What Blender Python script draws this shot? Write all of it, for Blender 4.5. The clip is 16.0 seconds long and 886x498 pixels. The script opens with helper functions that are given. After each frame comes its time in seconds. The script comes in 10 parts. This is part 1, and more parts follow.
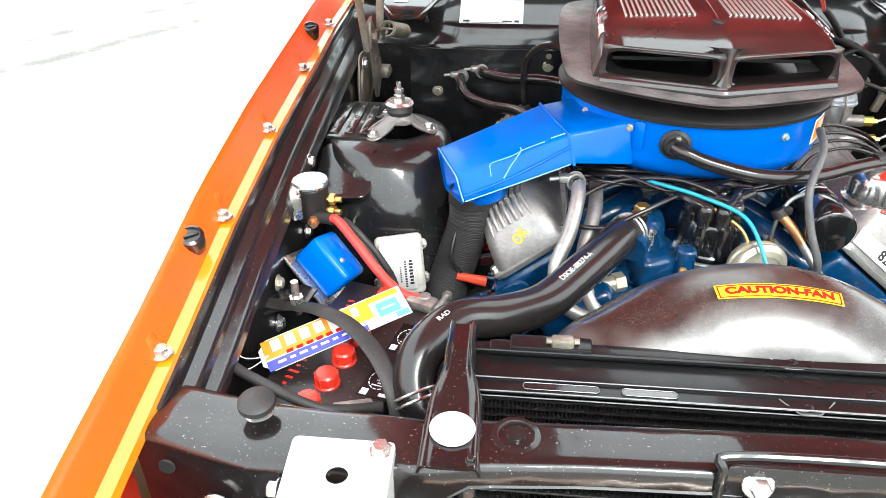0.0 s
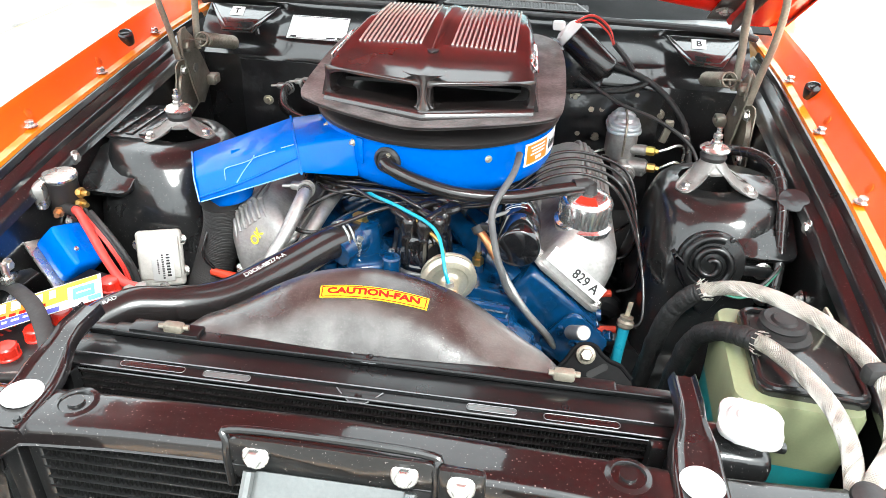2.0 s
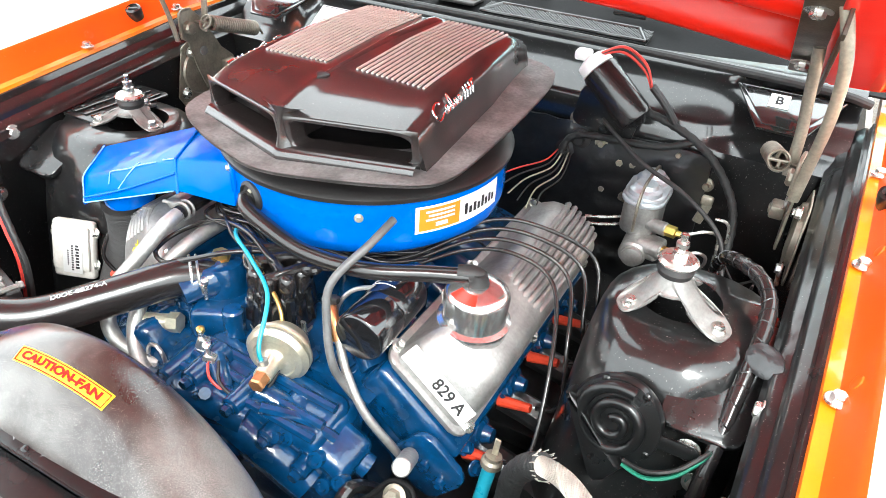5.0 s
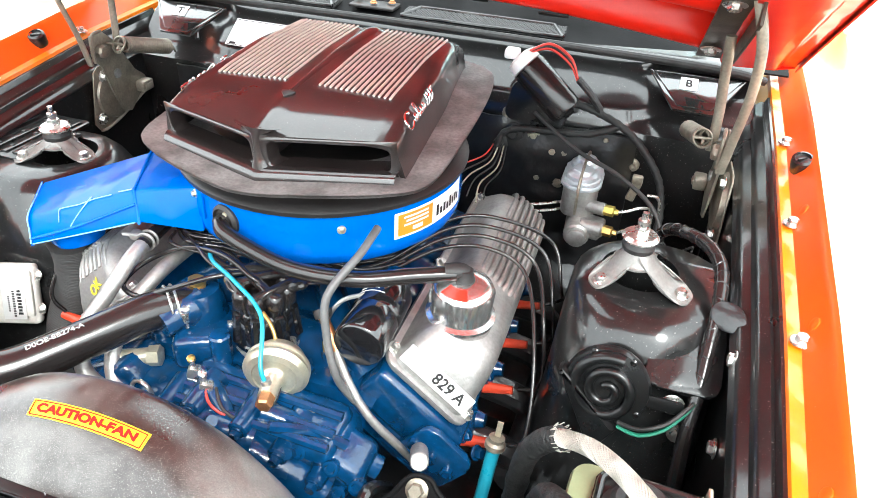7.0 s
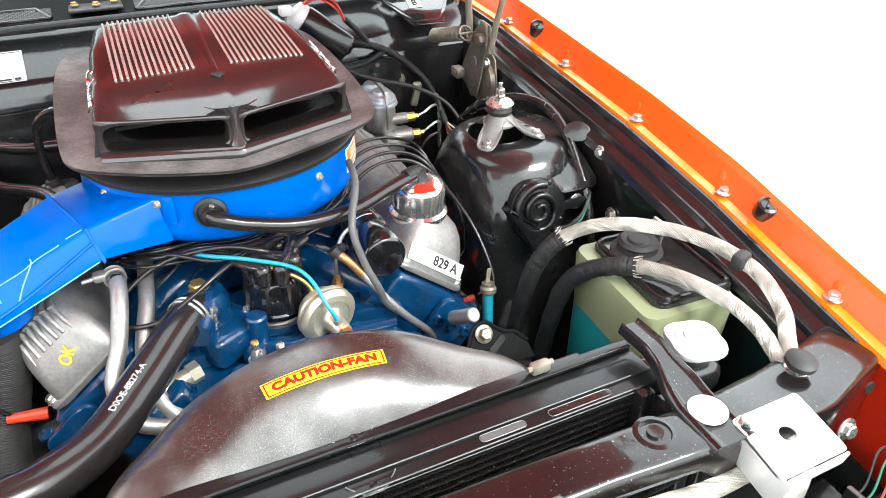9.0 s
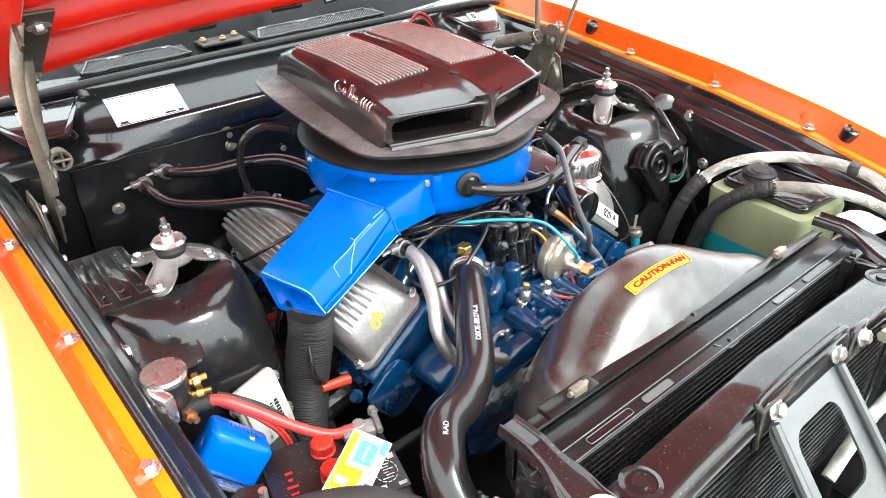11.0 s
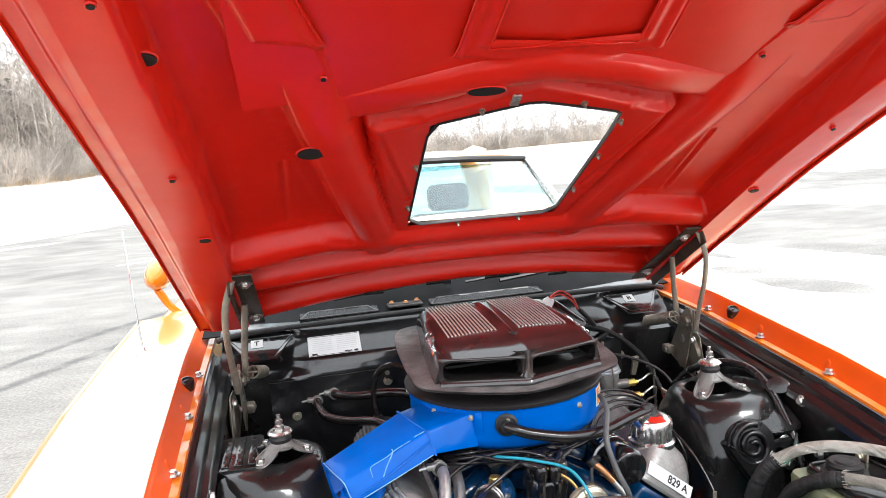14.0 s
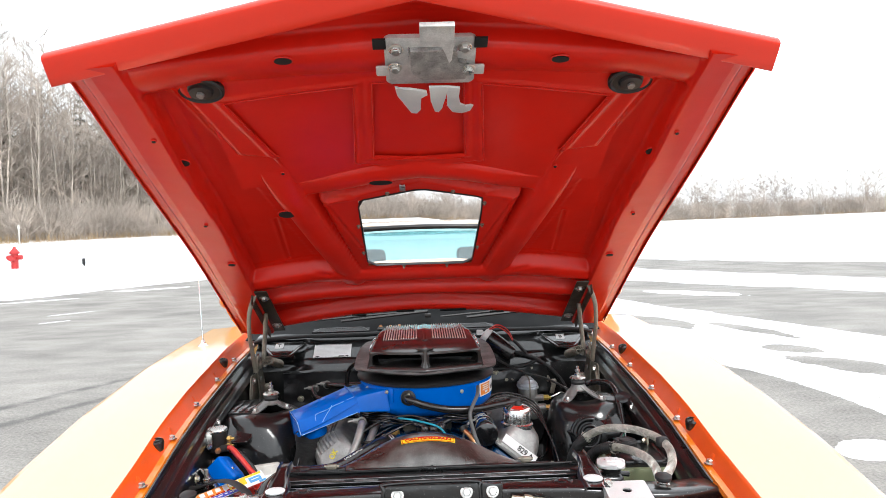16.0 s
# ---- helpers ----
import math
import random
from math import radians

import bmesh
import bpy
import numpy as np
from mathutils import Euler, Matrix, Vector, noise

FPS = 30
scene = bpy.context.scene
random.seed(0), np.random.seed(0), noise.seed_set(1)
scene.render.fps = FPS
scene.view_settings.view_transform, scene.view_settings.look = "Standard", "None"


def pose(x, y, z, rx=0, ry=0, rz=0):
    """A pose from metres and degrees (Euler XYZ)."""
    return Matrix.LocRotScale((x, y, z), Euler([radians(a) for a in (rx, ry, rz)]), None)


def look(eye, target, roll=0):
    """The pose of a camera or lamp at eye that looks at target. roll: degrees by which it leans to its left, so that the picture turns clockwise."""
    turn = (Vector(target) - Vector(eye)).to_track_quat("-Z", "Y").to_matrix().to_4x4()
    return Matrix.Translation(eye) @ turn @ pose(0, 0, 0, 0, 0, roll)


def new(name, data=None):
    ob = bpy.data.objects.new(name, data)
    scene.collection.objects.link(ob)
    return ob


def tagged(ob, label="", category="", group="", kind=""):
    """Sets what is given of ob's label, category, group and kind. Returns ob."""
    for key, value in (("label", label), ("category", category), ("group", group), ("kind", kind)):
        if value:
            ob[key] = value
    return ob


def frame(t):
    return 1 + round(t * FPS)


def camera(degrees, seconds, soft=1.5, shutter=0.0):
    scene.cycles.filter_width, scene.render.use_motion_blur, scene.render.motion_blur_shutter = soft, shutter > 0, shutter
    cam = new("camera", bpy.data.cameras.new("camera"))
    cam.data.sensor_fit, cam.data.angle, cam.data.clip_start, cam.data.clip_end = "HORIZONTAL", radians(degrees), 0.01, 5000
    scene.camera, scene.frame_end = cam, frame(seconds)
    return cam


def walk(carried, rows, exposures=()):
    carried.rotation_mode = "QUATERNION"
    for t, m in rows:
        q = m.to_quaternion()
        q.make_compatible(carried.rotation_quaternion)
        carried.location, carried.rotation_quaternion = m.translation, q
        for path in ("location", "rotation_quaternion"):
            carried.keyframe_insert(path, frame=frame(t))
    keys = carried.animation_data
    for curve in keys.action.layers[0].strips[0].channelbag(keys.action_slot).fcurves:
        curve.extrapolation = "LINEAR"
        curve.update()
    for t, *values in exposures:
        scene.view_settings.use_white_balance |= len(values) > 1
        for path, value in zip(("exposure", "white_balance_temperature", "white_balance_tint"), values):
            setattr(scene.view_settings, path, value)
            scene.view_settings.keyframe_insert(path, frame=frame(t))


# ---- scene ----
cam = camera(64.8, 16.0, 0.5)
PATH = [
    (0, (-0.337, -0.525, 1.503), (-0.513, 1.171, 0.458), -0.4),
    (0.5, (-0.299, -0.543, 1.53), (-0.418, 1.187, 0.533), 1.8),
    (1, (-0.199, -0.624, 1.557), (-0.215, 1.128, 0.594), 1.3),
    (1.5, (-0.03, -0.611, 1.547), (-0.235, 1.131, 0.585), 3.7),
    (2, (0.18, -0.558, 1.552), (-0.017, 1.151, 0.533), 2.6),
    (2.5, (0.265, -0.495, 1.551), (0.191, 1.251, 0.578), 2.3),
    (3, (0.298, -0.364, 1.554), (0.067, 1.332, 0.52), 2.4),
    (3.5, (0.428, -0.245, 1.56), (-0.022, 1.399, 0.513), 1.7),
    (4, (0.609, -0.153, 1.568), (-0.101, 1.395, 0.521), 3.2),
    (6.5, (0.628, -0.088, 1.59), (-0.131, 1.368, 0.449), 3.4),
    (7, (0.503, -0.194, 1.602), (0.056, 1.422, 0.511), 3.4),
    (7.5, (0.379, -0.312, 1.587), (0.262, 1.342, 0.47), 2.1),
    (8, (0.272, -0.433, 1.582), (0.443, 1.229, 0.483), 1.9),
    (8.5, (0.115, -0.472, 1.599), (0.524, 1.159, 0.516), 1.4),
    (9, (-0.137, -0.402, 1.59), (0.578, 1.102, 0.484), -0.0),
    (9.5, (-0.359, -0.435, 1.566), (0.578, 0.988, 0.518), 1.4),
    (10, (-0.578, -0.418, 1.571), (0.406, 0.959, 0.505), -0.2),
    (12.3, (-0.898, -0.15, 1.659), (0.249, 1.227, 0.771), -2.6),
    (12.5, (-0.873, -0.179, 1.655), (0.223, 1.266, 0.813), -3.5),
    (13, (-0.677, -0.343, 1.649), (0.192, 1.332, 0.985), -3.5),
    (13.5, (-0.542, -0.556, 1.635), (-0.005, 1.333, 1.258), -5.4),
    (14, (-0.457, -0.837, 1.629), (-0.071, 1.109, 1.377), -4.5),
    (14.5, (-0.271, -1.038, 1.622), (-0.122, 0.954, 1.516), -3.3),
    (15, (-0.116, -1.252, 1.61), (0.016, 0.742, 1.682), -3.0),
    (15.5, (-0.082, -1.532, 1.585), (0.05, 0.459, 1.728), -1.7),
    (16, (-0.007, -1.729, 1.581), (0.059, 0.269, 1.54), -1.7),
]
EXPOSURES = [(0.0, 2.03, 6250.0, 3.0), (2.0, 2.08, 6250.0, 3.0), (3.5, 2.30, 6250.0, 3.0), (6.5, 2.43, 6250.0, 3.0), (7.5, 2.22, 6250.0, 3.0), (9.0, 2.07, 6250.0, 3.0), (10.0, 2.18, 6250.0, 3.0), (12.5, 2.10, 6250.0, 5.0), (13.5, 1.8, 6250.0, 8.0), (14.0, 1.25, 6250.0, 8.0), (14.5, 1.0, 6250.0, 8.0), (16.0, 0.8, 6250.0, 8.0)]
walk(cam, [(t, look(eye, target, roll)) for t, eye, target, roll in PATH], EXPOSURES)

# ---- light ----
SUN_ELEVATION, SUN_TURN = 50.0, -25.0
world = bpy.data.worlds.new("overcast_sky")
scene.world = world
world.use_nodes = True
wn, wl = world.node_tree.nodes, world.node_tree.links
sky = wn.new("ShaderNodeTexSky")
sky.sky_type = "NISHITA"
sky.sun_disc = False
sky.sun_elevation = radians(SUN_ELEVATION)
sky.sun_rotation = radians(180 + SUN_TURN)
sky.dust_density = 4.0
grey = wn.new("ShaderNodeHueSaturation")
grey.inputs["Saturation"].default_value = 0.12
cloud = wn.new("ShaderNodeMix")
cloud.data_type = "RGBA"
cloud.inputs["Factor"].default_value = 0.75
cloud.inputs["B"].default_value = (9.6, 9.8, 10.0, 1)
wl.new(sky.outputs[0], grey.inputs["Color"])
wl.new(grey.outputs[0], cloud.inputs["A"])
wl.new(cloud.outputs["Result"], wn["Background"].inputs[0])
wn["Background"].inputs[1].default_value = 0.115
sun = new("sun", bpy.data.lights.new("sun", "SUN"))
sun.data.energy, sun.data.angle, sun.data.color = 1.0, radians(20), (1.0, 0.97, 0.93)
sun.matrix_world = look((6, -10, 14), (0, 0.6, 0.9))

# ---- materials ----


def mat(name, base, rough=0.5, metal=0.0, var=0.12, scale=14.0, bump=0.05, fine=260.0, coat=0.0, rvar=0.08, spec=0.5, second=None, lo=0.45, hi=0.62, stretch=None, dents=0.0, dust=None):
    """A surface with colour, gloss and relief that vary at two scales; second: a colour that shows in patches of the coarse pattern."""
    m = bpy.data.materials.new(name)
    m.use_nodes = True
    n, l = m.node_tree.nodes, m.node_tree.links
    b = n["Principled BSDF"]
    tc = n.new("ShaderNodeTexCoord")
    src = tc.outputs["Object"]
    if stretch:
        mp = n.new("ShaderNodeMapping")
        mp.inputs["Scale"].default_value = stretch
        l.new(src, mp.inputs["Vector"])
        src = mp.outputs[0]
    a, f = n.new("ShaderNodeTexNoise"), n.new("ShaderNodeTexNoise")
    a.inputs["Scale"].default_value, a.inputs["Detail"].default_value = scale, 5
    f.inputs["Scale"].default_value, f.inputs["Detail"].default_value = fine, 3
    l.new(src, a.inputs["Vector"])
    l.new(src, f.inputs["Vector"])
    ramp = n.new("ShaderNodeMapRange")
    ramp.inputs["From Min"].default_value, ramp.inputs["From Max"].default_value = (lo, hi) if second else (0.3, 0.7)
    l.new(a.outputs["Fac"], ramp.inputs["Value"])
    mix = n.new("ShaderNodeMix")
    mix.data_type = "RGBA"
    dark = second or [c * (1 - var) for c in base]
    light = base if second else [min(1, c * (1 + var)) for c in base]
    mix.inputs["A"].default_value, mix.inputs["B"].default_value = (*light, 1), (*dark, 1)
    l.new(ramp.outputs[0], mix.inputs["Factor"])
    speck = n.new("ShaderNodeMix")
    speck.data_type, speck.blend_type = "RGBA", "MULTIPLY"
    speck.inputs["Factor"].default_value = min(1.0, var * 2)
    l.new(mix.outputs["Result"], speck.inputs["A"])
    l.new(f.outputs["Fac"], speck.inputs["B"])
    gain = n.new("ShaderNodeMix")
    gain.data_type, gain.blend_type = "RGBA", "MULTIPLY"
    gain.inputs["Factor"].default_value = 1
    k = 1 / (1 - 0.5 * min(1.0, var * 2))
    gain.inputs["B"].default_value = (k, k, k, 1)
    l.new(speck.outputs["Result"], gain.inputs["A"])
    shade = gain.outputs["Result"]
    if dust:
        d, dr, dm = n.new("ShaderNodeTexNoise"), n.new("ShaderNodeMapRange"), n.new("ShaderNodeMix")
        d.inputs["Scale"].default_value, d.inputs["Detail"].default_value = dust[0], 2
        dr.inputs["From Min"].default_value, dr.inputs["From Max"].default_value = dust[1], dust[1] + 0.05
        dr.inputs["To Max"].default_value = dust[2]
        l.new(src, d.inputs["Vector"])
        l.new(d.outputs["Fac"], dr.inputs["Value"])
        dm.data_type = "RGBA"
        dm.inputs["B"].default_value = (0.34, 0.32, 0.30, 1)
        l.new(shade, dm.inputs["A"])
        l.new(dr.outputs[0], dm.inputs["Factor"])
        shade = dm.outputs["Result"]
    l.new(shade, b.inputs["Base Color"])
    rr = n.new("ShaderNodeMapRange")
    rr.inputs["To Min"].default_value, rr.inputs["To Max"].default_value = max(0.02, rough - rvar), min(1, rough + rvar)
    l.new(a.outputs["Fac"], rr.inputs["Value"])
    l.new(rr.outputs[0], b.inputs["Roughness"])
    b.inputs["Metallic"].default_value, b.inputs["Coat Weight"].default_value = metal, coat
    b.inputs["Coat Roughness"].default_value, b.inputs["Specular IOR Level"].default_value = 0.06, spec
    if bump:
        bp = n.new("ShaderNodeBump")
        bp.inputs["Strength"].default_value, bp.inputs["Distance"].default_value = bump, 0.002
        l.new(f.outputs["Fac"], bp.inputs["Height"])
        l.new(bp.outputs[0], b.inputs["Normal"])
        if dents:
            w, big = n.new("ShaderNodeTexNoise"), n.new("ShaderNodeBump")
            w.inputs["Scale"].default_value, w.inputs["Detail"].default_value = 11.0, 1.5
            big.inputs["Strength"].default_value, big.inputs["Distance"].default_value = dents, 0.03
            l.new(src, w.inputs["Vector"])
            l.new(w.outputs["Fac"], big.inputs["Height"])
            l.new(big.outputs[0], bp.inputs["Normal"])
            l.new(bp.outputs[0], b.inputs["Coat Normal"])
    return m


# Body orange with the white glare of the sky mixed into its colour.
PAINT = mat("sky_paled_orange_paint", (0.86, 0.44, 0.12), 0.3, var=0.04, scale=5, bump=0.01, fine=500, coat=1.0, rvar=0.03)
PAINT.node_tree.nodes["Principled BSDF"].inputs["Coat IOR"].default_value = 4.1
# Same body orange, kept deeper for the riser that sees less sky.
FLANGEPAINT = mat("shaded_riser_orange", (0.87, 0.100, 0.003), 0.32, var=0.06, scale=9, bump=0.02, fine=300, coat=0.12, rvar=0.06, dents=0.05, dust=(160.0, 0.72, 0.25))
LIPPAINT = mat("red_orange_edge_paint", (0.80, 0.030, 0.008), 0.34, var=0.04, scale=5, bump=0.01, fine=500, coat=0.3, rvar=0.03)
# Same orange again, yellowed to carry the sky's brightness on flat flanges.
STRIPPAINT = mat("sky_lit_flange_orange", (0.87, 0.215, 0.004), 0.30, var=0.10, scale=9, bump=0.02, fine=300, coat=0.7, rvar=0.06, dents=0.40)
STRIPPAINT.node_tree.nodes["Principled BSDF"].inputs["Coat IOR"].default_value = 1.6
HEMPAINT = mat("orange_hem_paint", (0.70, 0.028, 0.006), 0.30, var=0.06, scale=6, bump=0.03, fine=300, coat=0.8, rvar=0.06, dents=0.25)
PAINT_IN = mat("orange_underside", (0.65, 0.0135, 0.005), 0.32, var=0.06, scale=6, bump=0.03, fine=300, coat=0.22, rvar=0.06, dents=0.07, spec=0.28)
PAINT_IN.node_tree.nodes["Principled BSDF"].inputs["Coat Roughness"].default_value = 0.20
BLACK = mat("black_chassis_paint", (0.0105, 0.0105, 0.0108), 0.30, var=0.3, scale=9, bump=0.04, fine=180, coat=0.75, rvar=0.12, spec=0.2, dents=0.30, dust=(330.0, 0.69, 0.5))
BLACK.node_tree.nodes["Principled BSDF"].inputs["Coat IOR"].default_value = 1.62
BLACK.node_tree.nodes["Principled BSDF"].inputs["Coat Roughness"].default_value = 0.10
FLATBLACK = mat("smooth_black_paint", (0.0095, 0.0095, 0.0098), 0.32, var=0.3, scale=7, bump=0.03, fine=180, coat=0.9, rvar=0.12, spec=0.2, dents=0.07, dust=(330.0, 0.685, 0.5))
FLATBLACK.node_tree.nodes["Principled BSDF"].inputs["Coat Roughness"].default_value = 0.12
FLATBLACK.node_tree.nodes["Principled BSDF"].inputs["Coat IOR"].default_value = 1.68
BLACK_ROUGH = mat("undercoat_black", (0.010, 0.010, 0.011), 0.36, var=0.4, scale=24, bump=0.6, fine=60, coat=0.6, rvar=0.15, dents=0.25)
POCKETBLACK = mat("wet_look_black_paint", (0.012, 0.012, 0.012), 0.3, var=0.3, scale=9, bump=0.02, fine=200, coat=1.0, rvar=0.05, dents=0.10)
POCKETBLACK.node_tree.nodes["Principled BSDF"].inputs["Coat IOR"].default_value = 2.3
COWLBLACK = mat("dull_cowl_black", (0.007, 0.007, 0.0075), 0.55, var=0.3, scale=9, bump=0.05, fine=200, spec=0.07, rvar=0.05)
BLACK_SATIN = mat("satin_black", (0.016, 0.014, 0.014), 0.42, var=0.25, scale=18, bump=0.05, fine=300, rvar=0.1)
SCOOP = mat("brown_black_scoop_paint", (0.022, 0.0175, 0.0170), 0.30, var=0.3, scale=8, bump=0.03, fine=400, coat=1.0, rvar=0.08, spec=0.2, dents=0.02, dust=(420.0, 0.72, 0.4))
SCOOP.node_tree.nodes["Principled BSDF"].inputs["Coat Roughness"].default_value = 0.11
SCOOP.node_tree.nodes["Principled BSDF"].inputs["Coat IOR"].default_value = 1.75
RUBBER = mat("black_rubber", (0.02, 0.019, 0.019), 0.55, var=0.3, scale=30, bump=0.12, fine=220, rvar=0.12)
SEAL = mat("grey_rubber_seal", (0.205, 0.193, 0.189), 0.46, var=0.35, scale=16, bump=0.2, fine=180, rvar=0.1, second=(0.105, 0.097, 0.095), lo=0.42, hi=0.62)
HOSE = mat("glossy_black_hose", (0.014, 0.012, 0.012), 0.24, var=0.2, scale=30, bump=0.04, fine=200, coat=0.3, rvar=0.08)
# Pale patches hold both the dust and a painted, mottled sky reflection.
SHROUD = mat("dusty_sheen_brown_black_plastic", (0.018, 0.0115, 0.010), 0.30, var=0.5, scale=7, bump=0.10, fine=700, second=(0.155, 0.150, 0.142), lo=0.46, hi=0.72, rvar=0.16, coat=0.7, dents=0.14, dust=(900.0, 0.60, 0.35))
BLUE = mat("bright_blue_paint", (0.0, 0.112, 0.53), 0.22, var=0.08, scale=12, bump=0.015, fine=240, coat=0.16, rvar=0.05, dents=0.34, spec=0.15)
# Pale blue that paints sky glints on the snorkel's edges and creases.
GLINTBLUE = mat("painted_blue_glint", (0.22, 0.46, 0.78), 0.3, var=0.2, scale=60, bump=0.05)
ENGINE = mat("dark_blue_engine_enamel", (0.002, 0.034, 0.100), 0.24, var=0.3, scale=28, bump=0.45, fine=70, coat=0.75, rvar=0.1, dents=0.10, dust=(300.0, 0.72, 0.3), spec=0.3)
ENAMEL = mat("gloss_black_enamel", (0.008, 0.008, 0.009), 0.14, var=0.2, scale=30, bump=0.02, fine=300, coat=1.0, rvar=0.04)
CAST = mat("cast_aluminium", (0.37, 0.362, 0.35), 0.48, metal=0.8, var=0.2, scale=22, bump=0.3, fine=160, rvar=0.12)
STEEL = mat("bright_zinc_steel", (0.62, 0.61, 0.58), 0.28, metal=0.9, var=0.15, scale=60, bump=0.08, fine=300, rvar=0.1)
PLATED = mat("plated_steel", (0.72, 0.71, 0.70), 0.17, metal=0.92, var=0.08, scale=40, bump=0.02, rvar=0.06)
CHROME = mat("chrome", (0.86, 0.86, 0.86), 0.12, metal=1.0, var=0.04, scale=30, bump=0.0, rvar=0.03)
DARKPHOS = mat("dark_phosphate_steel", (0.075, 0.060, 0.045), 0.36, metal=0.4, var=0.3, scale=26, bump=0.15, fine=200, rvar=0.1)
PHOS = mat("phosphate_grey_steel", (0.25, 0.225, 0.18), 0.38, metal=0.5, var=0.25, scale=26, bump=0.15, fine=200, rvar=0.1)
LATCHSTEEL = mat("pale_bare_steel", (0.58, 0.575, 0.56), 0.36, metal=0.25, var=0.2, scale=40, bump=0.08, fine=300, rvar=0.1)
LOCKSTEEL = mat("grey_bare_steel", (0.36, 0.35, 0.335), 0.34, metal=0.4, var=0.35, scale=34, bump=0.1, fine=300, rvar=0.1)
STRUT = mat("grey_cast_bracket", (0.21, 0.205, 0.195), 0.42, metal=0.3, var=0.25, scale=30, bump=0.15, fine=240, rvar=0.1)
PALEZINC = mat("pale_zinc_casting", (0.62, 0.60, 0.56), 0.55, metal=0.25, var=0.12, scale=30, bump=0.12, fine=260, rvar=0.1)
ALUPLATE = mat("brushed_aluminium_plate", (0.78, 0.78, 0.77), 0.42, metal=0.5, var=0.06, scale=20, bump=0.1, fine=300, rvar=0.1)
# Paler grey for thin lines along the edges of black radiator sheets.
PALEEDGE = mat("pale_steel_edge", (0.17, 0.17, 0.175), 0.34, metal=0.5, var=0.3, scale=60, bump=0.05)
GREYPLATE = mat("grey_painted_steel", (0.115, 0.123, 0.122), 0.34, metal=0.2, var=0.15, scale=14, bump=0.06, fine=240, coat=0.4)
WHITE = mat("white_paper", (0.80, 0.80, 0.79), 0.55, var=0.03, scale=30, bump=0.02)
PRINT = mat("black_print", (0.012, 0.012, 0.012), 0.5, var=0.1, bump=0)
YELLOW = mat("yellow_decal", (0.80, 0.55, 0.012), 0.42, var=0.06, scale=30, bump=0.03)
REDINK = mat("red_print", (0.42, 0.012, 0.008), 0.6, var=0.06, bump=0, spec=0.1)
YELLOWINK = mat("yellow_crayon", (0.72, 0.60, 0.03), 0.7, var=0.2, scale=120, bump=0.1)
ORANGEDECAL = mat("orange_decal", (0.80, 0.24, 0.015), 0.4, var=0.05, bump=0.02)
BRASS = mat("brass", (0.62, 0.40, 0.13), 0.3, metal=0.9, var=0.15, scale=60, bump=0.1)
COPPER = mat("copper", (0.58, 0.28, 0.13), 0.35, metal=0.85, var=0.15, scale=60, bump=0.1)
CAD = mat("yellow_cadmium", (0.60, 0.56, 0.44), 0.34, metal=0.75, var=0.14, scale=40, bump=0.06, rvar=0.1)
REDCAP = mat("red_plastic", (0.62, 0.025, 0.012), 0.32, var=0.1, scale=40, bump=0.05, coat=0.3)
REDCABLE = mat("red_cable_sheath", (0.62, 0.05, 0.04), 0.36, var=0.1, scale=40, bump=0.05)
BOOT = mat("orange_red_boot", (0.55, 0.05, 0.02), 0.42, var=0.12, scale=50, bump=0.06)
TEAL = mat("teal_plastic", (0.02, 0.26, 0.36), 0.3, var=0.12, scale=40, bump=0.05, coat=0.3)
CYANTUBE = mat("cyan_vacuum_line", (0.02, 0.30, 0.42), 0.3, var=0.1, scale=60, bump=0.03, coat=0.2)
GREENWIRE = mat("green_wire", (0.015, 0.16, 0.10), 0.4, var=0.1, bump=0)
BATTERY = mat("battery_case", (0.016, 0.012, 0.012), 0.36, var=0.25, scale=26, bump=0.1, fine=240, rvar=0.1, dust=(240.0, 0.68, 0.5))
LEAD = mat("tarnished_lead", (0.30, 0.29, 0.27), 0.42, metal=0.7, var=0.25, scale=70, bump=0.25, fine=200)
TAPE = mat("black_cloth_tape", (0.012, 0.012, 0.012), 0.6, var=0.35, scale=80, bump=0.7, fine=260)
MESHBRAID = mat("silver_fabric_braid", (0.52, 0.50, 0.45), 0.36, metal=0.55, var=0.2, scale=60, bump=0.3, fine=500)
TANKBLACK = mat("gloss_black_tank", (0.0065, 0.0066, 0.0070), 0.30, var=0.3, scale=14, bump=0.03, fine=260, coat=0.28, rvar=0.1, spec=0.3, dents=0.05, dust=(420.0, 0.72, 0.4))
# Near-black for plates that paint the shade inside holes, slots and wells.
HOLESHADE = mat("hole_shade", (0.004, 0.004, 0.004), 0.7, var=0.2, bump=0.05)
FIN = mat("black_radiator_fins", (0.010, 0.010, 0.010), 0.5, var=0.3, scale=60, bump=0.3)
SEATCLOTH = mat("dark_vinyl", (0.03, 0.032, 0.034), 0.5, var=0.2, scale=30, bump=0.1)
DUSTY = mat("silver_lens_paper", (0.70, 0.70, 0.70), 0.5, var=0.05, bump=0.02)
CYANINK = mat("sky_blue_print", (0.10, 0.36, 0.70), 0.5, var=0.05, bump=0)
PURPLEINK = mat("blue_print", (0.06, 0.07, 0.45), 0.5, var=0.05, bump=0)
HYDRANT = mat("red_hydrant_paint", (0.45, 0.03, 0.03), 0.45, var=0.15, scale=9, bump=0.1)


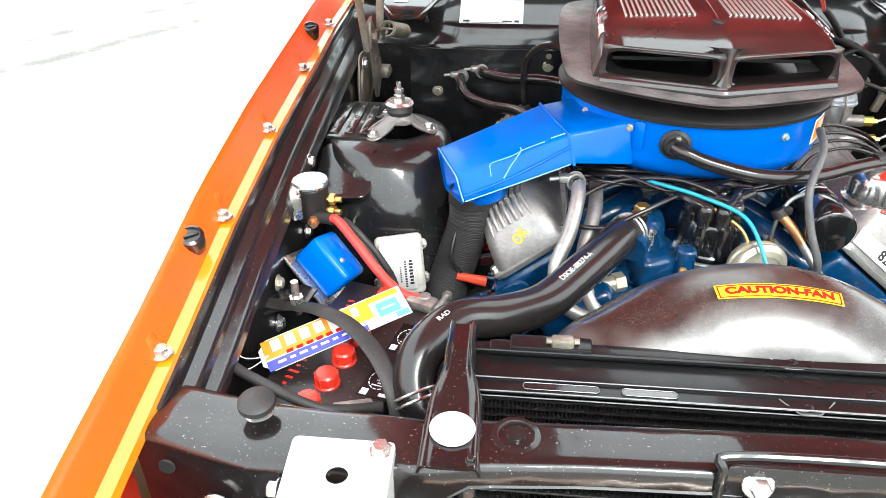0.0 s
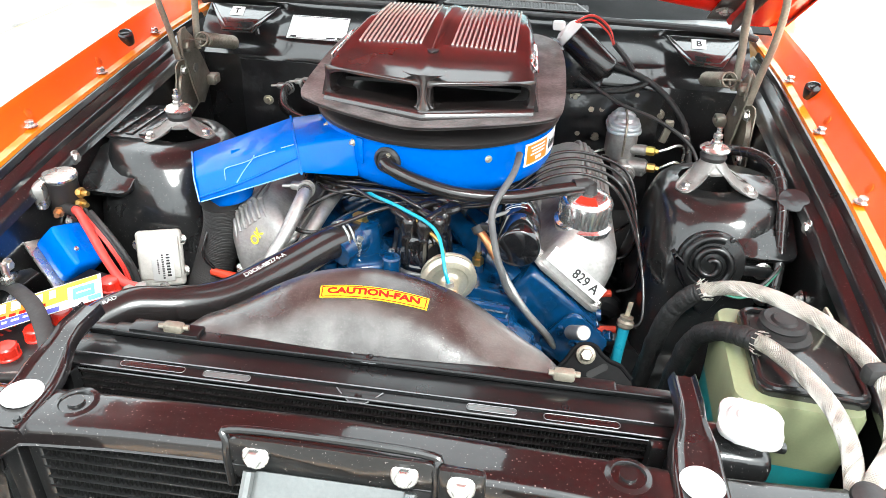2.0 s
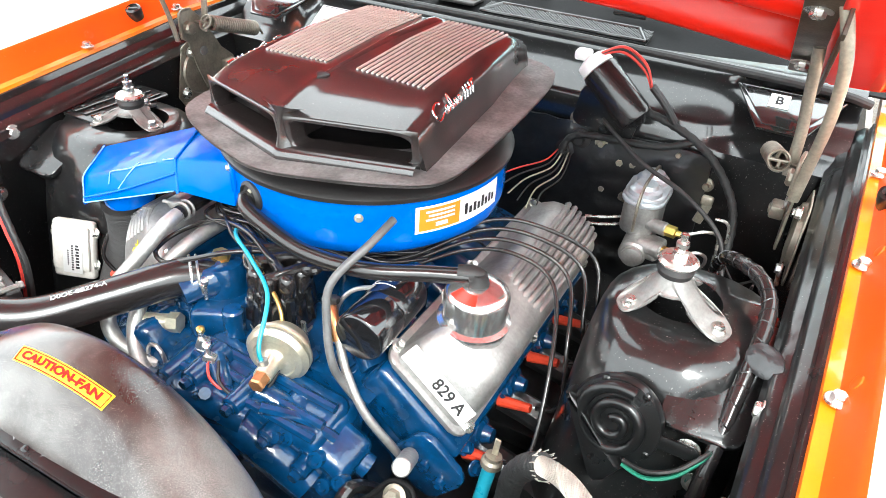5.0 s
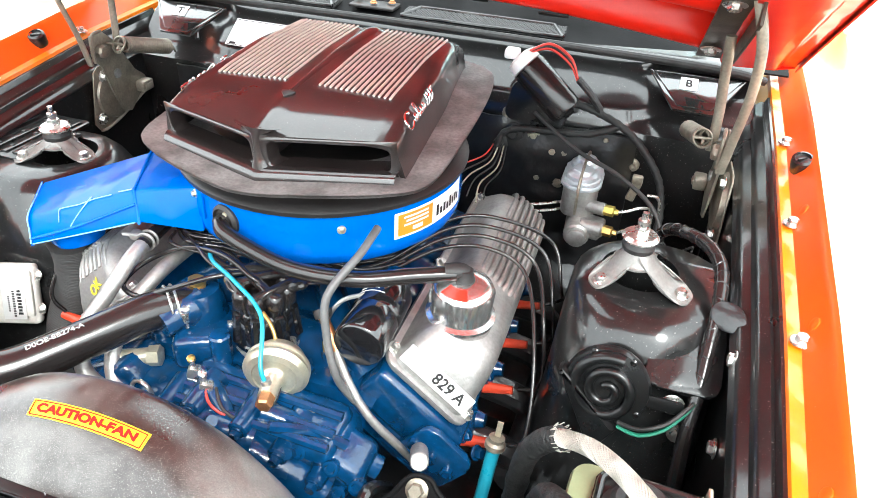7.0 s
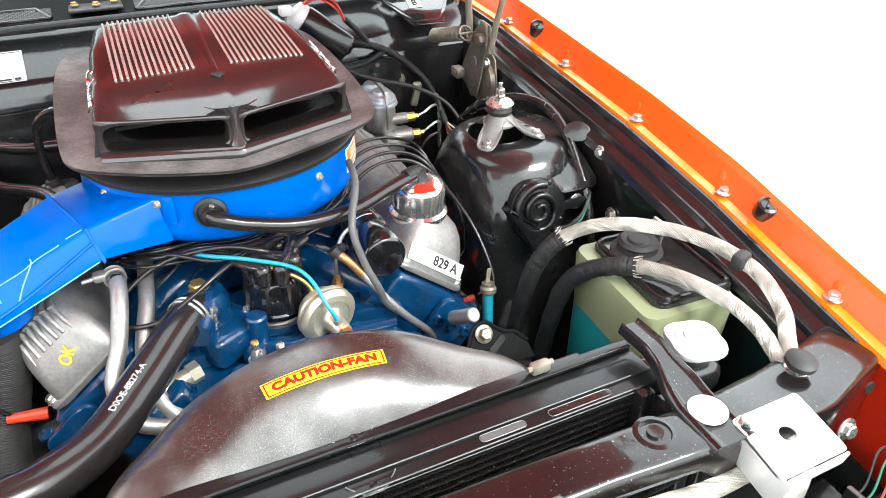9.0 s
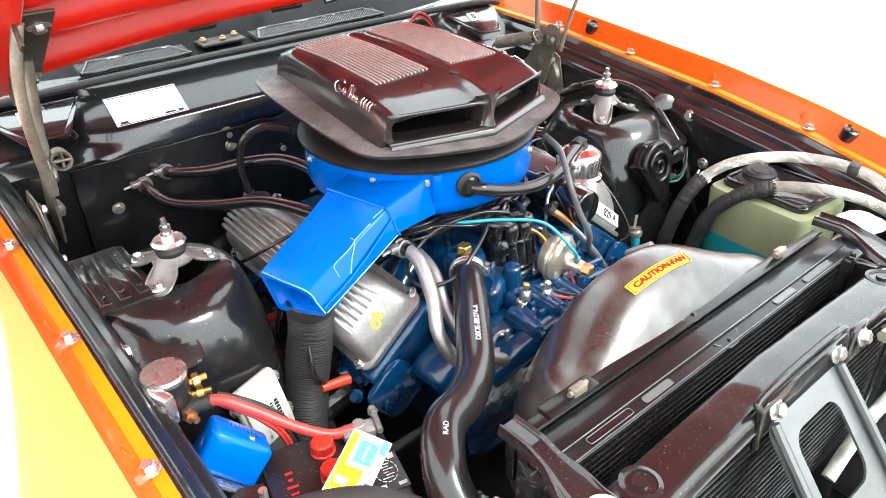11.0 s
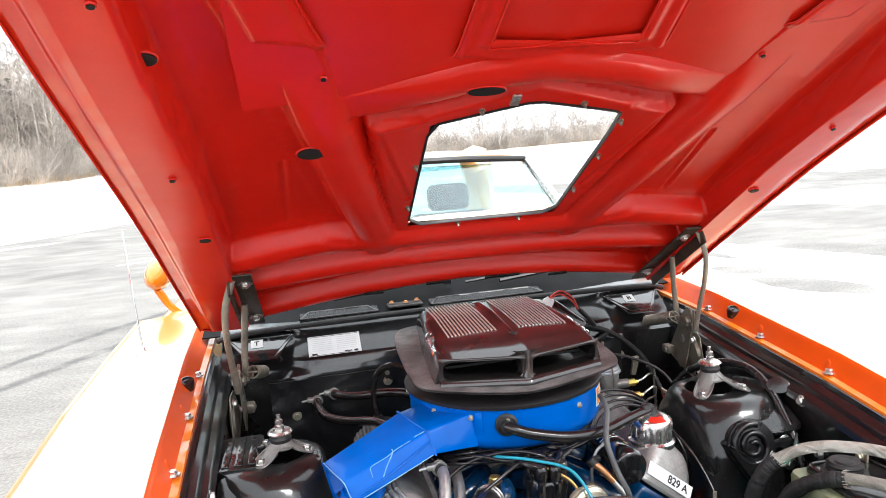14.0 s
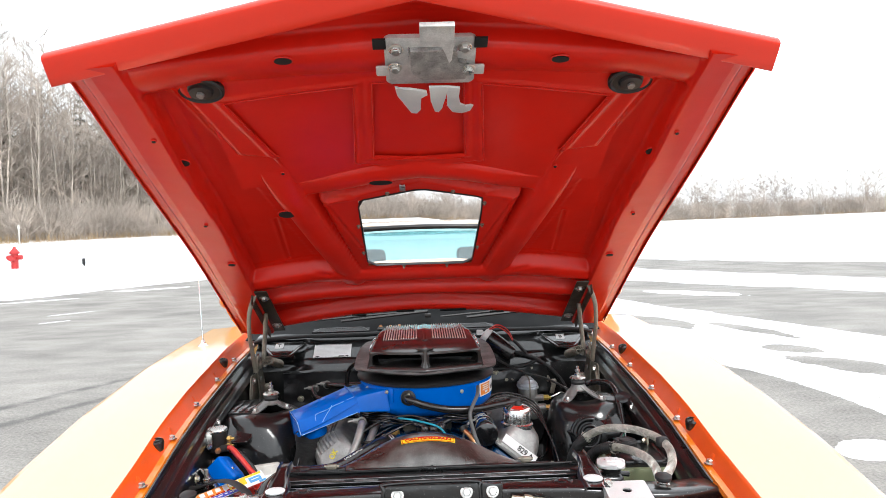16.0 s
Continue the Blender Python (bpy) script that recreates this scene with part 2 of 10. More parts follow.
def glassy(name, colour, rough, weight, ior=1.45):
    m = bpy.data.materials.new(name)
    m.use_nodes = True
    b = m.node_tree.nodes["Principled BSDF"]
    b.inputs["Base Color"].default_value = (*colour, 1)
    b.inputs["Roughness"].default_value, b.inputs["Transmission Weight"].default_value, b.inputs["IOR"].default_value = rough, weight, ior
    n = m.node_tree.nodes.new("ShaderNodeTexNoise")
    n.inputs["Scale"].default_value = 30
    r = m.node_tree.nodes.new("ShaderNodeMapRange")
    r.inputs["To Min"].default_value, r.inputs["To Max"].default_value = rough, rough + 0.05
    m.node_tree.links.new(n.outputs["Fac"], r.inputs["Value"])
    m.node_tree.links.new(r.outputs[0], b.inputs["Roughness"])
    return m


GLASS = glassy("windscreen_glass", (0.50, 0.80, 0.82), 0.0, 1.0)
GLASS.node_tree.nodes["Principled BSDF"].inputs["Coat Weight"].default_value = 1.0
GLASS.node_tree.nodes["Principled BSDF"].inputs["Coat IOR"].default_value = 1.75
GLASS.node_tree.nodes["Principled BSDF"].inputs["Coat Roughness"].default_value = 0.02
POLY = mat("milky_green_plastic", (0.23, 0.255, 0.145), 0.35, var=0.08, scale=10, bump=0.03)
FLUID = mat("teal_fluid_behind_plastic", (0.02, 0.24, 0.26), 0.32, var=0.08, scale=10, bump=0.03)


def ground_material():
    """Wet-grey asphalt with patches and streaks of snow near, and a field of snow beyond."""
    m = bpy.data.materials.new("asphalt_and_snow")
    m.use_nodes = True
    n, l = m.node_tree.nodes, m.node_tree.links
    b = n["Principled BSDF"]
    tc = n.new("ShaderNodeTexCoord")
    xyz = n.new("ShaderNodeSeparateXYZ")
    l.new(tc.outputs["Object"], xyz.inputs[0])

    def noise(scale, stretch=(1, 1, 1), turn=0.0, detail=6.0):
        mp, t = n.new("ShaderNodeMapping"), n.new("ShaderNodeTexNoise")
        mp.inputs["Scale"].default_value, mp.inputs["Rotation"].default_value = stretch, (0, 0, turn)
        t.inputs["Scale"].default_value, t.inputs["Detail"].default_value = scale, detail
        l.new(tc.outputs["Object"], mp.inputs["Vector"])
        l.new(mp.outputs[0], t.inputs["Vector"])
        return t.outputs["Fac"]

    def op(kind, x, y):
        o = n.new("ShaderNodeMath")
        o.operation = kind
        for i, v in enumerate((x, y)):
            if isinstance(v, (int, float)):
                o.inputs[i].default_value = v
            else:
                l.new(v, o.inputs[i])
        return o.outputs[0]

    def steps(v, lo, hi):
        r = n.new("ShaderNodeMapRange")
        r.inputs["From Min"].default_value, r.inputs["From Max"].default_value = lo, hi
        l.new(v, r.inputs["Value"])
        return r.outputs[0]

    wob = op("ADD", op("MULTIPLY", op("SUBTRACT", noise(0.55), 0.5), 1.7), op("MULTIPLY", op("SUBTRACT", noise(4.0), 0.5), 0.42))
    wob2 = op("ADD", op("MULTIPLY", op("SUBTRACT", noise(0.7, turn=1.3), 0.5), 1.2), op("MULTIPLY", op("SUBTRACT", noise(14.0), 0.5), 0.12))
    X, Y = op("ADD", xyz.outputs["X"], op("MULTIPLY", wob2, 0.4)), op("ADD", xyz.outputs["Y"], wob)
    edge = op("ADD", op("ADD", Y, op("MULTIPLY", op("MAXIMUM", op("SUBTRACT", -3.3, X), 0.0), 1.35)), op("MULTIPLY", op("MAXIMUM", op("SUBTRACT", X, 7.0), 0.0), 0.75))
    field = steps(edge, 25.0, 25.2)
    out = op("ADD", op("MULTIPLY", X, 0.82), op("MULTIPLY", Y, 0.57))

    def between(v, lo, hi):
        return op("MULTIPLY", op("GREATER_THAN", v, lo), op("LESS_THAN", v, hi))

    def blob(cx, cy, turn, long, wide):
        """A soft-edged oval of ground, long in the direction of turn."""
        c, q = math.cos(radians(turn)), math.sin(radians(turn))
        x, y = op("SUBTRACT", xyz.outputs["X"], cx), op("SUBTRACT", xyz.outputs["Y"], cy)
        a = op("ADD", op("MULTIPLY", x, c / long), op("MULTIPLY", y, q / long))
        b2 = op("SUBTRACT", op("MULTIPLY", y, c / wide), op("MULTIPLY", x, q / wide))
        r = op("ADD", op("ADD", op("MULTIPLY", a, a), op("MULTIPLY", b2, b2)), op("MULTIPLY", op("SUBTRACT", noise(2.6), 0.5), 2.4))
        return op("LESS_THAN", r, 1.0)

    drift = between(out, 13.7, 17.3)
    near = op("MULTIPLY", op("LESS_THAN", op("SUBTRACT", out, op("MULTIPLY", Y, 0.33)), 5.9), op("GREATER_THAN", op("SUBTRACT", out, op("MULTIPLY", Y, 0.43)), 3.1))
    bare = None
    for h in ((4.25, 7.1, -75, 0.8, 0.16), (3.98, 5.65, -60, 0.32, 0.22), (4.02, 4.65, -65, 0.75, 0.28), (3.3, 8.4, -70, 1.0, 0.30)):
        bare = blob(*h) if bare is None else op("MAXIMUM", bare, blob(*h))
    pitted = op("LESS_THAN", noise(5.0, (1.0, 2.4, 1), 0.9, 8.0), op("MULTIPLY", op("SUBTRACT", 6.4, out), 0.19))
    near = op("MULTIPLY", near, op("SUBTRACT", 1.0, op("MAXIMUM", bare, pitted)))
    patch = op("MULTIPLY", op("MAXIMUM", drift, near), op("GREATER_THAN", xyz.outputs["X"], 2.0))
    for h in ((5.5, 12.4, -50, 1.1, 0.45), (-6.9, 12.3, 52, 0.45, 0.07), (-6.5, 10.8, 52, 0.28, 0.06), (-7.5, 17.9, 28, 1.1, 0.18), (-9.4, 15.6, 34, 0.9, 0.12), (2.6, 2.3, 40, 0.22, 0.16), (-3.2, 12.5, 30, 0.7, 0.10)):
        patch = op("MAXIMUM", patch, blob(*h))
    snow = op("MAXIMUM", field, patch)
    tar = n.new("ShaderNodeMix")
    tar.data_type = "RGBA"
    tar.inputs["A"].default_value, tar.inputs["B"].default_value = (0.165, 0.155, 0.143, 1), (0.41, 0.386, 0.357, 1)
    l.new(steps(op("ADD", op("ADD", op("MULTIPLY", noise(0.8), 0.35), op("MULTIPLY", noise(2.4, (0.6, 1.3, 1), 0.9), 0.25)), op("MULTIPLY", noise(46.0, detail=10.0), 0.40)), 0.37, 0.63), tar.inputs["Factor"])
    white = n.new("ShaderNodeMix")
    white.data_type = "RGBA"
    white.inputs["A"].default_value, white.inputs["B"].default_value = (0.78, 0.79, 0.82, 1), (0.90, 0.90, 0.91, 1)
    l.new(noise(3.0), white.inputs["Factor"])
    mix = n.new("ShaderNodeMix")
    mix.data_type = "RGBA"
    l.new(snow, mix.inputs["Factor"])
    # two dark tyre tracks that cross the lot
    across = op("ADD", op("SUBTRACT", op("MULTIPLY", xyz.outputs["X"], 0.875), op("MULTIPLY", xyz.outputs["Y"], 0.483)), op("MULTIPLY", op("SUBTRACT", noise(0.6), 0.5), 0.25))
    track = op("MINIMUM", op("ABSOLUTE", op("ADD", across, 5.14), 0.0), op("ABSOLUTE", op("ADD", across, 4.57), 0.0))
    worn = op("MULTIPLY", op("SUBTRACT", 1.0, steps(track, 0.03, 0.10)), steps(noise(7.0), 0.25, 0.55))
    dark = n.new("ShaderNodeMix")
    dark.data_type = "RGBA"
    dark.inputs["B"].default_value = (0.085, 0.083, 0.082, 1)
    l.new(op("MULTIPLY", worn, 0.7), dark.inputs["Factor"])
    l.new(tar.outputs["Result"], dark.inputs["A"])
    l.new(dark.outputs["Result"], mix.inputs["A"])
    l.new(white.outputs["Result"], mix.inputs["B"])
    l.new(mix.outputs["Result"], b.inputs["Base Color"])
    b.inputs["Roughness"].default_value = 0.75
    bp = n.new("ShaderNodeBump")
    bp.inputs["Strength"].default_value, bp.inputs["Distance"].default_value = 0.5, 0.02
    l.new(op("ADD", noise(70.0), op("MULTIPLY", snow, 1.5)), bp.inputs["Height"])
    l.new(bp.outputs[0], b.inputs["Normal"])
    return m


GROUND = ground_material()
BARK = mat("grey_brown_bark", (0.45, 0.39, 0.335), 0.85, var=0.4, scale=0.4, bump=0.1, fine=3)
BIRCH = mat("pale_birch_bark", (0.55, 0.52, 0.48), 0.8, var=0.2, scale=1.0, bump=0.1, fine=4)
SPRUCE = mat("spruce_needles", (0.045, 0.060, 0.035), 0.8, var=0.35, scale=0.8, bump=0.1, fine=5)
STRAW = mat("dry_grass", (0.42, 0.29, 0.15), 0.85, var=0.3, scale=0.6, bump=0.1, fine=6)

# ---- builders ----


def part(name, bm, material, parent=None, label="", smooth=None):
    """Links a bmesh as one mesh object under a thing or a part. smooth: the angle below which edges are shaded round."""
    bmesh.ops.remove_doubles(bm, verts=bm.verts, dist=1e-6)
    bmesh.ops.recalc_face_normals(bm, faces=bm.faces)
    lim = radians(32 if smooth is None else smooth)
    for f in bm.faces:
        f.smooth = True
    for e in bm.edges:
        e.smooth = not (len(e.link_faces) == 2 and e.calc_face_angle(0) > lim)
    me = bpy.data.meshes.new(name)
    bm.to_mesh(me)
    bm.free()
    me.materials.append(material)
    ob = new(name, me)
    if parent is not None:
        ob.parent = parent
        ob.matrix_parent_inverse = parent.matrix_basis.inverted()
    if label:
        ob["label"] = label
    return ob


def thing(name, at, label, category, group="", kind=""):
    ob = new(name)
    ob.empty_display_size = 0.03
    ob.location = at
    return tagged(ob, label, category, group, kind)


def merge(bm, other):
    me = bpy.data.meshes.new("tmp")
    other.to_mesh(me)
    other.free()
    bm.from_mesh(me)
    bpy.data.meshes.remove(me)


def box(bm, c, size, m=None, bevel=0.004, segs=2):
    t = bmesh.new()
    bmesh.ops.create_cube(t, size=1)
    bmesh.ops.scale(t, vec=size, verts=t.verts)
    if bevel:
        bmesh.ops.bevel(t, geom=t.edges, offset=min(bevel, min(size) * 0.45), segments=segs, profile=0.5, affect="EDGES")
    if m is not None:
        bmesh.ops.transform(t, matrix=m, verts=t.verts)
    bmesh.ops.translate(t, vec=c, verts=t.verts)
    merge(bm, t)
    return bm


def basis(axis, hint=(0, 0, 1)):
    w = Vector(axis).normalized()
    h = Vector(hint)
    if abs(w.dot(h.normalized())) > 0.98:
        h = Vector((0, 1, 0))
    u = h.cross(w).normalized()
    return u, w.cross(u), w


def lathe(bm, at, axis, profile, n=28, squash=None):
    """A body of revolution: profile of (radius, height along axis); closed at both ends."""
    u, v, w = basis(axis)
    at = Vector(at)
    rings = []
    for r, h in profile:
        rings.append([bm.verts.new(at + w * h + (u * math.cos(a) * (squash or 1) + v * math.sin(a)) * max(r, 1e-5)) for a in (2 * math.pi * i / n for i in range(n))])
    for p, q in zip(rings, rings[1:]):
        for i in range(n):
            bm.faces.new((p[i], p[(i + 1) % n], q[(i + 1) % n], q[i]))
    bm.faces.new(rings[0][::-1])
    bm.faces.new(rings[-1])
    return bm


def cyl(bm, p, q, r, r2=None, n=20, bevel=0.0):
    p, q = Vector(p), Vector(q)
    h, r2 = (q - p).length, r if r2 is None else r2
    b = bevel
    prof = [(r - b, 0), (r, b), (r2, h - b), (r2 - b, h)] if b else [(r, 0), (r2, h)]
    return lathe(bm, p, q - p, prof, n)


def spline(pts, per=8, closed=False):
    pts = [Vector(p) for p in pts]
    if len(pts) < 3:
        return [pts[0].lerp(pts[1], i / per) for i in range(per + 1)]
    out, k = [], len(pts)
    for i in range(k if closed else k - 1):
        p0, p1, p2, p3 = (pts[(i + j) % k] if closed else pts[min(max(i + j, 0), k - 1)] for j in (-1, 0, 1, 2))
        for s in range(per):
            t = s / per
            out.append(0.5 * (2 * p1 + (p2 - p0) * t + (2 * p0 - 5 * p1 + 4 * p2 - p3) * t * t + (3 * p1 - p0 - 3 * p2 + p3) * t ** 3))
    if not closed:
        out.append(pts[-1])
    return out


def tube(bm, pts, r, n=12, per=8, wave=None, flat=1.0, raw=False):
    """A round tube along a smooth line; r: a radius or a function of 0..1; wave: relief along its length."""
    line = [Vector(p) for p in pts] if raw else spline(pts, per)
    m = len(line)
    rings, u = [], None
    for i, p in enumerate(line):
        d = (line[min(i + 1, m - 1)] - line[max(i - 1, 0)]).normalized()
        if u is None:
            u = basis(d)[0]
        u = (u - d * u.dot(d)).normalized()
        v = d.cross(u)
        s = i / (m - 1)
        rad = r(s) if callable(r) else r
        if wave:
            rad += wave(s)
        rings.append([bm.verts.new(p + (u * math.cos(a) + v * math.sin(a) * flat) * rad) for a in (2 * math.pi * j / n for j in range(n))])
    for p, q in zip(rings, rings[1:]):
        for j in range(n):
            bm.faces.new((p[j], p[(j + 1) % n], q[(j + 1) % n], q[j]))
    bm.faces.new(rings[0][::-1])
    bm.faces.new(rings[-1])
    return bm


def prism(bm, outline, m, h, bevel=0.0, segs=2):
    """A flat outline (x, y), pushed h along its z, placed by the pose m."""
    t = bmesh.new()
    a = [t.verts.new((x, y, 0)) for x, y in outline]
    b = [t.verts.new((x, y, h)) for x, y in outline]
    k = len(a)
    t.faces.new(a[::-1])
    t.faces.new(b)
    for i in range(k):
        t.faces.new((a[i], a[(i + 1) % k], b[(i + 1) % k], b[i]))
    if bevel:
        rim = [e for e in t.edges if (e.verts[0].co.z > h / 2) == (e.verts[1].co.z > h / 2)]
        bmesh.ops.bevel(t, geom=rim, offset=bevel, segments=segs, profile=0.5, affect="EDGES")
    bmesh.ops.transform(t, matrix=m, verts=t.verts)
    merge(bm, t)
    return bm


def rounded(w, h, r, n=5, cx=0.0, cy=0.0):
    out = []
    for sx, sy, a0 in ((1, 1, 0), (-1, 1, 90), (-1, -1, 180), (1, -1, 270)):
        for i in range(n + 1):
            a = radians(a0 + 90 * i / n)
            out.append((cx + sx * (w / 2 - r) + r * math.cos(a), cy + sy * (h / 2 - r) + r * math.sin(a)))
    return out


def axes(at, x, y):
    """A pose from an origin and two directions in its plane."""
    x = Vector(x).normalized()
    z = x.cross(Vector(y)).normalized()
    y = z.cross(x)
    return Matrix(((x[0], y[0], z[0], at[0]), (x[1], y[1], z[1], at[1]), (x[2], y[2], z[2], at[2]), (0, 0, 0, 1)))


def sheet(bm, f, nu, nv, thick=0.0):
    """A surface f(u, v), both 0..1; thick: the offset along its normal that closes it into a slab."""
    g = [[Vector(f(i / nu, j / nv)) for j in range(nv + 1)] for i in range(nu + 1)]
    va = [[bm.verts.new(p) for p in row] for row in g]
    for i in range(nu):
        for j in range(nv):
            bm.faces.new((va[i][j], va[i + 1][j], va[i + 1][j + 1], va[i][j + 1]))
    if thick:
        nb = []
        for i in range(nu + 1):
            row = []
            for j in range(nv + 1):
                du = g[min(i + 1, nu)][j] - g[max(i - 1, 0)][j]
                dv = g[i][min(j + 1, nv)] - g[i][max(j - 1, 0)]
                k = du.cross(dv)
                row.append(bm.verts.new(g[i][j] + (k.normalized() if k.length > 1e-12 else Vector((0, 0, 1))) * thick))
            nb.append(row)
        for i in range(nu):
            for j in range(nv):
                bm.faces.new((nb[i][j], nb[i][j + 1], nb[i + 1][j + 1], nb[i + 1][j]))
        for i in range(nu):
            bm.faces.new((va[i][0], nb[i][0], nb[i + 1][0], va[i + 1][0]))
            bm.faces.new((va[i][nv], va[i + 1][nv], nb[i + 1][nv], nb[i][nv]))
        for j in range(nv):
            bm.faces.new((va[0][j], va[0][j + 1], nb[0][j + 1], nb[0][j]))
            bm.faces.new((va[nu][j], nb[nu][j], nb[nu][j + 1], va[nu][j + 1]))
    return bm


def bolt(bm, at, axis, r=0.008, h=0.007, washer=1.5, hexa=True):
    """A hexagon head on its washer."""
    if washer:
        lathe(bm, at, axis, [(r * washer, 0), (r * washer, 0.0016), (r * washer * 0.92, 0.0024)], 16)
    lathe(bm, Vector(at) + Vector(axis).normalized() * 0.002, axis, [(r, 0), (r, h * 0.8), (r * 0.85, h)], 6 if hexa else 16)
    return bm


def ip(table, x):
    xs, ys = [t[0] for t in table], [t[1] for t in table]
    return float(np.interp(x, xs, ys))


def words(text, size, m, material, parent, name="lettering", thick=0.0006, squeeze=1.0, bold=0.022):
    """Raised lettering in the built-in font, as one mesh, centred on the pose m."""
    c = bpy.data.curves.new("lettering", "FONT")
    c.body, c.size, c.extrude, c.align_x, c.align_y = text, size, thick / 2, "CENTER", "CENTER"
    c.offset = size * bold
    t = bpy.data.objects.new("lettering", c)
    scene.collection.objects.link(t)
    bpy.context.view_layer.update()
    me = bpy.data.meshes.new_from_object(t)
    bpy.data.objects.remove(t)
    me.transform(m @ Matrix.Diagonal((squeeze, 1, 1, 1)))
    me.materials.clear()
    me.materials.append(material)
    ob = new(name, me)
    if parent is not None:
        ob.parent = parent
        ob.matrix_parent_inverse = parent.matrix_basis.inverted()
    return ob


def bars(m, rects, thick=0.0006):
    """Plain bars for writing too small to read: (x, y, width, height) in the plane of m."""
    bm = bmesh.new()
    for x, y, w, h in rects:
        box(bm, (0, 0, 0), (w, h, thick), m @ pose(x, y, 0), 0)
    return bm


# ---- ground and distance ----
GZ = 0.24


def ground_height(x, y):
    d = math.hypot(x, y)
    rise = max(0.0, d - 20) * (0.066 if x < 0 else 0.066 - 0.036 * min(1, x / 12))
    return GZ + min(rise, 3.2) + (0.10 * noise.noise((x * 0.08, y * 0.08, 0)) if d > 22 else 0)


def build_ground():
    bm = bmesh.new()
    radii = [0.0, 1, 2, 4, 6, 9, 13, 18, 24, 30, 36, 44, 54, 66, 80, 100, 130, 180, 300, 600, 1500]
    n, rings = 96, []
    for r in radii[1:]:
        rings.append([bm.verts.new((r * math.cos(a), r * math.sin(a), ground_height(r * math.cos(a), r * math.sin(a)))) for a in (2 * math.pi * i / n for i in range(n))])
    mid = bm.verts.new((0, 0, GZ))
    for i in range(n):
        bm.faces.new((mid, rings[0][i], rings[0][(i + 1) % n]))
    for p, q in zip(rings, rings[1:]):
        for i in range(n):
            bm.faces.new((p[i], q[i], q[(i + 1) % n], p[(i + 1) % n]))
    tagged(part("ground", bm, GROUND, smooth=60), "grey asphalt lot with melting snow streaks and a snowfield beyond", "ground", kind="structure")


def stick(vs, fs, p, q, r0, r1, n=3):
    d = (q - p).normalized()
    u = d.orthogonal().normalized()
    v = d.cross(u)
    base = len(vs)
    for c, r in ((p, r0), (q, r1)):
        for i in range(n):
            a = 2 * math.pi * i / n
            vs.append(c + (u * math.cos(a) + v * math.sin(a)) * r)
    for i in range(n):
        fs.append((base + i, base + (i + 1) % n, base + n + (i + 1) % n, base + n + i))


def bare_tree(vs, fs, rng, foot, tall, thin=1.0):
    """Trunk, limbs and twigs of a leafless tree."""
    p, r = Vector(foot), tall * 0.0062 * thin
    lean = Vector((rng.uniform(-0.05, 0.05), rng.uniform(-0.05, 0.05), 1)).normalized()
    steps = 6
    for i in range(steps):
        q = p + (lean + Vector((rng.uniform(-0.06, 0.06), rng.uniform(-0.06, 0.06), 0))) * tall / steps
        rr = r * (1 - (i + 1) / (steps + 0.6))
        stick(vs, fs, p, q, r * (1 - i / (steps + 0.6)), rr, 4)
        if i > 0:
            for _ in range(4):
                a, up = rng.uniform(0, 6.283), rng.uniform(0.3, 1.1)
                b0 = p.lerp(q, rng.random())
                L = tall * rng.uniform(0.10, 0.24) * (1.15 - i / steps * 0.7)
                d = Vector((math.cos(a), math.sin(a), up)).normalized()
                b1 = b0 + d * L
                stick(vs, fs, b0, b1, max(0.014, rr * 0.5), 0.012)
                for _ in range(7):
                    c0 = b0.lerp(b1, rng.uniform(0.3, 1))
                    e = (d + Vector((rng.uniform(-0.9, 0.9), rng.uniform(-0.9, 0.9), rng.uniform(-0.1, 0.7)))).normalized()
                    stick(vs, fs, c0, c0 + e * L * rng.uniform(0.35, 0.7), 0.013, 0.006)
        p = q


def spruce_tree(vs, fs, rng, foot, tall):
    """Trunk with whorls of drooping, ragged boughs."""
    f = Vector(foot)
    stick(vs, fs, f, f + Vector((0, 0, tall)), tall * 0.014, 0.01, 4)
    for k in range(22):
        s = 0.12 + 0.86 * k / 22
        reach = tall * 0.19 * (1 - s) + 0.12
        for _ in range(8):
            a = rng.uniform(0, 6.283)
            b = f + Vector((0, 0, tall * s))
            L = reach * rng.uniform(0.6, 1.15)
            tip = b + Vector((math.cos(a) * L, math.sin(a) * L, -L * rng.uniform(0.1, 0.45)))
            side = Vector((-math.sin(a), math.cos(a), 0)) * L * 0.26
            i = len(vs)
            vs.extend([b, b.lerp(tip, 0.55) + side + Vector((0, 0, -0.06)), tip, b.lerp(tip, 0.55) - side + Vector((0, 0, -0.06))])
            fs.append((i, i + 1, i + 2, i + 3))


def stuff(name, vs, fs, material, label, category):
    me = bpy.data.meshes.new(name)
    me.from_pydata([tuple(v) for v in vs], [], fs)
    me.materials.append(material)
    tagged(new(name, me), label, category, kind="stuff")


def bearing(rng, lo, hi):
    """A place in the belt of woods: near on the one side of the lot, far on the other."""
    a = radians(rng.uniform(lo, hi))
    d = ip([(-60, 50), (-30, 46), (-18, 50), (-8, 66), (5, 84), (20, 98), (40, 112)], math.degrees(a))
    return a, d


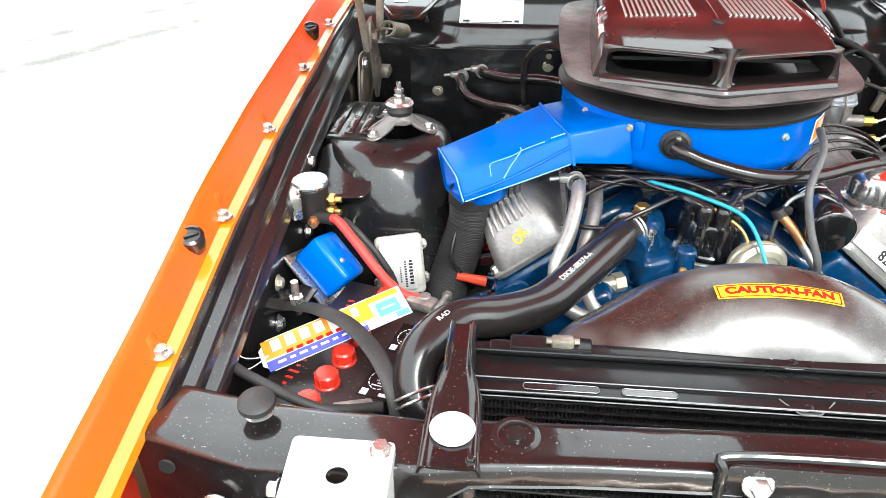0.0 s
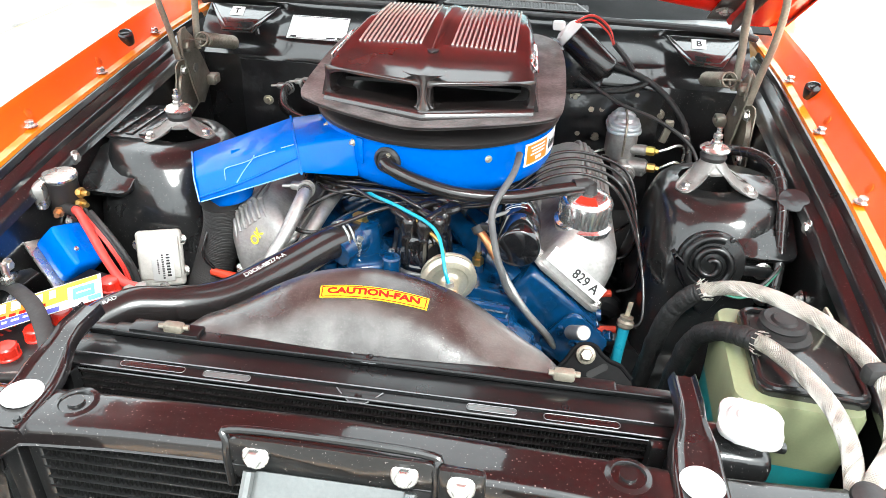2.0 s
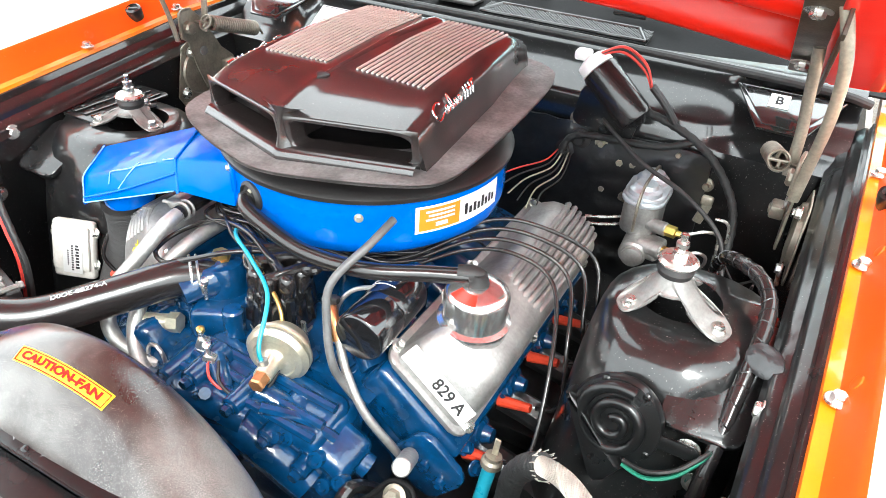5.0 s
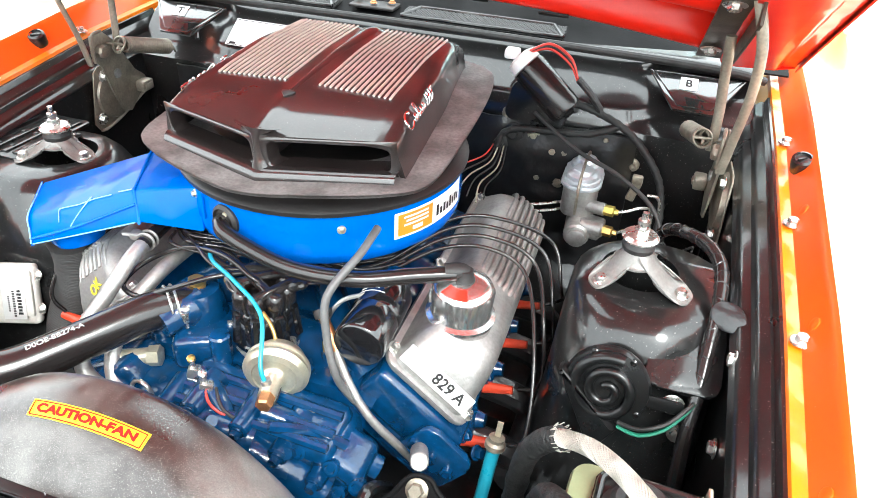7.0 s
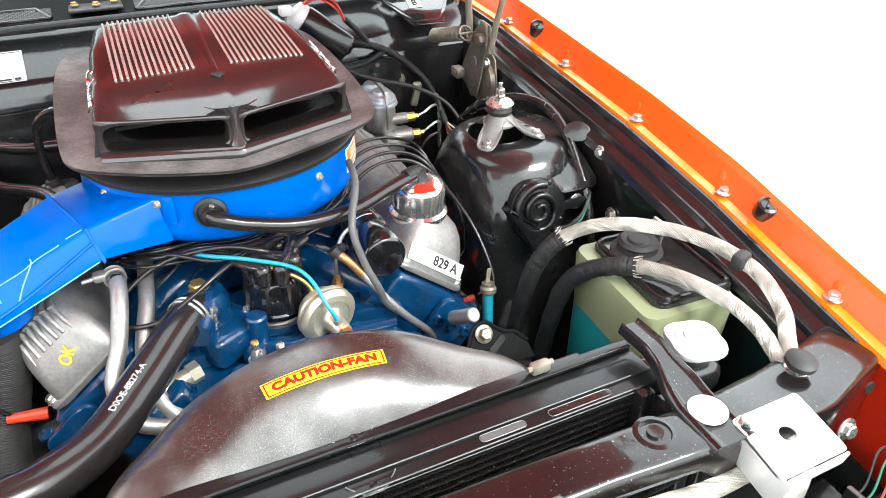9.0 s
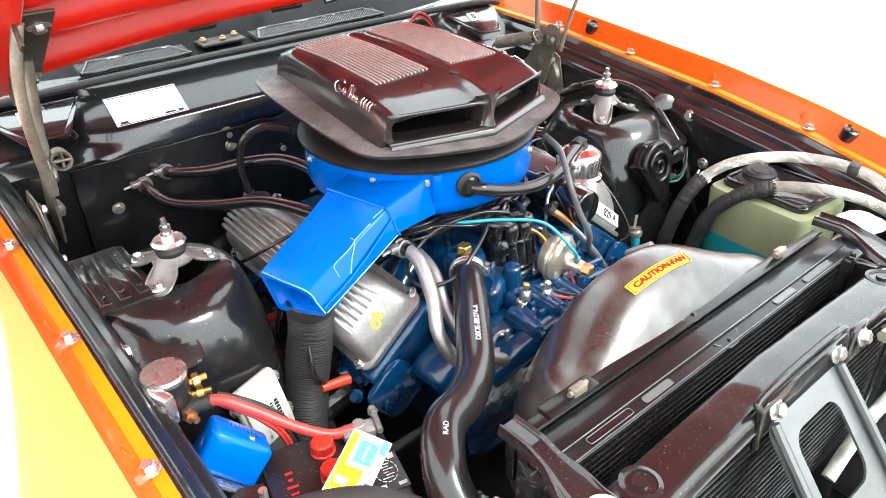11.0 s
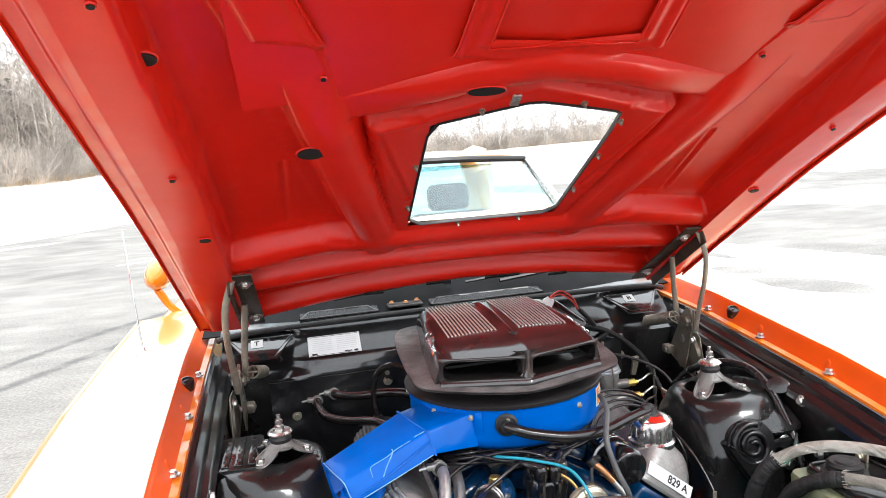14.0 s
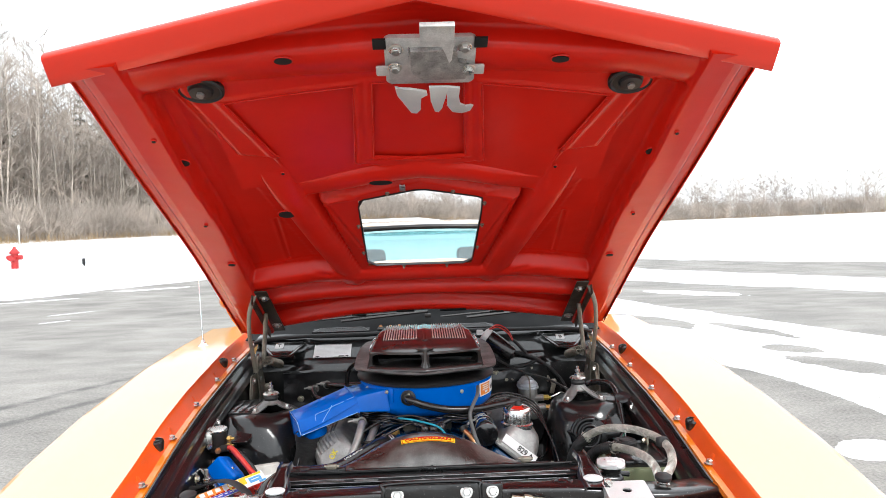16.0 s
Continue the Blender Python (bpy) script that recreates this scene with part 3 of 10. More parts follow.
def build_woods():
    rng = random.Random(4)
    vs, fs = [], []
    for _ in range(1050):
        a, d = bearing(rng, -62, -6)
        d += abs(rng.gauss(0, 7))
        x, y = math.sin(a) * d, math.cos(a) * d
        bare_tree(vs, fs, rng, (x, y, ground_height(x, y) - 0.1), rng.uniform(6.5, 10.5) * ip([(-40, 1.35), (-30, 1.2), (-24, 0.95), (-6, 0.9)], math.degrees(a)))
    for _ in range(420):
        a, d = bearing(rng, -6, 48)
        d += abs(rng.gauss(0, 6))
        x, y = math.sin(a) * d, math.cos(a) * d
        bare_tree(vs, fs, rng, (x, y, ground_height(x, y) - 0.1), rng.uniform(3.6, 6.6))
    stuff("bare_woods", vs, fs, BARK, "leafless grey-brown woods at the edge of the snowfield", "trees")
    vs, fs = [], []
    for _ in range(3200):
        a, d = bearing(rng, -62, 48)
        d += rng.uniform(-2.5, 5)
        x, y = math.sin(a) * d, math.cos(a) * d
        p = Vector((x, y, ground_height(x, y) - 0.05))
        for _ in range(9):
            q = p + Vector((rng.uniform(-1.0, 1.0), rng.uniform(-1.0, 1.0), rng.uniform(0.5, 2.2)))
            stick(vs, fs, p + Vector((rng.uniform(-0.3, 0.3), rng.uniform(-0.3, 0.3), 0)), q, 0.016, 0.008)
            for _ in range(2):
                stick(vs, fs, p.lerp(q, 0.5), q + Vector((rng.uniform(-1.1, 1.1), rng.uniform(-1.1, 1.1), rng.uniform(-0.3, 1.0))), 0.011, 0.006)
    stuff("brushwood", vs, fs, BARK, "tangled leafless undergrowth below the woods", "bushes")
    vs, fs = [], []
    for _ in range(26):
        a, d = bearing(rng, 8, 46)
        x, y = math.sin(a) * (d - 3), math.cos(a) * (d - 3)
        bare_tree(vs, fs, rng, (x, y, ground_height(x, y) - 0.1), rng.uniform(4.0, 6.5), 0.8)
    stuff("birch_row", vs, fs, BIRCH, "thin pale birches before the far woods", "trees")
    vs, fs = [], []
    for _ in range(9):
        a, d = bearing(rng, -60, -12)
        d += rng.uniform(2, 12)
        x, y = math.sin(a) * d, math.cos(a) * d
        spruce_tree(vs, fs, rng, (x, y, ground_height(x, y) - 0.1), rng.uniform(8.5, 12.0))
    stuff("spruces", vs, fs, SPRUCE, "dark green spruces standing among the bare woods", "trees")
    vs, fs = [], []
    for _ in range(4200):
        a, d = bearing(rng, -62, 48)
        d -= rng.uniform(1.5, 4.0)
        x, y = math.sin(a) * d, math.cos(a) * d
        p = Vector((x, y, ground_height(x, y) - 0.03))
        stick(vs, fs, p, p + Vector((rng.uniform(-0.2, 0.2), rng.uniform(-0.2, 0.2), rng.uniform(0.15, 0.6))), 0.012, 0.003)
    stuff("dry_grass", vs, fs, STRAW, "dry straw-coloured grass along the edge of the woods", "grass")


def build_hydrant():
    x, y = -14.85, 24.35
    z = ground_height(x, y) - 0.09
    h = thing("fire_hydrant", (x, y, z), "red fire hydrant standing in the snow", "hydrant")
    bm = bmesh.new()
    lathe(bm, (x, y, z), (0, 0, 1), [(0.17, 0), (0.17, 0.05), (0.12, 0.06), (0.12, 0.62), (0.17, 0.64), (0.17, 0.69), (0.12, 0.75), (0.05, 0.84), (0.04, 0.9)], 16)
    part("barrel", bm, HYDRANT, h)
    for s in (-1, 1):
        bm = bmesh.new()
        cyl(bm, (x + 0.1 * s, y, z + 0.5), (x + 0.26 * s, y, z + 0.5), 0.085, n=12)
        part("outlet_cap", bm, HYDRANT, h)
    bm = bmesh.new()
    cyl(bm, (x, y - 0.1, z + 0.46), (x, y - 0.27, z + 0.46), 0.10, n=12)
    part("pumper_cap", bm, HYDRANT, h)
    for k, (px, py, hh) in enumerate(((-12.85, 25.4, 0.34), (-21.2, 36.0, 1.1))):
        bm = bmesh.new()
        z = ground_height(px, py) - 0.05
        cyl(bm, (px, py, z), (px, py, z + hh), 0.035, n=8)
        box(bm, (px, py - 0.03, z + hh - 0.12), (0.12, 0.02, 0.22), None, 0.004)
        tagged(part("marker_post", bm, BLACK_SATIN if k == 0 else BIRCH), "thin marker post standing in the snow", "post", "marker posts")


build_ground()
build_woods()
build_hydrant()

# ---- car body ----
FLANGE = [(-0.5, 0.83), (-0.1, 0.912), (0.1, 0.948), (0.35, 1.000), (0.6, 1.037), (0.88, 1.064), (1.15, 1.090), (1.7, 1.115)]
CROWN = [(-0.7, 0.87), (-0.45, 0.93), (-0.1, 1.002), (0.05, 1.032), (0.4, 1.080), (0.9, 1.122), (1.3, 1.135), (1.8, 1.142)]


def bow(y):
    """How far the wing's flange swings outwards towards the windscreen."""
    return -0.009 + 0.031 * (y - 0.1)


car = thing("car", (0, 1.0, GZ), "orange muscle car with its hood raised and its grille removed", "car")


def fender(side):
    """A front wing: bolting flange, rounded crown and outer side, with depth."""
    bm = bmesh.new()

    def f(u, v):
        y = -0.62 + 2.42 * v
        fl, cr = ip(FLANGE, y), ip(CROWN, y)
        k0, up = bow(y), cr - fl - 0.050
        wide = ip([(-0.6, 0.002), (0.1, 0.005), (0.35, 0.009), (1.2, 0.014)], y)
        prof = [(0.739, fl - 0.014), (0.742, fl - 0.002), (0.758, fl), (0.767 + wide * 0.8, fl + 0.031), (0.771 + wide, fl + 0.043), (0.777 + wide, fl + 0.050), (0.83, fl + 0.050 + 0.25 * up),
                (0.88, fl + 0.050 + 0.50 * up), (0.94, fl + 0.050 + 0.80 * up), (0.985, fl + 0.050 + 0.95 * up), (1.015, cr), (1.038, cr - 0.012), (1.052, cr - 0.07), (1.045, cr - 0.30), (1.02, cr - 0.52), (0.96, 0.42)]
        k = u * (len(prof) - 1)
        i = min(int(k), len(prof) - 2)
        t = k - i
        x = prof[i][0] * (1 - t) + prof[i + 1][0] * t
        z = prof[i][1] * (1 - t) + prof[i + 1][1] * t
        return (side * (x + k0), y, z)

    sheet(bm, lambda u, v: f((5 + 10 * u) / 15, v), 40, 46, -0.004 * side)
    fd = part("fender", bm, PAINT, car, "glossy orange front fender, its colour paled for sky glare", 50)
    bm = bmesh.new()
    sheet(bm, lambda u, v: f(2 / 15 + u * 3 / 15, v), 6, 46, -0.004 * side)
    part("flange_riser", bm, FLANGEPAINT, fd, "orange riser beside the flange, in a shaded copy of the paint", 50)
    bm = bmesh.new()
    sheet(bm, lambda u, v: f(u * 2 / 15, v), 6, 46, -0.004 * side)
    part("bolting_flange", bm, STRIPPAINT, fd, "glossy orange flange with bolts, in a sky-lit copy of the paint", 50)
    for y in (0.097, 0.348, 0.60, 0.87, 1.14):
        x, z = side * (0.757 + bow(y)), ip(FLANGE, y) + 0.003
        b = bmesh.new()
        bolt(b, (x, y, z), (0, 0, 1), 0.009, 0.009, 1.6)
        part("bolt", b, STEEL, fd, "pale zinc bolt")
    for y in (0.10, 0.37, 0.62, 0.89):
        b = bmesh.new()
        wide = ip([(-0.6, 0.002), (0.1, 0.005), (0.35, 0.009), (1.2, 0.014)], y)
        lathe(b, (side * (0.7635 + wide * 0.48 + bow(y)), y, ip(FLANGE, y) + 0.019), (-side * 0.92, 0, 0.38), [(0.010, -0.003), (0.010, 0.0008), (0.008, 0.0016), (0.001, 0.0018)], 18)
        part("hole_plug", b, FLANGEPAINT, fd, "painted-over plug")
    for y in (0.272, 1.03):
        b = bmesh.new()
        x, z = side * (0.774 + bow(y)), ip(FLANGE, y) + 0.010
        lathe(b, (x, y, z), (0.15 * -side, -0.35, 0.9), [(0.012, 0), (0.0175, 0.004), (0.0185, 0.022), (0.0175, 0.030), (0.013, 0.032), (0.013, 0.028), (0.0005, 0.028)], 20)
        box(b, Vector((x, y, z)) + Vector((0.15 * -side, -0.35, 0.9)).normalized() * 0.029, (0.022, 0.004, 0.005), pose(0, 0, 0, 0, 0, 40), 0.001)
        part("bump_stop", b, BLACK, fd, "round slotted black rubber stop")
    return fd


fenderL, fenderR = fender(-1), fender(1)


def nose():
    """Lower valance that closes the body below the front, inside the missing grille."""
    for s in (-1, 1):
        bm = bmesh.new()
        box(bm, (s * 0.80, -0.36, 0.80), (0.10, 0.46, 0.16), None, 0.02)
        part("fender_return", bm, LIPPAINT, car)
    bm = bmesh.new()
    box(bm, (0, -0.55, 0.46), (1.7, 0.10, 0.14), None, 0.03)
    part("lower_valance", bm, PAINT, car)

    for s in (-1, 1):
        bm = bmesh.new()
        sheet(bm, lambda u, v: (s * (0.742 - 0.01 * u), 0.06 - 0.62 * v, 0.42 + (ip(FLANGE, 0.06 - 0.62 * v) - 0.61) * u), 8, 14, 0.003)
        part("front_liner", bm, BLACK, car, "black inner liner behind the nose")
        bm = bmesh.new()
        sheet(bm, lambda u, v: (s * (0.772 + 0.012 * u), 0.02 - 0.56 * v, ip(FLANGE, 0.02 - 0.56 * v) - 0.004 - 0.30 * u), 8, 14, 0.003)
        part("nose_inner_panel", bm, LIPPAINT, car, "red-orange inner side of the nose")


nose()


def apron(side):
    """The inner wing: a stepped top rail and a tall black wall."""
    bm = bmesh.new()

    def f(u, v):
        y = 0.03 + 1.36 * v
        fl = ip(FLANGE, y)
        prof = [(0.752, fl - 0.006), (0.736, fl - 0.010), (0.732, fl - 0.022), (0.727, fl - 0.020), (0.712, fl - 0.032), (0.709, fl - 0.044), (0.694, fl - 0.054), (0.689, fl - 0.070), (0.703, fl - 0.076), (0.704, fl - 0.16), (0.700, 0.70), (0.66, 0.42)]
        k = u * (len(prof) - 1)
        i = min(int(k), len(prof) - 2)
        t = k - i
        shift = bow(y) * max(0.0, min(1.0, (8.5 - k) / 2))
        return (side * (prof[i][0] * (1 - t) + prof[i + 1][0] * t + shift), y, prof[i][1] * (1 - t) + prof[i + 1][1] * t)

    sheet(bm, f, 33, 30, 0.003 * side)
    ap = part("inner_fender", bm, FLATBLACK, car, "glossy black inner fender with a stepped top rail", 40)
    for y, z in ((0.62, 0.972), (0.56, 0.86), (0.36, 0.80)):
        b = bmesh.new()
        bolt(b, (side * 0.702, y, z), (-side, 0, 0), 0.010, 0.008, 1.5)
        part("bolt", b, STEEL, ap)
    return ap


aprons = {s: apron(s) for s in (-1, 1)}


def tower(side):
    """A spring tower: a flared box with a rounded cap, an opening on top and a pressed shelf towards the wing."""
    bm = bmesh.new()
    levels = [(0.38, 0.40, 0.53, 1.06, 0.05), (0.62, 0.425, 0.585, 1.02, 0.06), (0.80, 0.445, 0.605, 0.975, 0.085), (0.90, 0.452, 0.622, 0.945, 0.10), (0.945, 0.457, 0.645, 0.922, 0.112), (0.955, 0.459, 0.652, 0.914, 0.114), (0.966, 0.465, 0.664, 0.903, 0.112), (0.972, 0.476, 0.68, 0.890, 0.102)]
    rings = []
    for z, x0, y0, y1, r in levels:
        x1 = 0.705
        out = rounded(x1 - x0, y1 - y0, min(r, (x1 - x0) / 2 - 0.002), 6, (x0 + x1) / 2, (y0 + y1) / 2)
        rings.append([bm.verts.new((side * x, y, z)) for x, y in out])
    k = len(rings[0])
    for p, q in zip(rings, rings[1:]):
        for i in range(k):
            bm.faces.new((p[i], p[(i + 1) % k], q[(i + 1) % k], q[i]))
    hole = [bm.verts.new((side * 0.562 + 0.062 * math.cos(2 * math.pi * i / k + 0.1) * side, 0.80 + 0.062 * math.sin(2 * math.pi * i / k + 0.1), 0.972)) for i in range(k)]
    deep = [bm.verts.new((side * 0.562 + 0.062 * math.cos(2 * math.pi * i / k + 0.1) * side, 0.80 + 0.062 * math.sin(2 * math.pi * i / k + 0.1), 0.80)) for i in range(k)]
    for a, b in ((rings[-1], hole), (hole, deep)):
        for i in range(k):
            bm.faces.new((a[i], a[(i + 1) % k], b[(i + 1) % k], b[i]))
    bm.faces.new(deep)
    bmesh.ops.remove_doubles(bm, verts=bm.verts, dist=1e-6)
    tw = part("shock_tower", bm, BLACK, car, "glossy black spring tower", 45)
    b = bmesh.new()
    prism(b, rounded(0.105, 0.13, 0.02), pose(side * 0.645, 0.665, 0.93, 28, 0, 0), 0.012, 0.004)
    part("reinforcement_plate", b, BLACK, tw)
    if side < 0:
        b = bmesh.new()
        prism(b, rounded(0.10, 0.20, 0.012), pose(-0.655, 0.83, 0.971), 0.006, 0.002)
        for i in range(3):
            box(b, (-0.655 + 0.03 * (i - 1), 0.83, 0.979), (0.018, 0.17, 0.004), None, 0.0018)
            for j in range(3):
                lathe(b, (-0.655 + 0.03 * (i - 1), 0.77 + 0.06 * j, 0.979), (0, 0, 1), [(0.006, 0), (0.005, 0.003), (0.0004, 0.001)], 10)
        part("shelf_plate", b, BLACK, tw, "black riveted shelf plate")
    else:
        b = bmesh.new()
        lathe(b, (0.690, 0.690, 0.992), (-0.5, -0.65, 0.55), [(0.021, -0.002), (0.021, 0.0015), (0.017, 0.003), (0.001, 0.0035)], 22, 1.3)
        part("sound_pad", b, BLACK_ROUGH, tw)
    for x, y, z, ax in ((0.638, 0.60, 0.885, (0, -1, 0.1)), (0.66, 0.612, 0.82, (0, -1, 0.1))):
        if side > 0:
            b = bmesh.new()
            bolt(b, (side * x, y, z), ax, 0.010, 0.008, 1.7)
            part("bolt", b, STEEL, tw)
    return tw


towers = {s: tower(s) for s in (-1, 1)}


def strut_brace(side, bolts, tip):
    """Three-legged grey shock mount with a rubber bush and a threaded stud."""
    th = thing("shock_mount", (tip[0], tip[1], 0.972), "grey steel three-legged shock absorber mount on the spring tower", "mount", "shock mounts")
    top = Vector(tip) - Vector((0, 0, 0.058))
    bm = bmesh.new()
    feet = [(math.atan2(b[1] - top.y, b[0] - top.x), math.hypot(b[0] - top.x, b[1] - top.y) + 0.017, b[2]) for b in bolts]

    def skirt(a, t):
        phi = 2 * math.pi * a
        near = [(math.exp(-((abs((phi - f[0] + math.pi) % (2 * math.pi) - math.pi) * (0.35 + 0.65 * t)) / 0.42) ** 4), f) for f in feet]
        k, f = max(near, key=lambda q: q[0])
        end = 0.034 + (f[1] - 0.034) * k
        r = 0.019 + (end - 0.019) * t
        drop = (top.z - f[2] - 0.001) * (0.42 + 0.58 * k) * (1 - (1 - t) ** 1.9)
        return (top.x + r * math.cos(phi), top.y + r * math.sin(phi), top.z - drop)

    sheet(bm, skirt, 120, 14, 0.003)
    part("tripod", bm, STRUT, th, smooth=50)
    bm = bmesh.new()
    lathe(bm, top, (0, 0, 1), [(0.024, -0.004), (0.026, 0.004), (0.022, 0.014), (0.017, 0.016)], 20)
    part("bush", bm, RUBBER, th, "black rubber bush")
    bm = bmesh.new()
    lathe(bm, top + Vector((0, 0, 0.014)), (0, 0, 1), [(0.027, 0), (0.029, 0.004), (0.024, 0.009), (0.010, 0.010)], 24)
    part("cup_washer", bm, STEEL, th, "pale dished washer")
    bm = bmesh.new()
    lathe(bm, top + Vector((0, 0, 0.022)), (0, 0, 1), [(0.011, 0), (0.011, 0.012)], 6)
    lathe(bm, top + Vector((0, 0, 0.034)), (0, 0, 1), [(0.006, 0), (0.006, 0.006), (0.009, 0.006), (0.009, 0.013), (0.005, 0.014), (0.005, 0.026)], 12)
    part("stud", bm, STEEL, th)
    for b in bolts:
        bm = bmesh.new()
        bolt(bm, Vector(b) + Vector((0, 0, 0.002)), (0, 0, 1), 0.009, 0.010, 1.4)
        part("nut", bm, STEEL, th)


strut_brace(1, [(0.504, 0.737, 0.974), (0.625, 0.742, 0.974), (0.560, 0.845, 0.974)], (0.549, 0.770, 1.090))
strut_brace(-1, [(-0.604, 0.742, 0.974), (-0.500, 0.785, 0.974), (-0.598, 0.855, 0.974)], (-0.558, 0.790, 1.068))


def firewall():
    bm = bmesh.new()

    def f(u, v):
        x = -0.74 + 1.48 * u
        deep = 0.055 / (1 + math.exp(-(abs(x) - 0.53) / 0.02))
        prof = [(1.46, 1.150), (1.40, 1.148), (1.365, 1.138), (1.345 + deep, 1.118), (1.30 + deep, 1.090), (1.262 + deep * 1.2, 1.064), (1.252 + deep, 1.040), (1.248, 1.02), (1.244, 0.90), (1.24, 0.70), (1.16, 0.55), (1.14, 0.40)]
        k = v * (len(prof) - 1)
        i = min(int(k), len(prof) - 2)
        t = k - i
        return (x, prof[i][0] * (1 - t) + prof[i + 1][0] * t, prof[i][1] * (1 - t) + prof[i + 1][1] * t)

    sheet(bm, f, 60, 44, 0.004)
    fw = part("firewall", bm, FLATBLACK, car, "glossy black firewall below the cowl", 40)
    b = bmesh.new()

    def pad(u, v):
        x, z = -0.60 + 1.12 * u, 0.56 + 0.455 * v
        return (x, 1.236 + 0.006 * noise.noise((x * 34, z * 34, 1)) + 0.008 * noise.noise((x * 11, z * 11, 5)), z + 0.005 * noise.noise((x * 20, 3, 0)))

    sheet(b, pad, 70, 34, 0.006)
    part("insulation_pad", b, BLACK_ROUGH, fw, "rough black sound-deadening pad")
    for x, z in ((-0.53, 0.905), (-0.25, 0.975), (-0.12, 0.93), (0.30, 0.985), (0.345, 0.955)):
        b = bmesh.new()
        bolt(b, (x, 1.233, z), (0, -1, 0), 0.008, 0.007, 1.8)
        part("bolt", b, CAD, fw)
    for x in (-0.56, 0.23):
        b = bmesh.new()
        sg = 1 if x > 0 else -1
        tube(b, [(x + 0.0 * sg, 1.275, 1.068), (x + 0.02 * sg, 1.31, 1.10), (x + 0.04 * sg, 1.345, 1.125)], 0.006, 8, 6)
        part("rib", b, BLACK, fw)
    for s in (-1, 1):
        b = bmesh.new()
        M = axes(Vector((s * 0.615, 1.310, 1.104)), (1, 0, 0), (0, 0.866, 0.5))
        prism(b, [(-0.092, 0.044), (-0.034, -0.042), (0.034, -0.044), (0.088, 0.044)], M, 0.005, 0.002)
        prism(b, [(-0.100, 0.048), (-0.092, 0.044), (-0.034, -0.042), (0.034, -0.044), (0.088, 0.044), (0.096, 0.048), (0.042, -0.054), (-0.042, -0.052)], M @ pose(0, 0, -0.004), 0.007, 0.0015)
        part("cowl_pocket", b, POCKETBLACK, fw, "sloping glossy black corner pressing")
    return fw


fw = firewall()
for x, z, r in ((0.372, 0.956, 0.008), (0.366, 0.882, 0.010), (0.239, 1.022, 0.008), (0.40, 0.925, 0.006), (0.318, 0.885, 0.007), (0.455, 1.0, 0.006), (0.52, 0.95, 0.007), (-0.25, 1.0, 0.008), (-0.38, 0.96, 0.007)):
    b = bmesh.new()
    lathe(b, (x, 1.243, z), (0, -1, 0.1), [(r * 2.1, 0), (r * 2.0, 0.004), (r * 1.5, 0.006)], 18)
    bolt(b, (x, 1.237, z), (0, -1, 0.1), r, 0.008, 1.5)
    part("stud", b, PHOS, fw, "dull zinc stud on a black washer")


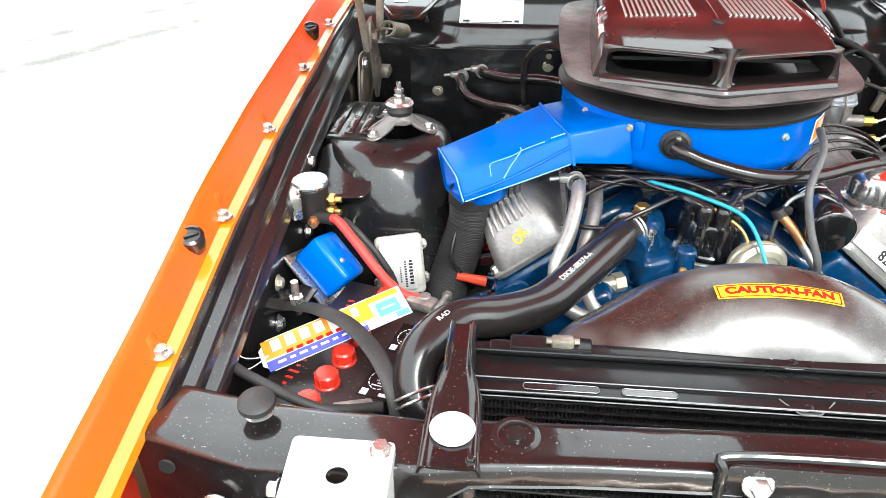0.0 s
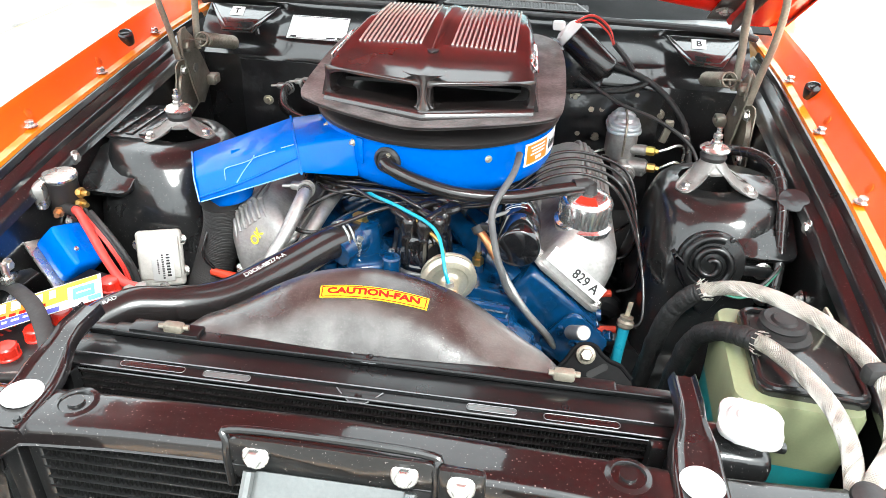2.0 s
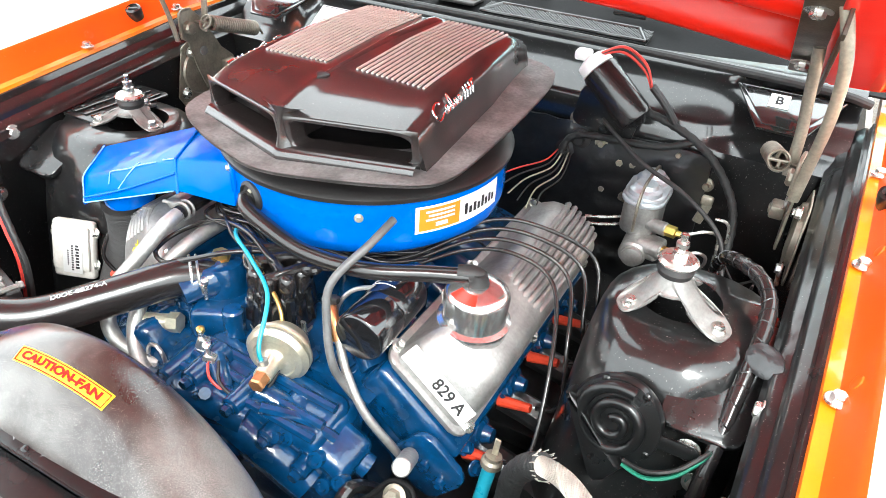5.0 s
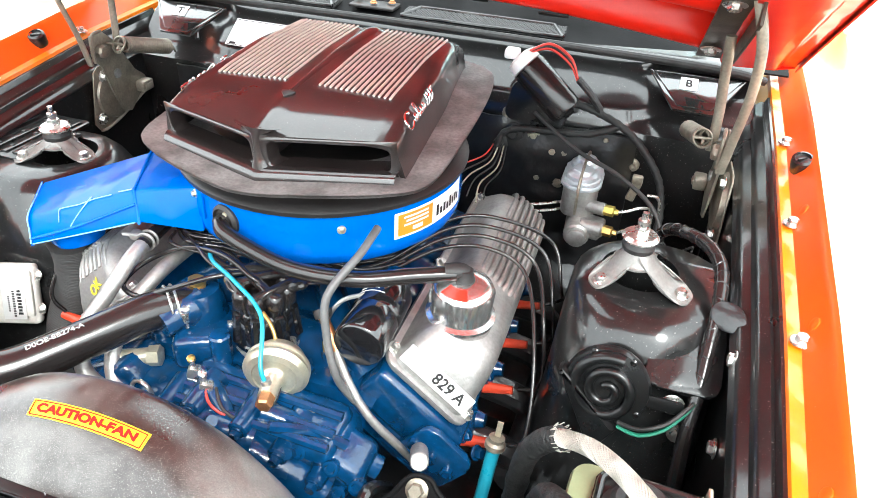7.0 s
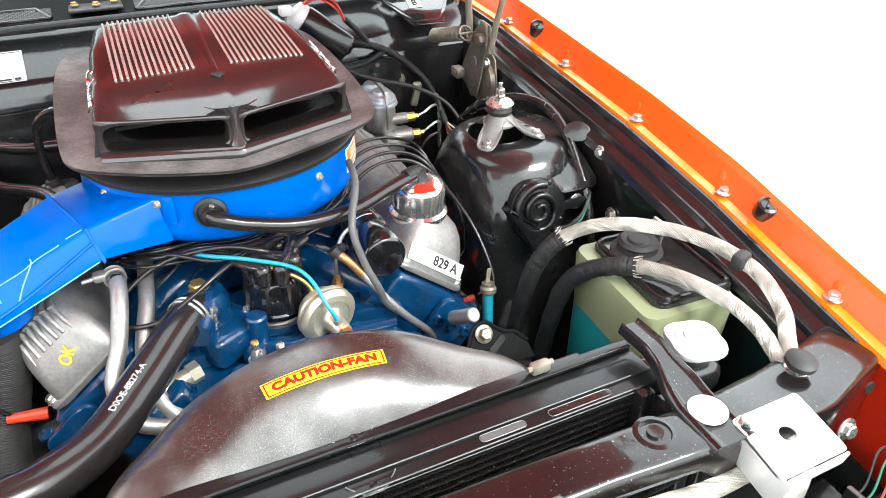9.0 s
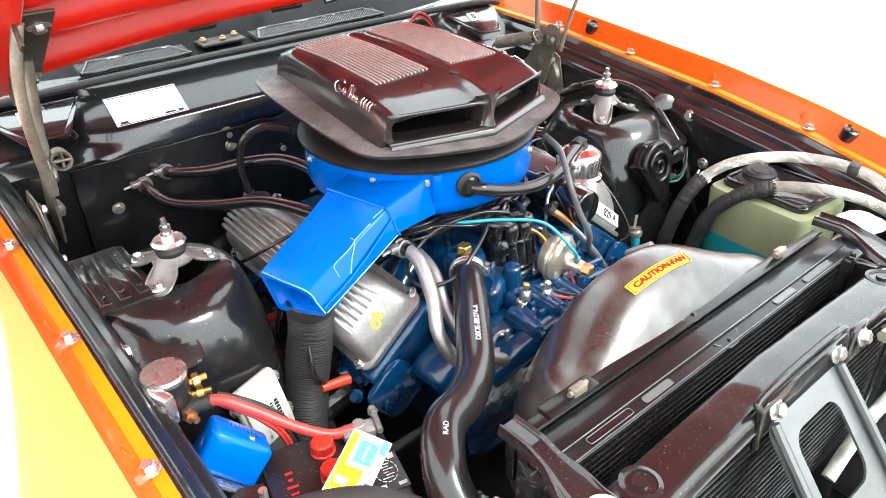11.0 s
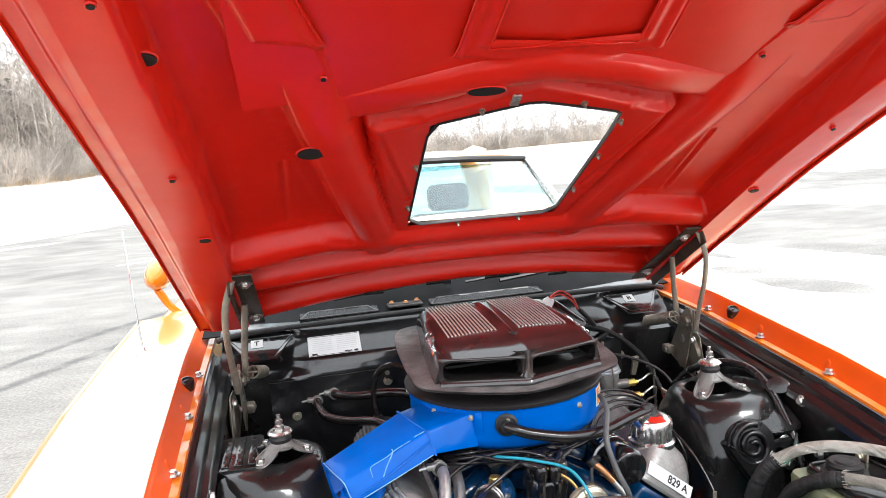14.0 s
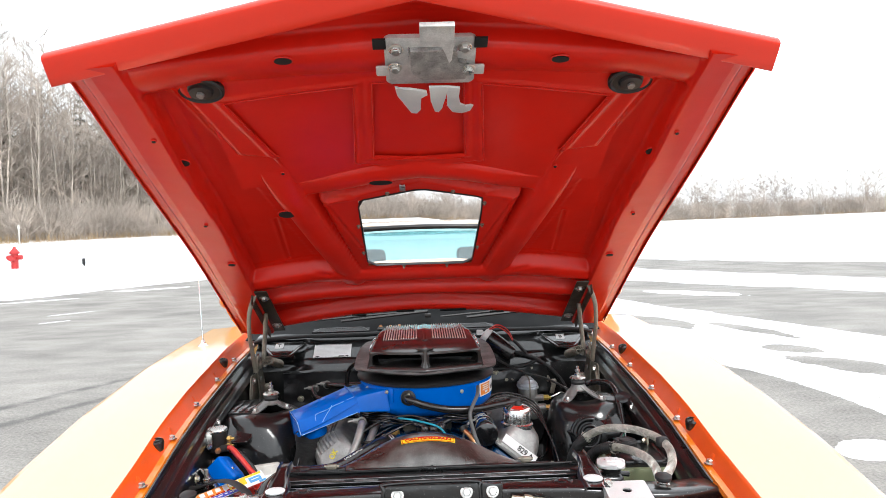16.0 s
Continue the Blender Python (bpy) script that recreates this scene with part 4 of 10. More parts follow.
def cowl():
    bm = bmesh.new()

    def f(u, v):
        x = -0.80 + 1.6 * u
        y = 1.37 + 0.36 * v + 0.05 * (abs(x) / 0.8) ** 2
        return (x, y, 1.142 + 0.018 * math.sin(math.pi * v) - 0.012 * (x / 0.8) ** 2 + 0.01 * v + 0.092 * v ** 2.6)

    sheet(bm, f, 50, 14, 0.004)
    cw = part("cowl_panel", bm, COWLBLACK, car, "black cowl panel below the windscreen", 50)
    for x0, x1 in ((-0.495, -0.245), (-0.070, 0.315)):
        b = bmesh.new()
        n = int((x1 - x0) / 0.0085)
        for i in range(-7, n + 1):
            for d in (-1, 1):
                p, q = [], Vector((0, 0, 0))
                a = x0 + 0.0085 * i + (0.06 if d < 0 else 0.0)
                lo, hi = max(0.0, ((x0 - a) if d > 0 else (a - x1)) / 0.06), min(1.0, ((x1 - a) if d > 0 else (a - x0)) / 0.06)
                if hi > lo + 0.02:
                    tube(b, [(a + d * 0.06 * t, 1.380 + 0.060 * t, 1.1625 + 0.008 * t) for t in (lo, hi)], 0.0011, 4, 1, raw=True)
        part("air_grille", b, BLACK, cw, "dark expanded mesh air intake grille")
        b = bmesh.new()
        rim = [(x0, 1.380, 1.163), (x1, 1.380, 1.163), (x1 - 0.03, 1.440, 1.171), (x0 + 0.03, 1.440, 1.171)]
        for p, q in zip(rim, rim[1:] + rim[:1]):
            tube(b, [p, q], 0.0042, 8, 1, raw=True)
        part("grille_rim", b, BLACK, cw)
        b = bmesh.new()
        box(b, ((x0 + x1) / 2, 1.410, 1.158), (x1 - x0, 0.060, 0.004), pose(0, 0, 0, 7), 0)
        part("grille_well", b, HOLESHADE, cw)
    b = bmesh.new()
    tube(b, [(-0.75, 1.375, 1.128), (-0.67, 1.352, 1.146), (-0.45, 1.346, 1.153), (0, 1.345, 1.156), (0.45, 1.346, 1.153), (0.67, 1.352, 1.146), (0.75, 1.375, 1.128)], 0.009, 10, 10)
    part("weatherstrip", b, RUBBER, cw, "black rubber cowl seal")
    b = bmesh.new()
    box(b, (-0.152, 1.425, 1.166), (0.115, 0.060, 0.008), None, 0.003)
    part("wiper_pivot_plate", b, BLACK_SATIN, cw)
    for x, y in ((-0.195, 1.428), (-0.110, 1.432), (-0.150, 1.412)):
        b = bmesh.new()
        bolt(b, (x, y, 1.174), (0, 0, 1), 0.006, 0.005, 1.5)
        part("screw", b, COPPER, cw)
    for x0, x1 in ((-0.50, 0.02), (0.08, 0.62)):
        b = bmesh.new()
        tube(b, [(x0, 1.52, 1.20), ((x0 + x1) / 2, 1.545, 1.215), (x1, 1.56, 1.225)], 0.005, 6, 8)
        tube(b, [(x0 + 0.12, 1.50, 1.195), (x1, 1.535, 1.225)], 0.007, 6, 8)
        box(b, (x1, 1.54, 1.205), (0.030, 0.022, 0.020), None, 0.006)
        part("wiper", b, BLACK_SATIN, cw, "black wiper arm and blade")


cowl()


def cabin():
    """Windscreen, pillars, roof, mirrors, and the seats behind the glass."""
    bm = bmesh.new()

    def glass(u, v):
        c = 2 * u - 1
        half = 0.68 - 0.09 * v
        return (c * half, 1.60 + 0.62 * v + 0.16 * c * c * (1 - 0.4 * v) , 1.165 + 0.435 * v - 0.02 * c * c)

    sheet(bm, glass, 24, 12, 0.005)
    gl = part("windscreen", bm, GLASS, car, "clear tinted windscreen", 60)
    gl.visible_shadow = False
    for s in (-1, 1):
        # Bright metal replaces body paint here to give the pillar its sky glare.
        bm = bmesh.new()
        tube(bm, [(s * 0.70, 1.76, 1.15), (s * 0.655, 2.07, 1.40), (s * 0.61, 2.36, 1.60)], 0.022, 8, 8)
        part("pillar", bm, STEEL, car, "pillar beside the windscreen, bright metal standing in for sky-lit paint")
    bm = bmesh.new()
    tube(bm, [(-0.60, 2.35, 1.606), (-0.3, 2.25, 1.624), (0, 2.22, 1.630), (0.3, 2.25, 1.624), (0.60, 2.35, 1.606)], 0.014, 8, 8)
    part("header_trim", bm, BLACK_SATIN, car)
    bm = bmesh.new()

    def roof(u, v):
        c = 2 * u - 1
        return (c * (0.62 + 0.04 * math.sin(math.pi * v)), 2.24 + 0.14 * c * c * (1 - v) + 1.25 * v, 1.632 + 0.045 * math.sin(math.pi * 0.55 * v) - 0.03 * c ** 4)

    sheet(bm, roof, 20, 16, 0.01)
    part("roof", bm, PAINT, car, smooth=60)
    bm = bmesh.new()

    def back(u, v):
        c = 2 * u - 1
        return (c * (0.62 + 0.06 * v), 3.42 + 0.7 * v, 1.64 - 0.36 * v)

    sheet(bm, back, 8, 8, 0.005)
    g2 = part("rear_window", bm, GLASS, car, smooth=60)
    g2.visible_shadow = False
    bm = bmesh.new()
    for s in (-1, 1):
        box(bm, (s * 0.985, 2.85, 0.80), (0.11, 2.1, 0.64), None, 0.04, 3)
        box(bm, (s * 0.955, 4.3, 0.80), (0.16, 1.0, 0.60), None, 0.05, 3)
        tube(bm, [(s * 0.64, 3.45, 1.62), (s * 0.78, 3.9, 1.35), (s * 0.86, 4.3, 1.12)], 0.10, 8, 8)
    box(bm, (0, 4.45, 1.02), (1.7, 0.9, 0.12), None, 0.04, 3)
    part("body_side", bm, PAINT, car)
    bm = bmesh.new()
    box(bm, (0, 1.86, 1.08), (1.36, 0.36, 0.16), None, 0.05, 3)
    box(bm, (0, 2.9, 0.62), (1.75, 2.2, 0.06), None, 0.02)
    part("dashboard", bm, SEATCLOTH, car)
    for x in (-0.36, 0.36):
        bm = bmesh.new()
        box(bm, (x, 2.95, 1.06), (0.50, 0.16, 0.56), pose(0, 0, 0, -12), 0.06, 3)
        box(bm, (x, 3.02, 1.42), (0.24, 0.09, 0.15), pose(0, 0, 0, -12), 0.04, 3)
        box(bm, (x, 2.66, 0.80), (0.50, 0.52, 0.18), None, 0.06, 3)
        part("seat", bm, SEATCLOTH, car)
    bm = bmesh.new()
    ring = [(0.36 + 0.19 * math.cos(a), 2.18 - 0.07 * math.sin(a), 1.18 + 0.17 * math.sin(a)) for a in (2 * math.pi * i / 32 for i in range(33))]
    tube(bm, ring, 0.011, 8, raw=True)
    tube(bm, [(0.17, 2.18, 1.18), (0.55, 2.18, 1.18)], 0.012, 8, 1, raw=True)
    part("steering_wheel", bm, BLACK_SATIN, car)
    for s in (-1, 1):
        bm = bmesh.new()
        lathe(bm, (s * 1.03, 1.98, 1.27), (0, -1, 0), [(0.058, -0.07), (0.060, -0.06), (0.052, -0.01), (0.036, 0.05), (0.016, 0.085), (0.002, 0.092)], 20, 0.8)
        tube(bm, [(s * 1.03, 2.0, 1.22), (s * 1.0, 2.03, 1.15), (s * 0.96, 2.05, 1.10)], 0.015, 8, 6)
        part("door_mirror", bm, STRIPPAINT, car, "orange bullet-shaped door mirror")


cabin()


def antenna():
    a = thing("antenna", (-0.945, 1.28, 1.135), "thin chrome whip antenna on the fender", "antenna")
    bm = bmesh.new()
    lathe(bm, (-0.945, 1.28, 1.132), (0, 0, 1), [(0.024, 0), (0.022, 0.006), (0.010, 0.016), (0.006, 0.03)], 18)
    part("base", bm, CHROME, a)
    bm = bmesh.new()
    tube(bm, [(-0.945, 1.28, 1.15), (-0.955, 1.29, 1.30), (-0.963, 1.30, 1.50)], 0.0028, 8, 4)
    part("mast", bm, CHROME, a)


antenna()

# ---- hood ----
HP, HD, HN = Vector((0, 1.021, 1.371)), Vector((0, -0.8725, 0.4886)), Vector((0, 0.4886, 0.8725))


def ease(d, w):
    t = min(1.0, max(0.0, d / w))
    return t * t * (3 - 2 * t)


def hood_at(x, s, h=0.0):
    """A place on the raised hood: x across, s up along it from the hinge side, h above its inner frame."""
    crown = -0.040 * (abs(x) / 0.78) ** 2.2 - 0.012 * ((s - 0.55) / 0.9) ** 2
    crown -= 0.022 * ease(abs(x) - 0.48, 0.22) * ease(s - 0.3, 0.7)
    k = ease(s - 1.20, 0.14)
    crown = crown * (1 - k) + k * (-0.0128 - 0.062 * abs(x) / 0.785)
    return HP + HD * s + HN * (h + crown + 0.008) + Vector((x, 0, 0))


def poly_depth(x, s, poly):
    """How deep a place lies inside a convex outline, in metres; negative outside."""
    best = 9.0
    k = len(poly)
    for i in range(k):
        (ax, ay), (bx, by) = poly[i], poly[(i + 1) % k]
        L = math.hypot(bx - ax, by - ay)
        best = min(best, ((bx - ax) * (s - ay) - (by - ay) * (x - ax)) / L)
    return best


def ccw(poly):
    area = sum(a[0] * b[1] - b[0] * a[1] for a, b in zip(poly, poly[1:] + poly[:1]))
    return poly if area > 0 else poly[::-1]


def mirrored(poly):
    return ccw([(-x, s) for x, s in poly])


REC = ccw([(-0.485, 1.129), (-0.160, 1.168), (-0.186, 0.828), (-0.362, 0.782)])
REC_MID = ccw([(-0.113, 1.178), (0.113, 1.178), (0.131, 0.850), (0.0, 0.862), (-0.131, 0.850)])
FRONT = ccw([(-0.578, 1.25), (0.578, 1.25), (0.438, 0.70), (0.0, 0.80), (-0.438, 0.70)])
POCKET = ccw([(-0.30, 0.61), (0.0, 0.715), (0.30, 0.61), (0.215, 0.13), (-0.225, 0.13)])
OPENING = ccw([(-0.199, 0.618), (0.0, 0.676), (0.195, 0.622), (0.198, 0.54), (0.184, 0.166), (-0.200, 0.166)])
REC_R = mirrored(REC)
HOLES = [(-0.305, 1.30, 0.020, 0.010), (0.331, 1.29, 0.020, 0.010), (-0.645, 0.92, 0.016, 0.013), (0.645, 0.92, 0.014, 0.012), (-0.427, 0.585, 0.026, 0.018), (-0.118, 0.69 + 0.06, 0.034, 0.011), (-0.262, 0.0, 0.019, 0.014), (-0.664, 0.318, 0.012, 0.008), (0.668, 0.305, 0.012, 0.008), (-0.672, 1.06, 0.005, 0.004), (0.676, 1.04, 0.005, 0.004), (-0.674, 0.60, 0.005, 0.004), (0.676, 0.60, 0.005, 0.004), (-0.40, 0.80, 0.0045, 0.004), (0.40, 0.80, 0.0045, 0.004)]


WELL = 0.058
BEAMS = [([(-0.440, 0.860), (-0.408, 0.690), (-0.335, 0.36), (-0.262, 0.07)], 0.038, 0.030),
         ([(-0.42, 0.690), (-0.31, 0.716), (-0.15, 0.765), (0.0, 0.790)], 0.034, 0.020),
         ([(-0.62, 0.090), (-0.40, 0.118), (-0.22, 0.095), (0.0, 0.092)], 0.034, 0.026),
         ([(-0.62, -0.060), (-0.30, -0.045), (0.0, -0.045)], 0.024, 0.020),
         ([(-0.62, -0.283), (-0.30, -0.224), (0.0, -0.198)], 0.020, 0.018),
         ([(-0.70, 1.255), (-0.30, 1.268), (0.0, 1.275)], 0.044, 0.028)]
FRAME = [(-0.35, 0.645), (0.25, 0.640), (0.60, 0.636), (0.95, 0.652), (1.20, 0.655), (1.35, 0.66)]
CREASES = [((-0.484, 0.482), (-0.492, 0.200)), ((-0.444, 0.169), (-0.350, 0.137)), ((-0.306, 0.622), (-0.215, 0.319)), ((-0.306, 0.622), (-0.215, 0.640))]


def off_line(x, s, line):
    """Distance to a broken line."""
    best = 9.0
    for (ax, ay), (bx, by) in zip(line, line[1:]):
        ux, uy = bx - ax, by - ay
        t = min(1.0, max(0.0, ((x - ax) * ux + (s - ay) * uy) / (ux * ux + uy * uy)))
        best = min(best, math.hypot(x - ax - ux * t, s - ay - uy * t))
    return best


def hood_relief(x, s):
    """Depth of the pressed inner panel: rounded beams stand towards the viewer, the wells between them lie back."""
    a, h = -abs(x), WELL
    k = 0.007
    p = poly_depth(x, s, FRONT)
    if p > -0.08:
        h = 0.012 + (WELL - 0.012) * ease(-p, 0.055)
    for n, (line, half, wall) in enumerate(BEAMS):
        d = off_line(a, s, line)
        if d < half + wall + 0.03:
            r = min(1.0, d / half)
            e = ease(math.hypot(a - line[0][0], s - line[0][1]) - 0.02, 0.22) if n < 2 else 1.0
            top = 0.021 * (1 - e) + 0.009 * r * r * e
            foot = 0.021 * (1 - e) + 0.009 * e
            v = top if d < half else foot + (WELL - foot) * ease(d - half, wall)
            m = max(0.0, k - abs(h - v)) / k
            h = min(h, v) - m * m * k * 0.25
    side = abs(x)
    inner = ip(FRAME, s)
    if side > inner - 0.05:
        t = (side - inner) / (0.785 - inner)
        v = -0.012 + 0.024 * t if t > 0 else -0.012 + (WELL + 0.012) * ease(inner - side, 0.013)
        m = max(0.0, k - abs(h - v)) / k
        h = min(h, v) - m * m * k * 0.25
    p = poly_depth(x, s, POCKET)
    if p > -0.02:
        h = min(h, 0.020 + 0.017 * ease(-p, 0.02))
    for q, r in CREASES:
        d = off_line(a, s, (q, r))
        if d < 0.03:
            h += 0.0045 * math.exp(-(d / 0.0045) ** 2) - 0.002 * math.exp(-((d - 0.010) / 0.006) ** 2)
    if s > 0.74:
        for poly in (REC, REC_MID):
            d = poly_depth(a, s, poly) + 0.011
            h -= 0.005 * math.exp(-(d / 0.007) ** 2)
    if side > 0.745:
        h += 0.008 * ease(side - 0.748, 0.010)
    if s > 1.29:
        h = min(h, WELL - 0.010 * ease(s - 1.36, 0.05))
    return h


def hood_front(x):
    return 1.315 + 0.165 * (1 - abs(x) / 0.79)


def hood_rear(x):
    return ip([(0, -0.230), (0.12, -0.236), (0.24, -0.248), (0.36, -0.268), (0.46, -0.294), (0.63, -0.316), (0.785, -0.335)], abs(x))


def build_hood():
    hd = thing("hood", (0, 1.2, 1.25), "raised orange hood with ribbed underside and a scoop opening", "hood")

    def place(u, v):
        x = -0.785 + 1.57 * u
        a, b = hood_rear(x), hood_front(x)
        return x, a + (b - a) * v

    bm = bmesh.new()

    def under(u, v):
        x, s = place(u, v)
        return hood_at(x, s, hood_relief(x, s))

    sheet(bm, lambda u, v: under(0.036 + 0.928 * u, v), 270, 320)

    def flat(c):
        r = c - HP
        return r.x, r.dot(HD)

    def cut(bm, poly):
        """Cuts an outline clean through a panel."""
        mid = hood_at(sum(p[0] for p in poly) / len(poly), sum(p[1] for p in poly) / len(poly))
        reach = max((hood_at(*p) - mid).length for p in poly) + 0.05
        for i in range(len(poly)):
            p, q = hood_at(*poly[i]), hood_at(*poly[(i + 1) % len(poly)])
            nrm = (q - p).cross(HN)
            near = [f for f in bm.faces if (f.calc_center_median() - mid).length < reach and abs((f.calc_center_median() - p).dot(nrm.normalized())) < 0.08]
            geom = near + list({e for f in near for e in f.edges}) + list({v for f in near for v in f.verts})
            bmesh.ops.bisect_plane(bm, geom=geom, plane_co=p, plane_no=nrm)
        gone = [f for f in bm.faces if poly_depth(*flat(f.calc_center_median()), poly) > 0]
        bmesh.ops.delete(bm, geom=gone, context="FACES")

    for poly in (OPENING, REC, REC_R, REC_MID):
        cut(bm, poly)
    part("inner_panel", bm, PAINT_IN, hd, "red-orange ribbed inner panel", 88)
    for k in (0.0, 0.964):
        bm = bmesh.new()
        sheet(bm, lambda u, v: under(k + 0.036 * u, v), 14, 120)
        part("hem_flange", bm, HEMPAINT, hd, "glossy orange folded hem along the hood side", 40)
    bm = bmesh.new()

    def outer(u, v):
        x, s = place(u, v)
        k = ease(-poly_depth(x, s, OPENING) - 0.01, 0.05)
        return hood_at(x, s, 0.026 + 0.022 * k + 0.022 * k * ease(0.785 - abs(x), 0.12) * ease(hood_front(x) - s, 0.12) * ease(s - hood_rear(x), 0.12))

    sheet(bm, outer, 40, 44)
    cut(bm, OPENING)
    part("outer_skin", bm, PAINT, hd, smooth=60)
    for poly in (REC, REC_R, REC_MID):
        bm = bmesh.new()
        xs, ss = [q[0] for q in poly], [q[1] for q in poly]
        x0, x1, s0, s1 = min(xs) - 0.05, max(xs) + 0.05, min(ss) - 0.05, max(ss) + 0.04
        sheet(bm, lambda u, v: hood_at(x0 + (x1 - x0) * u, s0 + (s1 - s0) * v, 0.0215 - 0.003 * math.exp(-(((x0 + (x1 - x0) * u) - (x0 + x1) / 2) / 0.02) ** 2) * (poly is REC_MID)), 20, 20, 0.002)
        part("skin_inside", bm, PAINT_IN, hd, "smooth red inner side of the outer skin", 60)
        bm = bmesh.new()
        loop = []
        for i in range(len(poly)):
            a, b = poly[i], poly[(i + 1) % len(poly)]
            for t in range(12):
                x, q = a[0] + (b[0] - a[0]) * t / 12, a[1] + (b[1] - a[1]) * t / 12
                loop.append(hood_at(x, q, hood_relief(x, q) - 0.001))
        tube(bm, loop + loop[:1], 0.0024, 6, raw=True)
        part("rolled_edge", bm, PAINT_IN, hd, smooth=60)
    for s in (-1, 1):
        bm = bmesh.new()

        def edge(u, v, s=s):
            a, b = hood_rear(0.785), hood_front(0.785)
            q = a + (b - a) * v
            return hood_at(s * (0.785 + 0.006 * math.sin(math.pi * u)), q, 0.012 + 0.034 * u)

        sheet(bm, edge, 4, 40, 0.003)
        part("side_hem", bm, LIPPAINT, hd, smooth=50)
    bm = bmesh.new()

    def rear(u, v):
        x = -0.785 + 1.57 * v
        return hood_at(x, hood_rear(x) - 0.006 * math.sin(math.pi * u), hood_relief(x, hood_rear(x)) * (1 - u) + 0.047 * u)

    sheet(bm, rear, 4, 40, 0.003)
    part("rear_hem", bm, PAINT_IN, hd, smooth=50)
    bm = bmesh.new()

    def lip(u, v):
        x = (-0.815 + 1.63 * v)
        k = hood_front(x) + 0.004
        prof = [(-0.034, 0.010), (-0.030, -0.002), (-0.027, -0.006), (-0.022, -0.0065), (0.032, 0.016), (0.037, 0.020), (0.038, 0.026), (0.034, 0.040), (0.010, 0.048), (-0.034, 0.050), (-0.034, 0.010)]
        t = u * (len(prof) - 1)
        i = min(int(t), len(prof) - 2)
        t -= i
        a, b = prof[i][0] * (1 - t) + prof[i + 1][0] * t, prof[i][1] * (1 - t) + prof[i + 1][1] * t
        return hood_at(x, k + a, b)

    sheet(bm, lip, 24, 60)
    bmesh.ops.remove_doubles(bm, verts=bm.verts, dist=1e-6)
    bmesh.ops.holes_fill(bm, edges=[e for e in bm.edges if e.is_boundary], sides=60)
    part("front_lip", bm, LIPPAINT, hd, "smooth red-orange leading edge", 45)
    bm = bmesh.new()
    pts = []
    for i in range(len(OPENING)):
        a, b = OPENING[i], OPENING[(i + 1) % len(OPENING)]
        for t in (0.08, 0.3, 0.5, 0.7, 0.92):
            pts.append((a[0] + (b[0] - a[0]) * t, a[1] + (b[1] - a[1]) * t))
    cx, cs = 0, 0.4

    def rim(u, v):
        k = int(round(v * len(pts))) % len(pts)
        x, s = pts[k]
        d = Vector((cx - x, cs - s)).normalized()
        w, h = [(-0.005, 0.019), (0.001, 0.017), (0.002, 0.020), (0.001, 0.026), (-0.006, 0.027)][int(round(u * 4))]
        return hood_at(x + d.x * w, s + d.y * w, h)

    sheet(bm, rim, 4, len(pts))
    part("opening_seal", bm, BLACK_SATIN, hd, "black trim round the scoop opening", 50)
    for k in range(len(OPENING)):
        a, b = OPENING[k], OPENING[(k + 1) % len(OPENING)]
        L = math.hypot(b[0] - a[0], b[1] - a[1])
        for t in ((0.35, 0.75) if L > 0.3 else (0.5,)):
            x, s = a[0] + (b[0] - a[0]) * t, a[1] + (b[1] - a[1]) * t
            d = (Vector((x, s)) - Vector((0, 0.4))).normalized() * 0.012
            c = bmesh.new()
            lathe(c, hood_at(x + d.x, s + d.y, 0.021), -HN, [(0.007, 0), (0.007, 0.004), (0.0035, 0.005), (0.003, 0.012)], 10)
            part("trim_clip", c, PHOS, hd)
    for x, s, a, b in HOLES:
        c = bmesh.new()
        base = hood_at(x, s, hood_relief(x, s) - 0.0025)
        prism(c, [(a * math.cos(q), b * math.sin(q)) for q in (2 * math.pi * i / 24 for i in range(24))], axes(base, (1, 0, 0), HD), 0.004)
        part("drain_hole", c, HOLESHADE, hd, "dark oval plate painted as the shade in a hole")
        c = bmesh.new()
        ring = [base + Vector((math.cos(q) * a * 1.05, 0, 0)) + HD * (b * 1.08 * math.sin(q)) for q in (2 * math.pi * i / 24 for i in range(25))]
        tube(c, ring, 0.0022, 6, raw=True)
        part("hole_rim", c, PAINT_IN, hd)
    for s in (-1, 1):
        c = bmesh.new()
        base = hood_at(s * 0.522, 1.190, hood_relief(s * 0.522, 1.190) - 0.003)
        lathe(c, base, -HN, [(0.043, -0.012), (0.044, 0.003), (0.040, 0.007), (0.035, 0.002), (0.024, 0.003), (0.022, 0.011), (0.016, 0.013)], 32, 1.25)
        bumper = part("rubber_cup", c, BLACK_SATIN, hd, "black oval rubber bumper with a bolt")
        c = bmesh.new()
        bolt(c, base - HN * 0.008, -HN, 0.010, 0.010, 2.0)
        part("bolt", c, STRUT, bumper)
    for x, w in ((-0.075, 0.075), (0.125, 0.11), (0.31, 0.06), (-0.27, 0.06)):
        c = bmesh.new()
        q = hood_rear(x) + 0.030
        prism(c, rounded(w, 0.014, 0.004), axes(hood_at(x, q, hood_relief(x, q) - 0.003), (1, 0, 0), HD), 0.004)
        part("edge_slot", c, HOLESHADE, hd, "dark strip along the rear edge, painted as the shade in a slot")
    c = bmesh.new()
    box(c, hood_at(-0.055, 0.715, 0.0), (0.018, 0.032, 0.006), axes((0, 0, 0), (1, 0, 0), HD), 0.002)
    part("retaining_clip", c, STEEL, hd, "small bright spring clip")
    return hd


hood = build_hood()


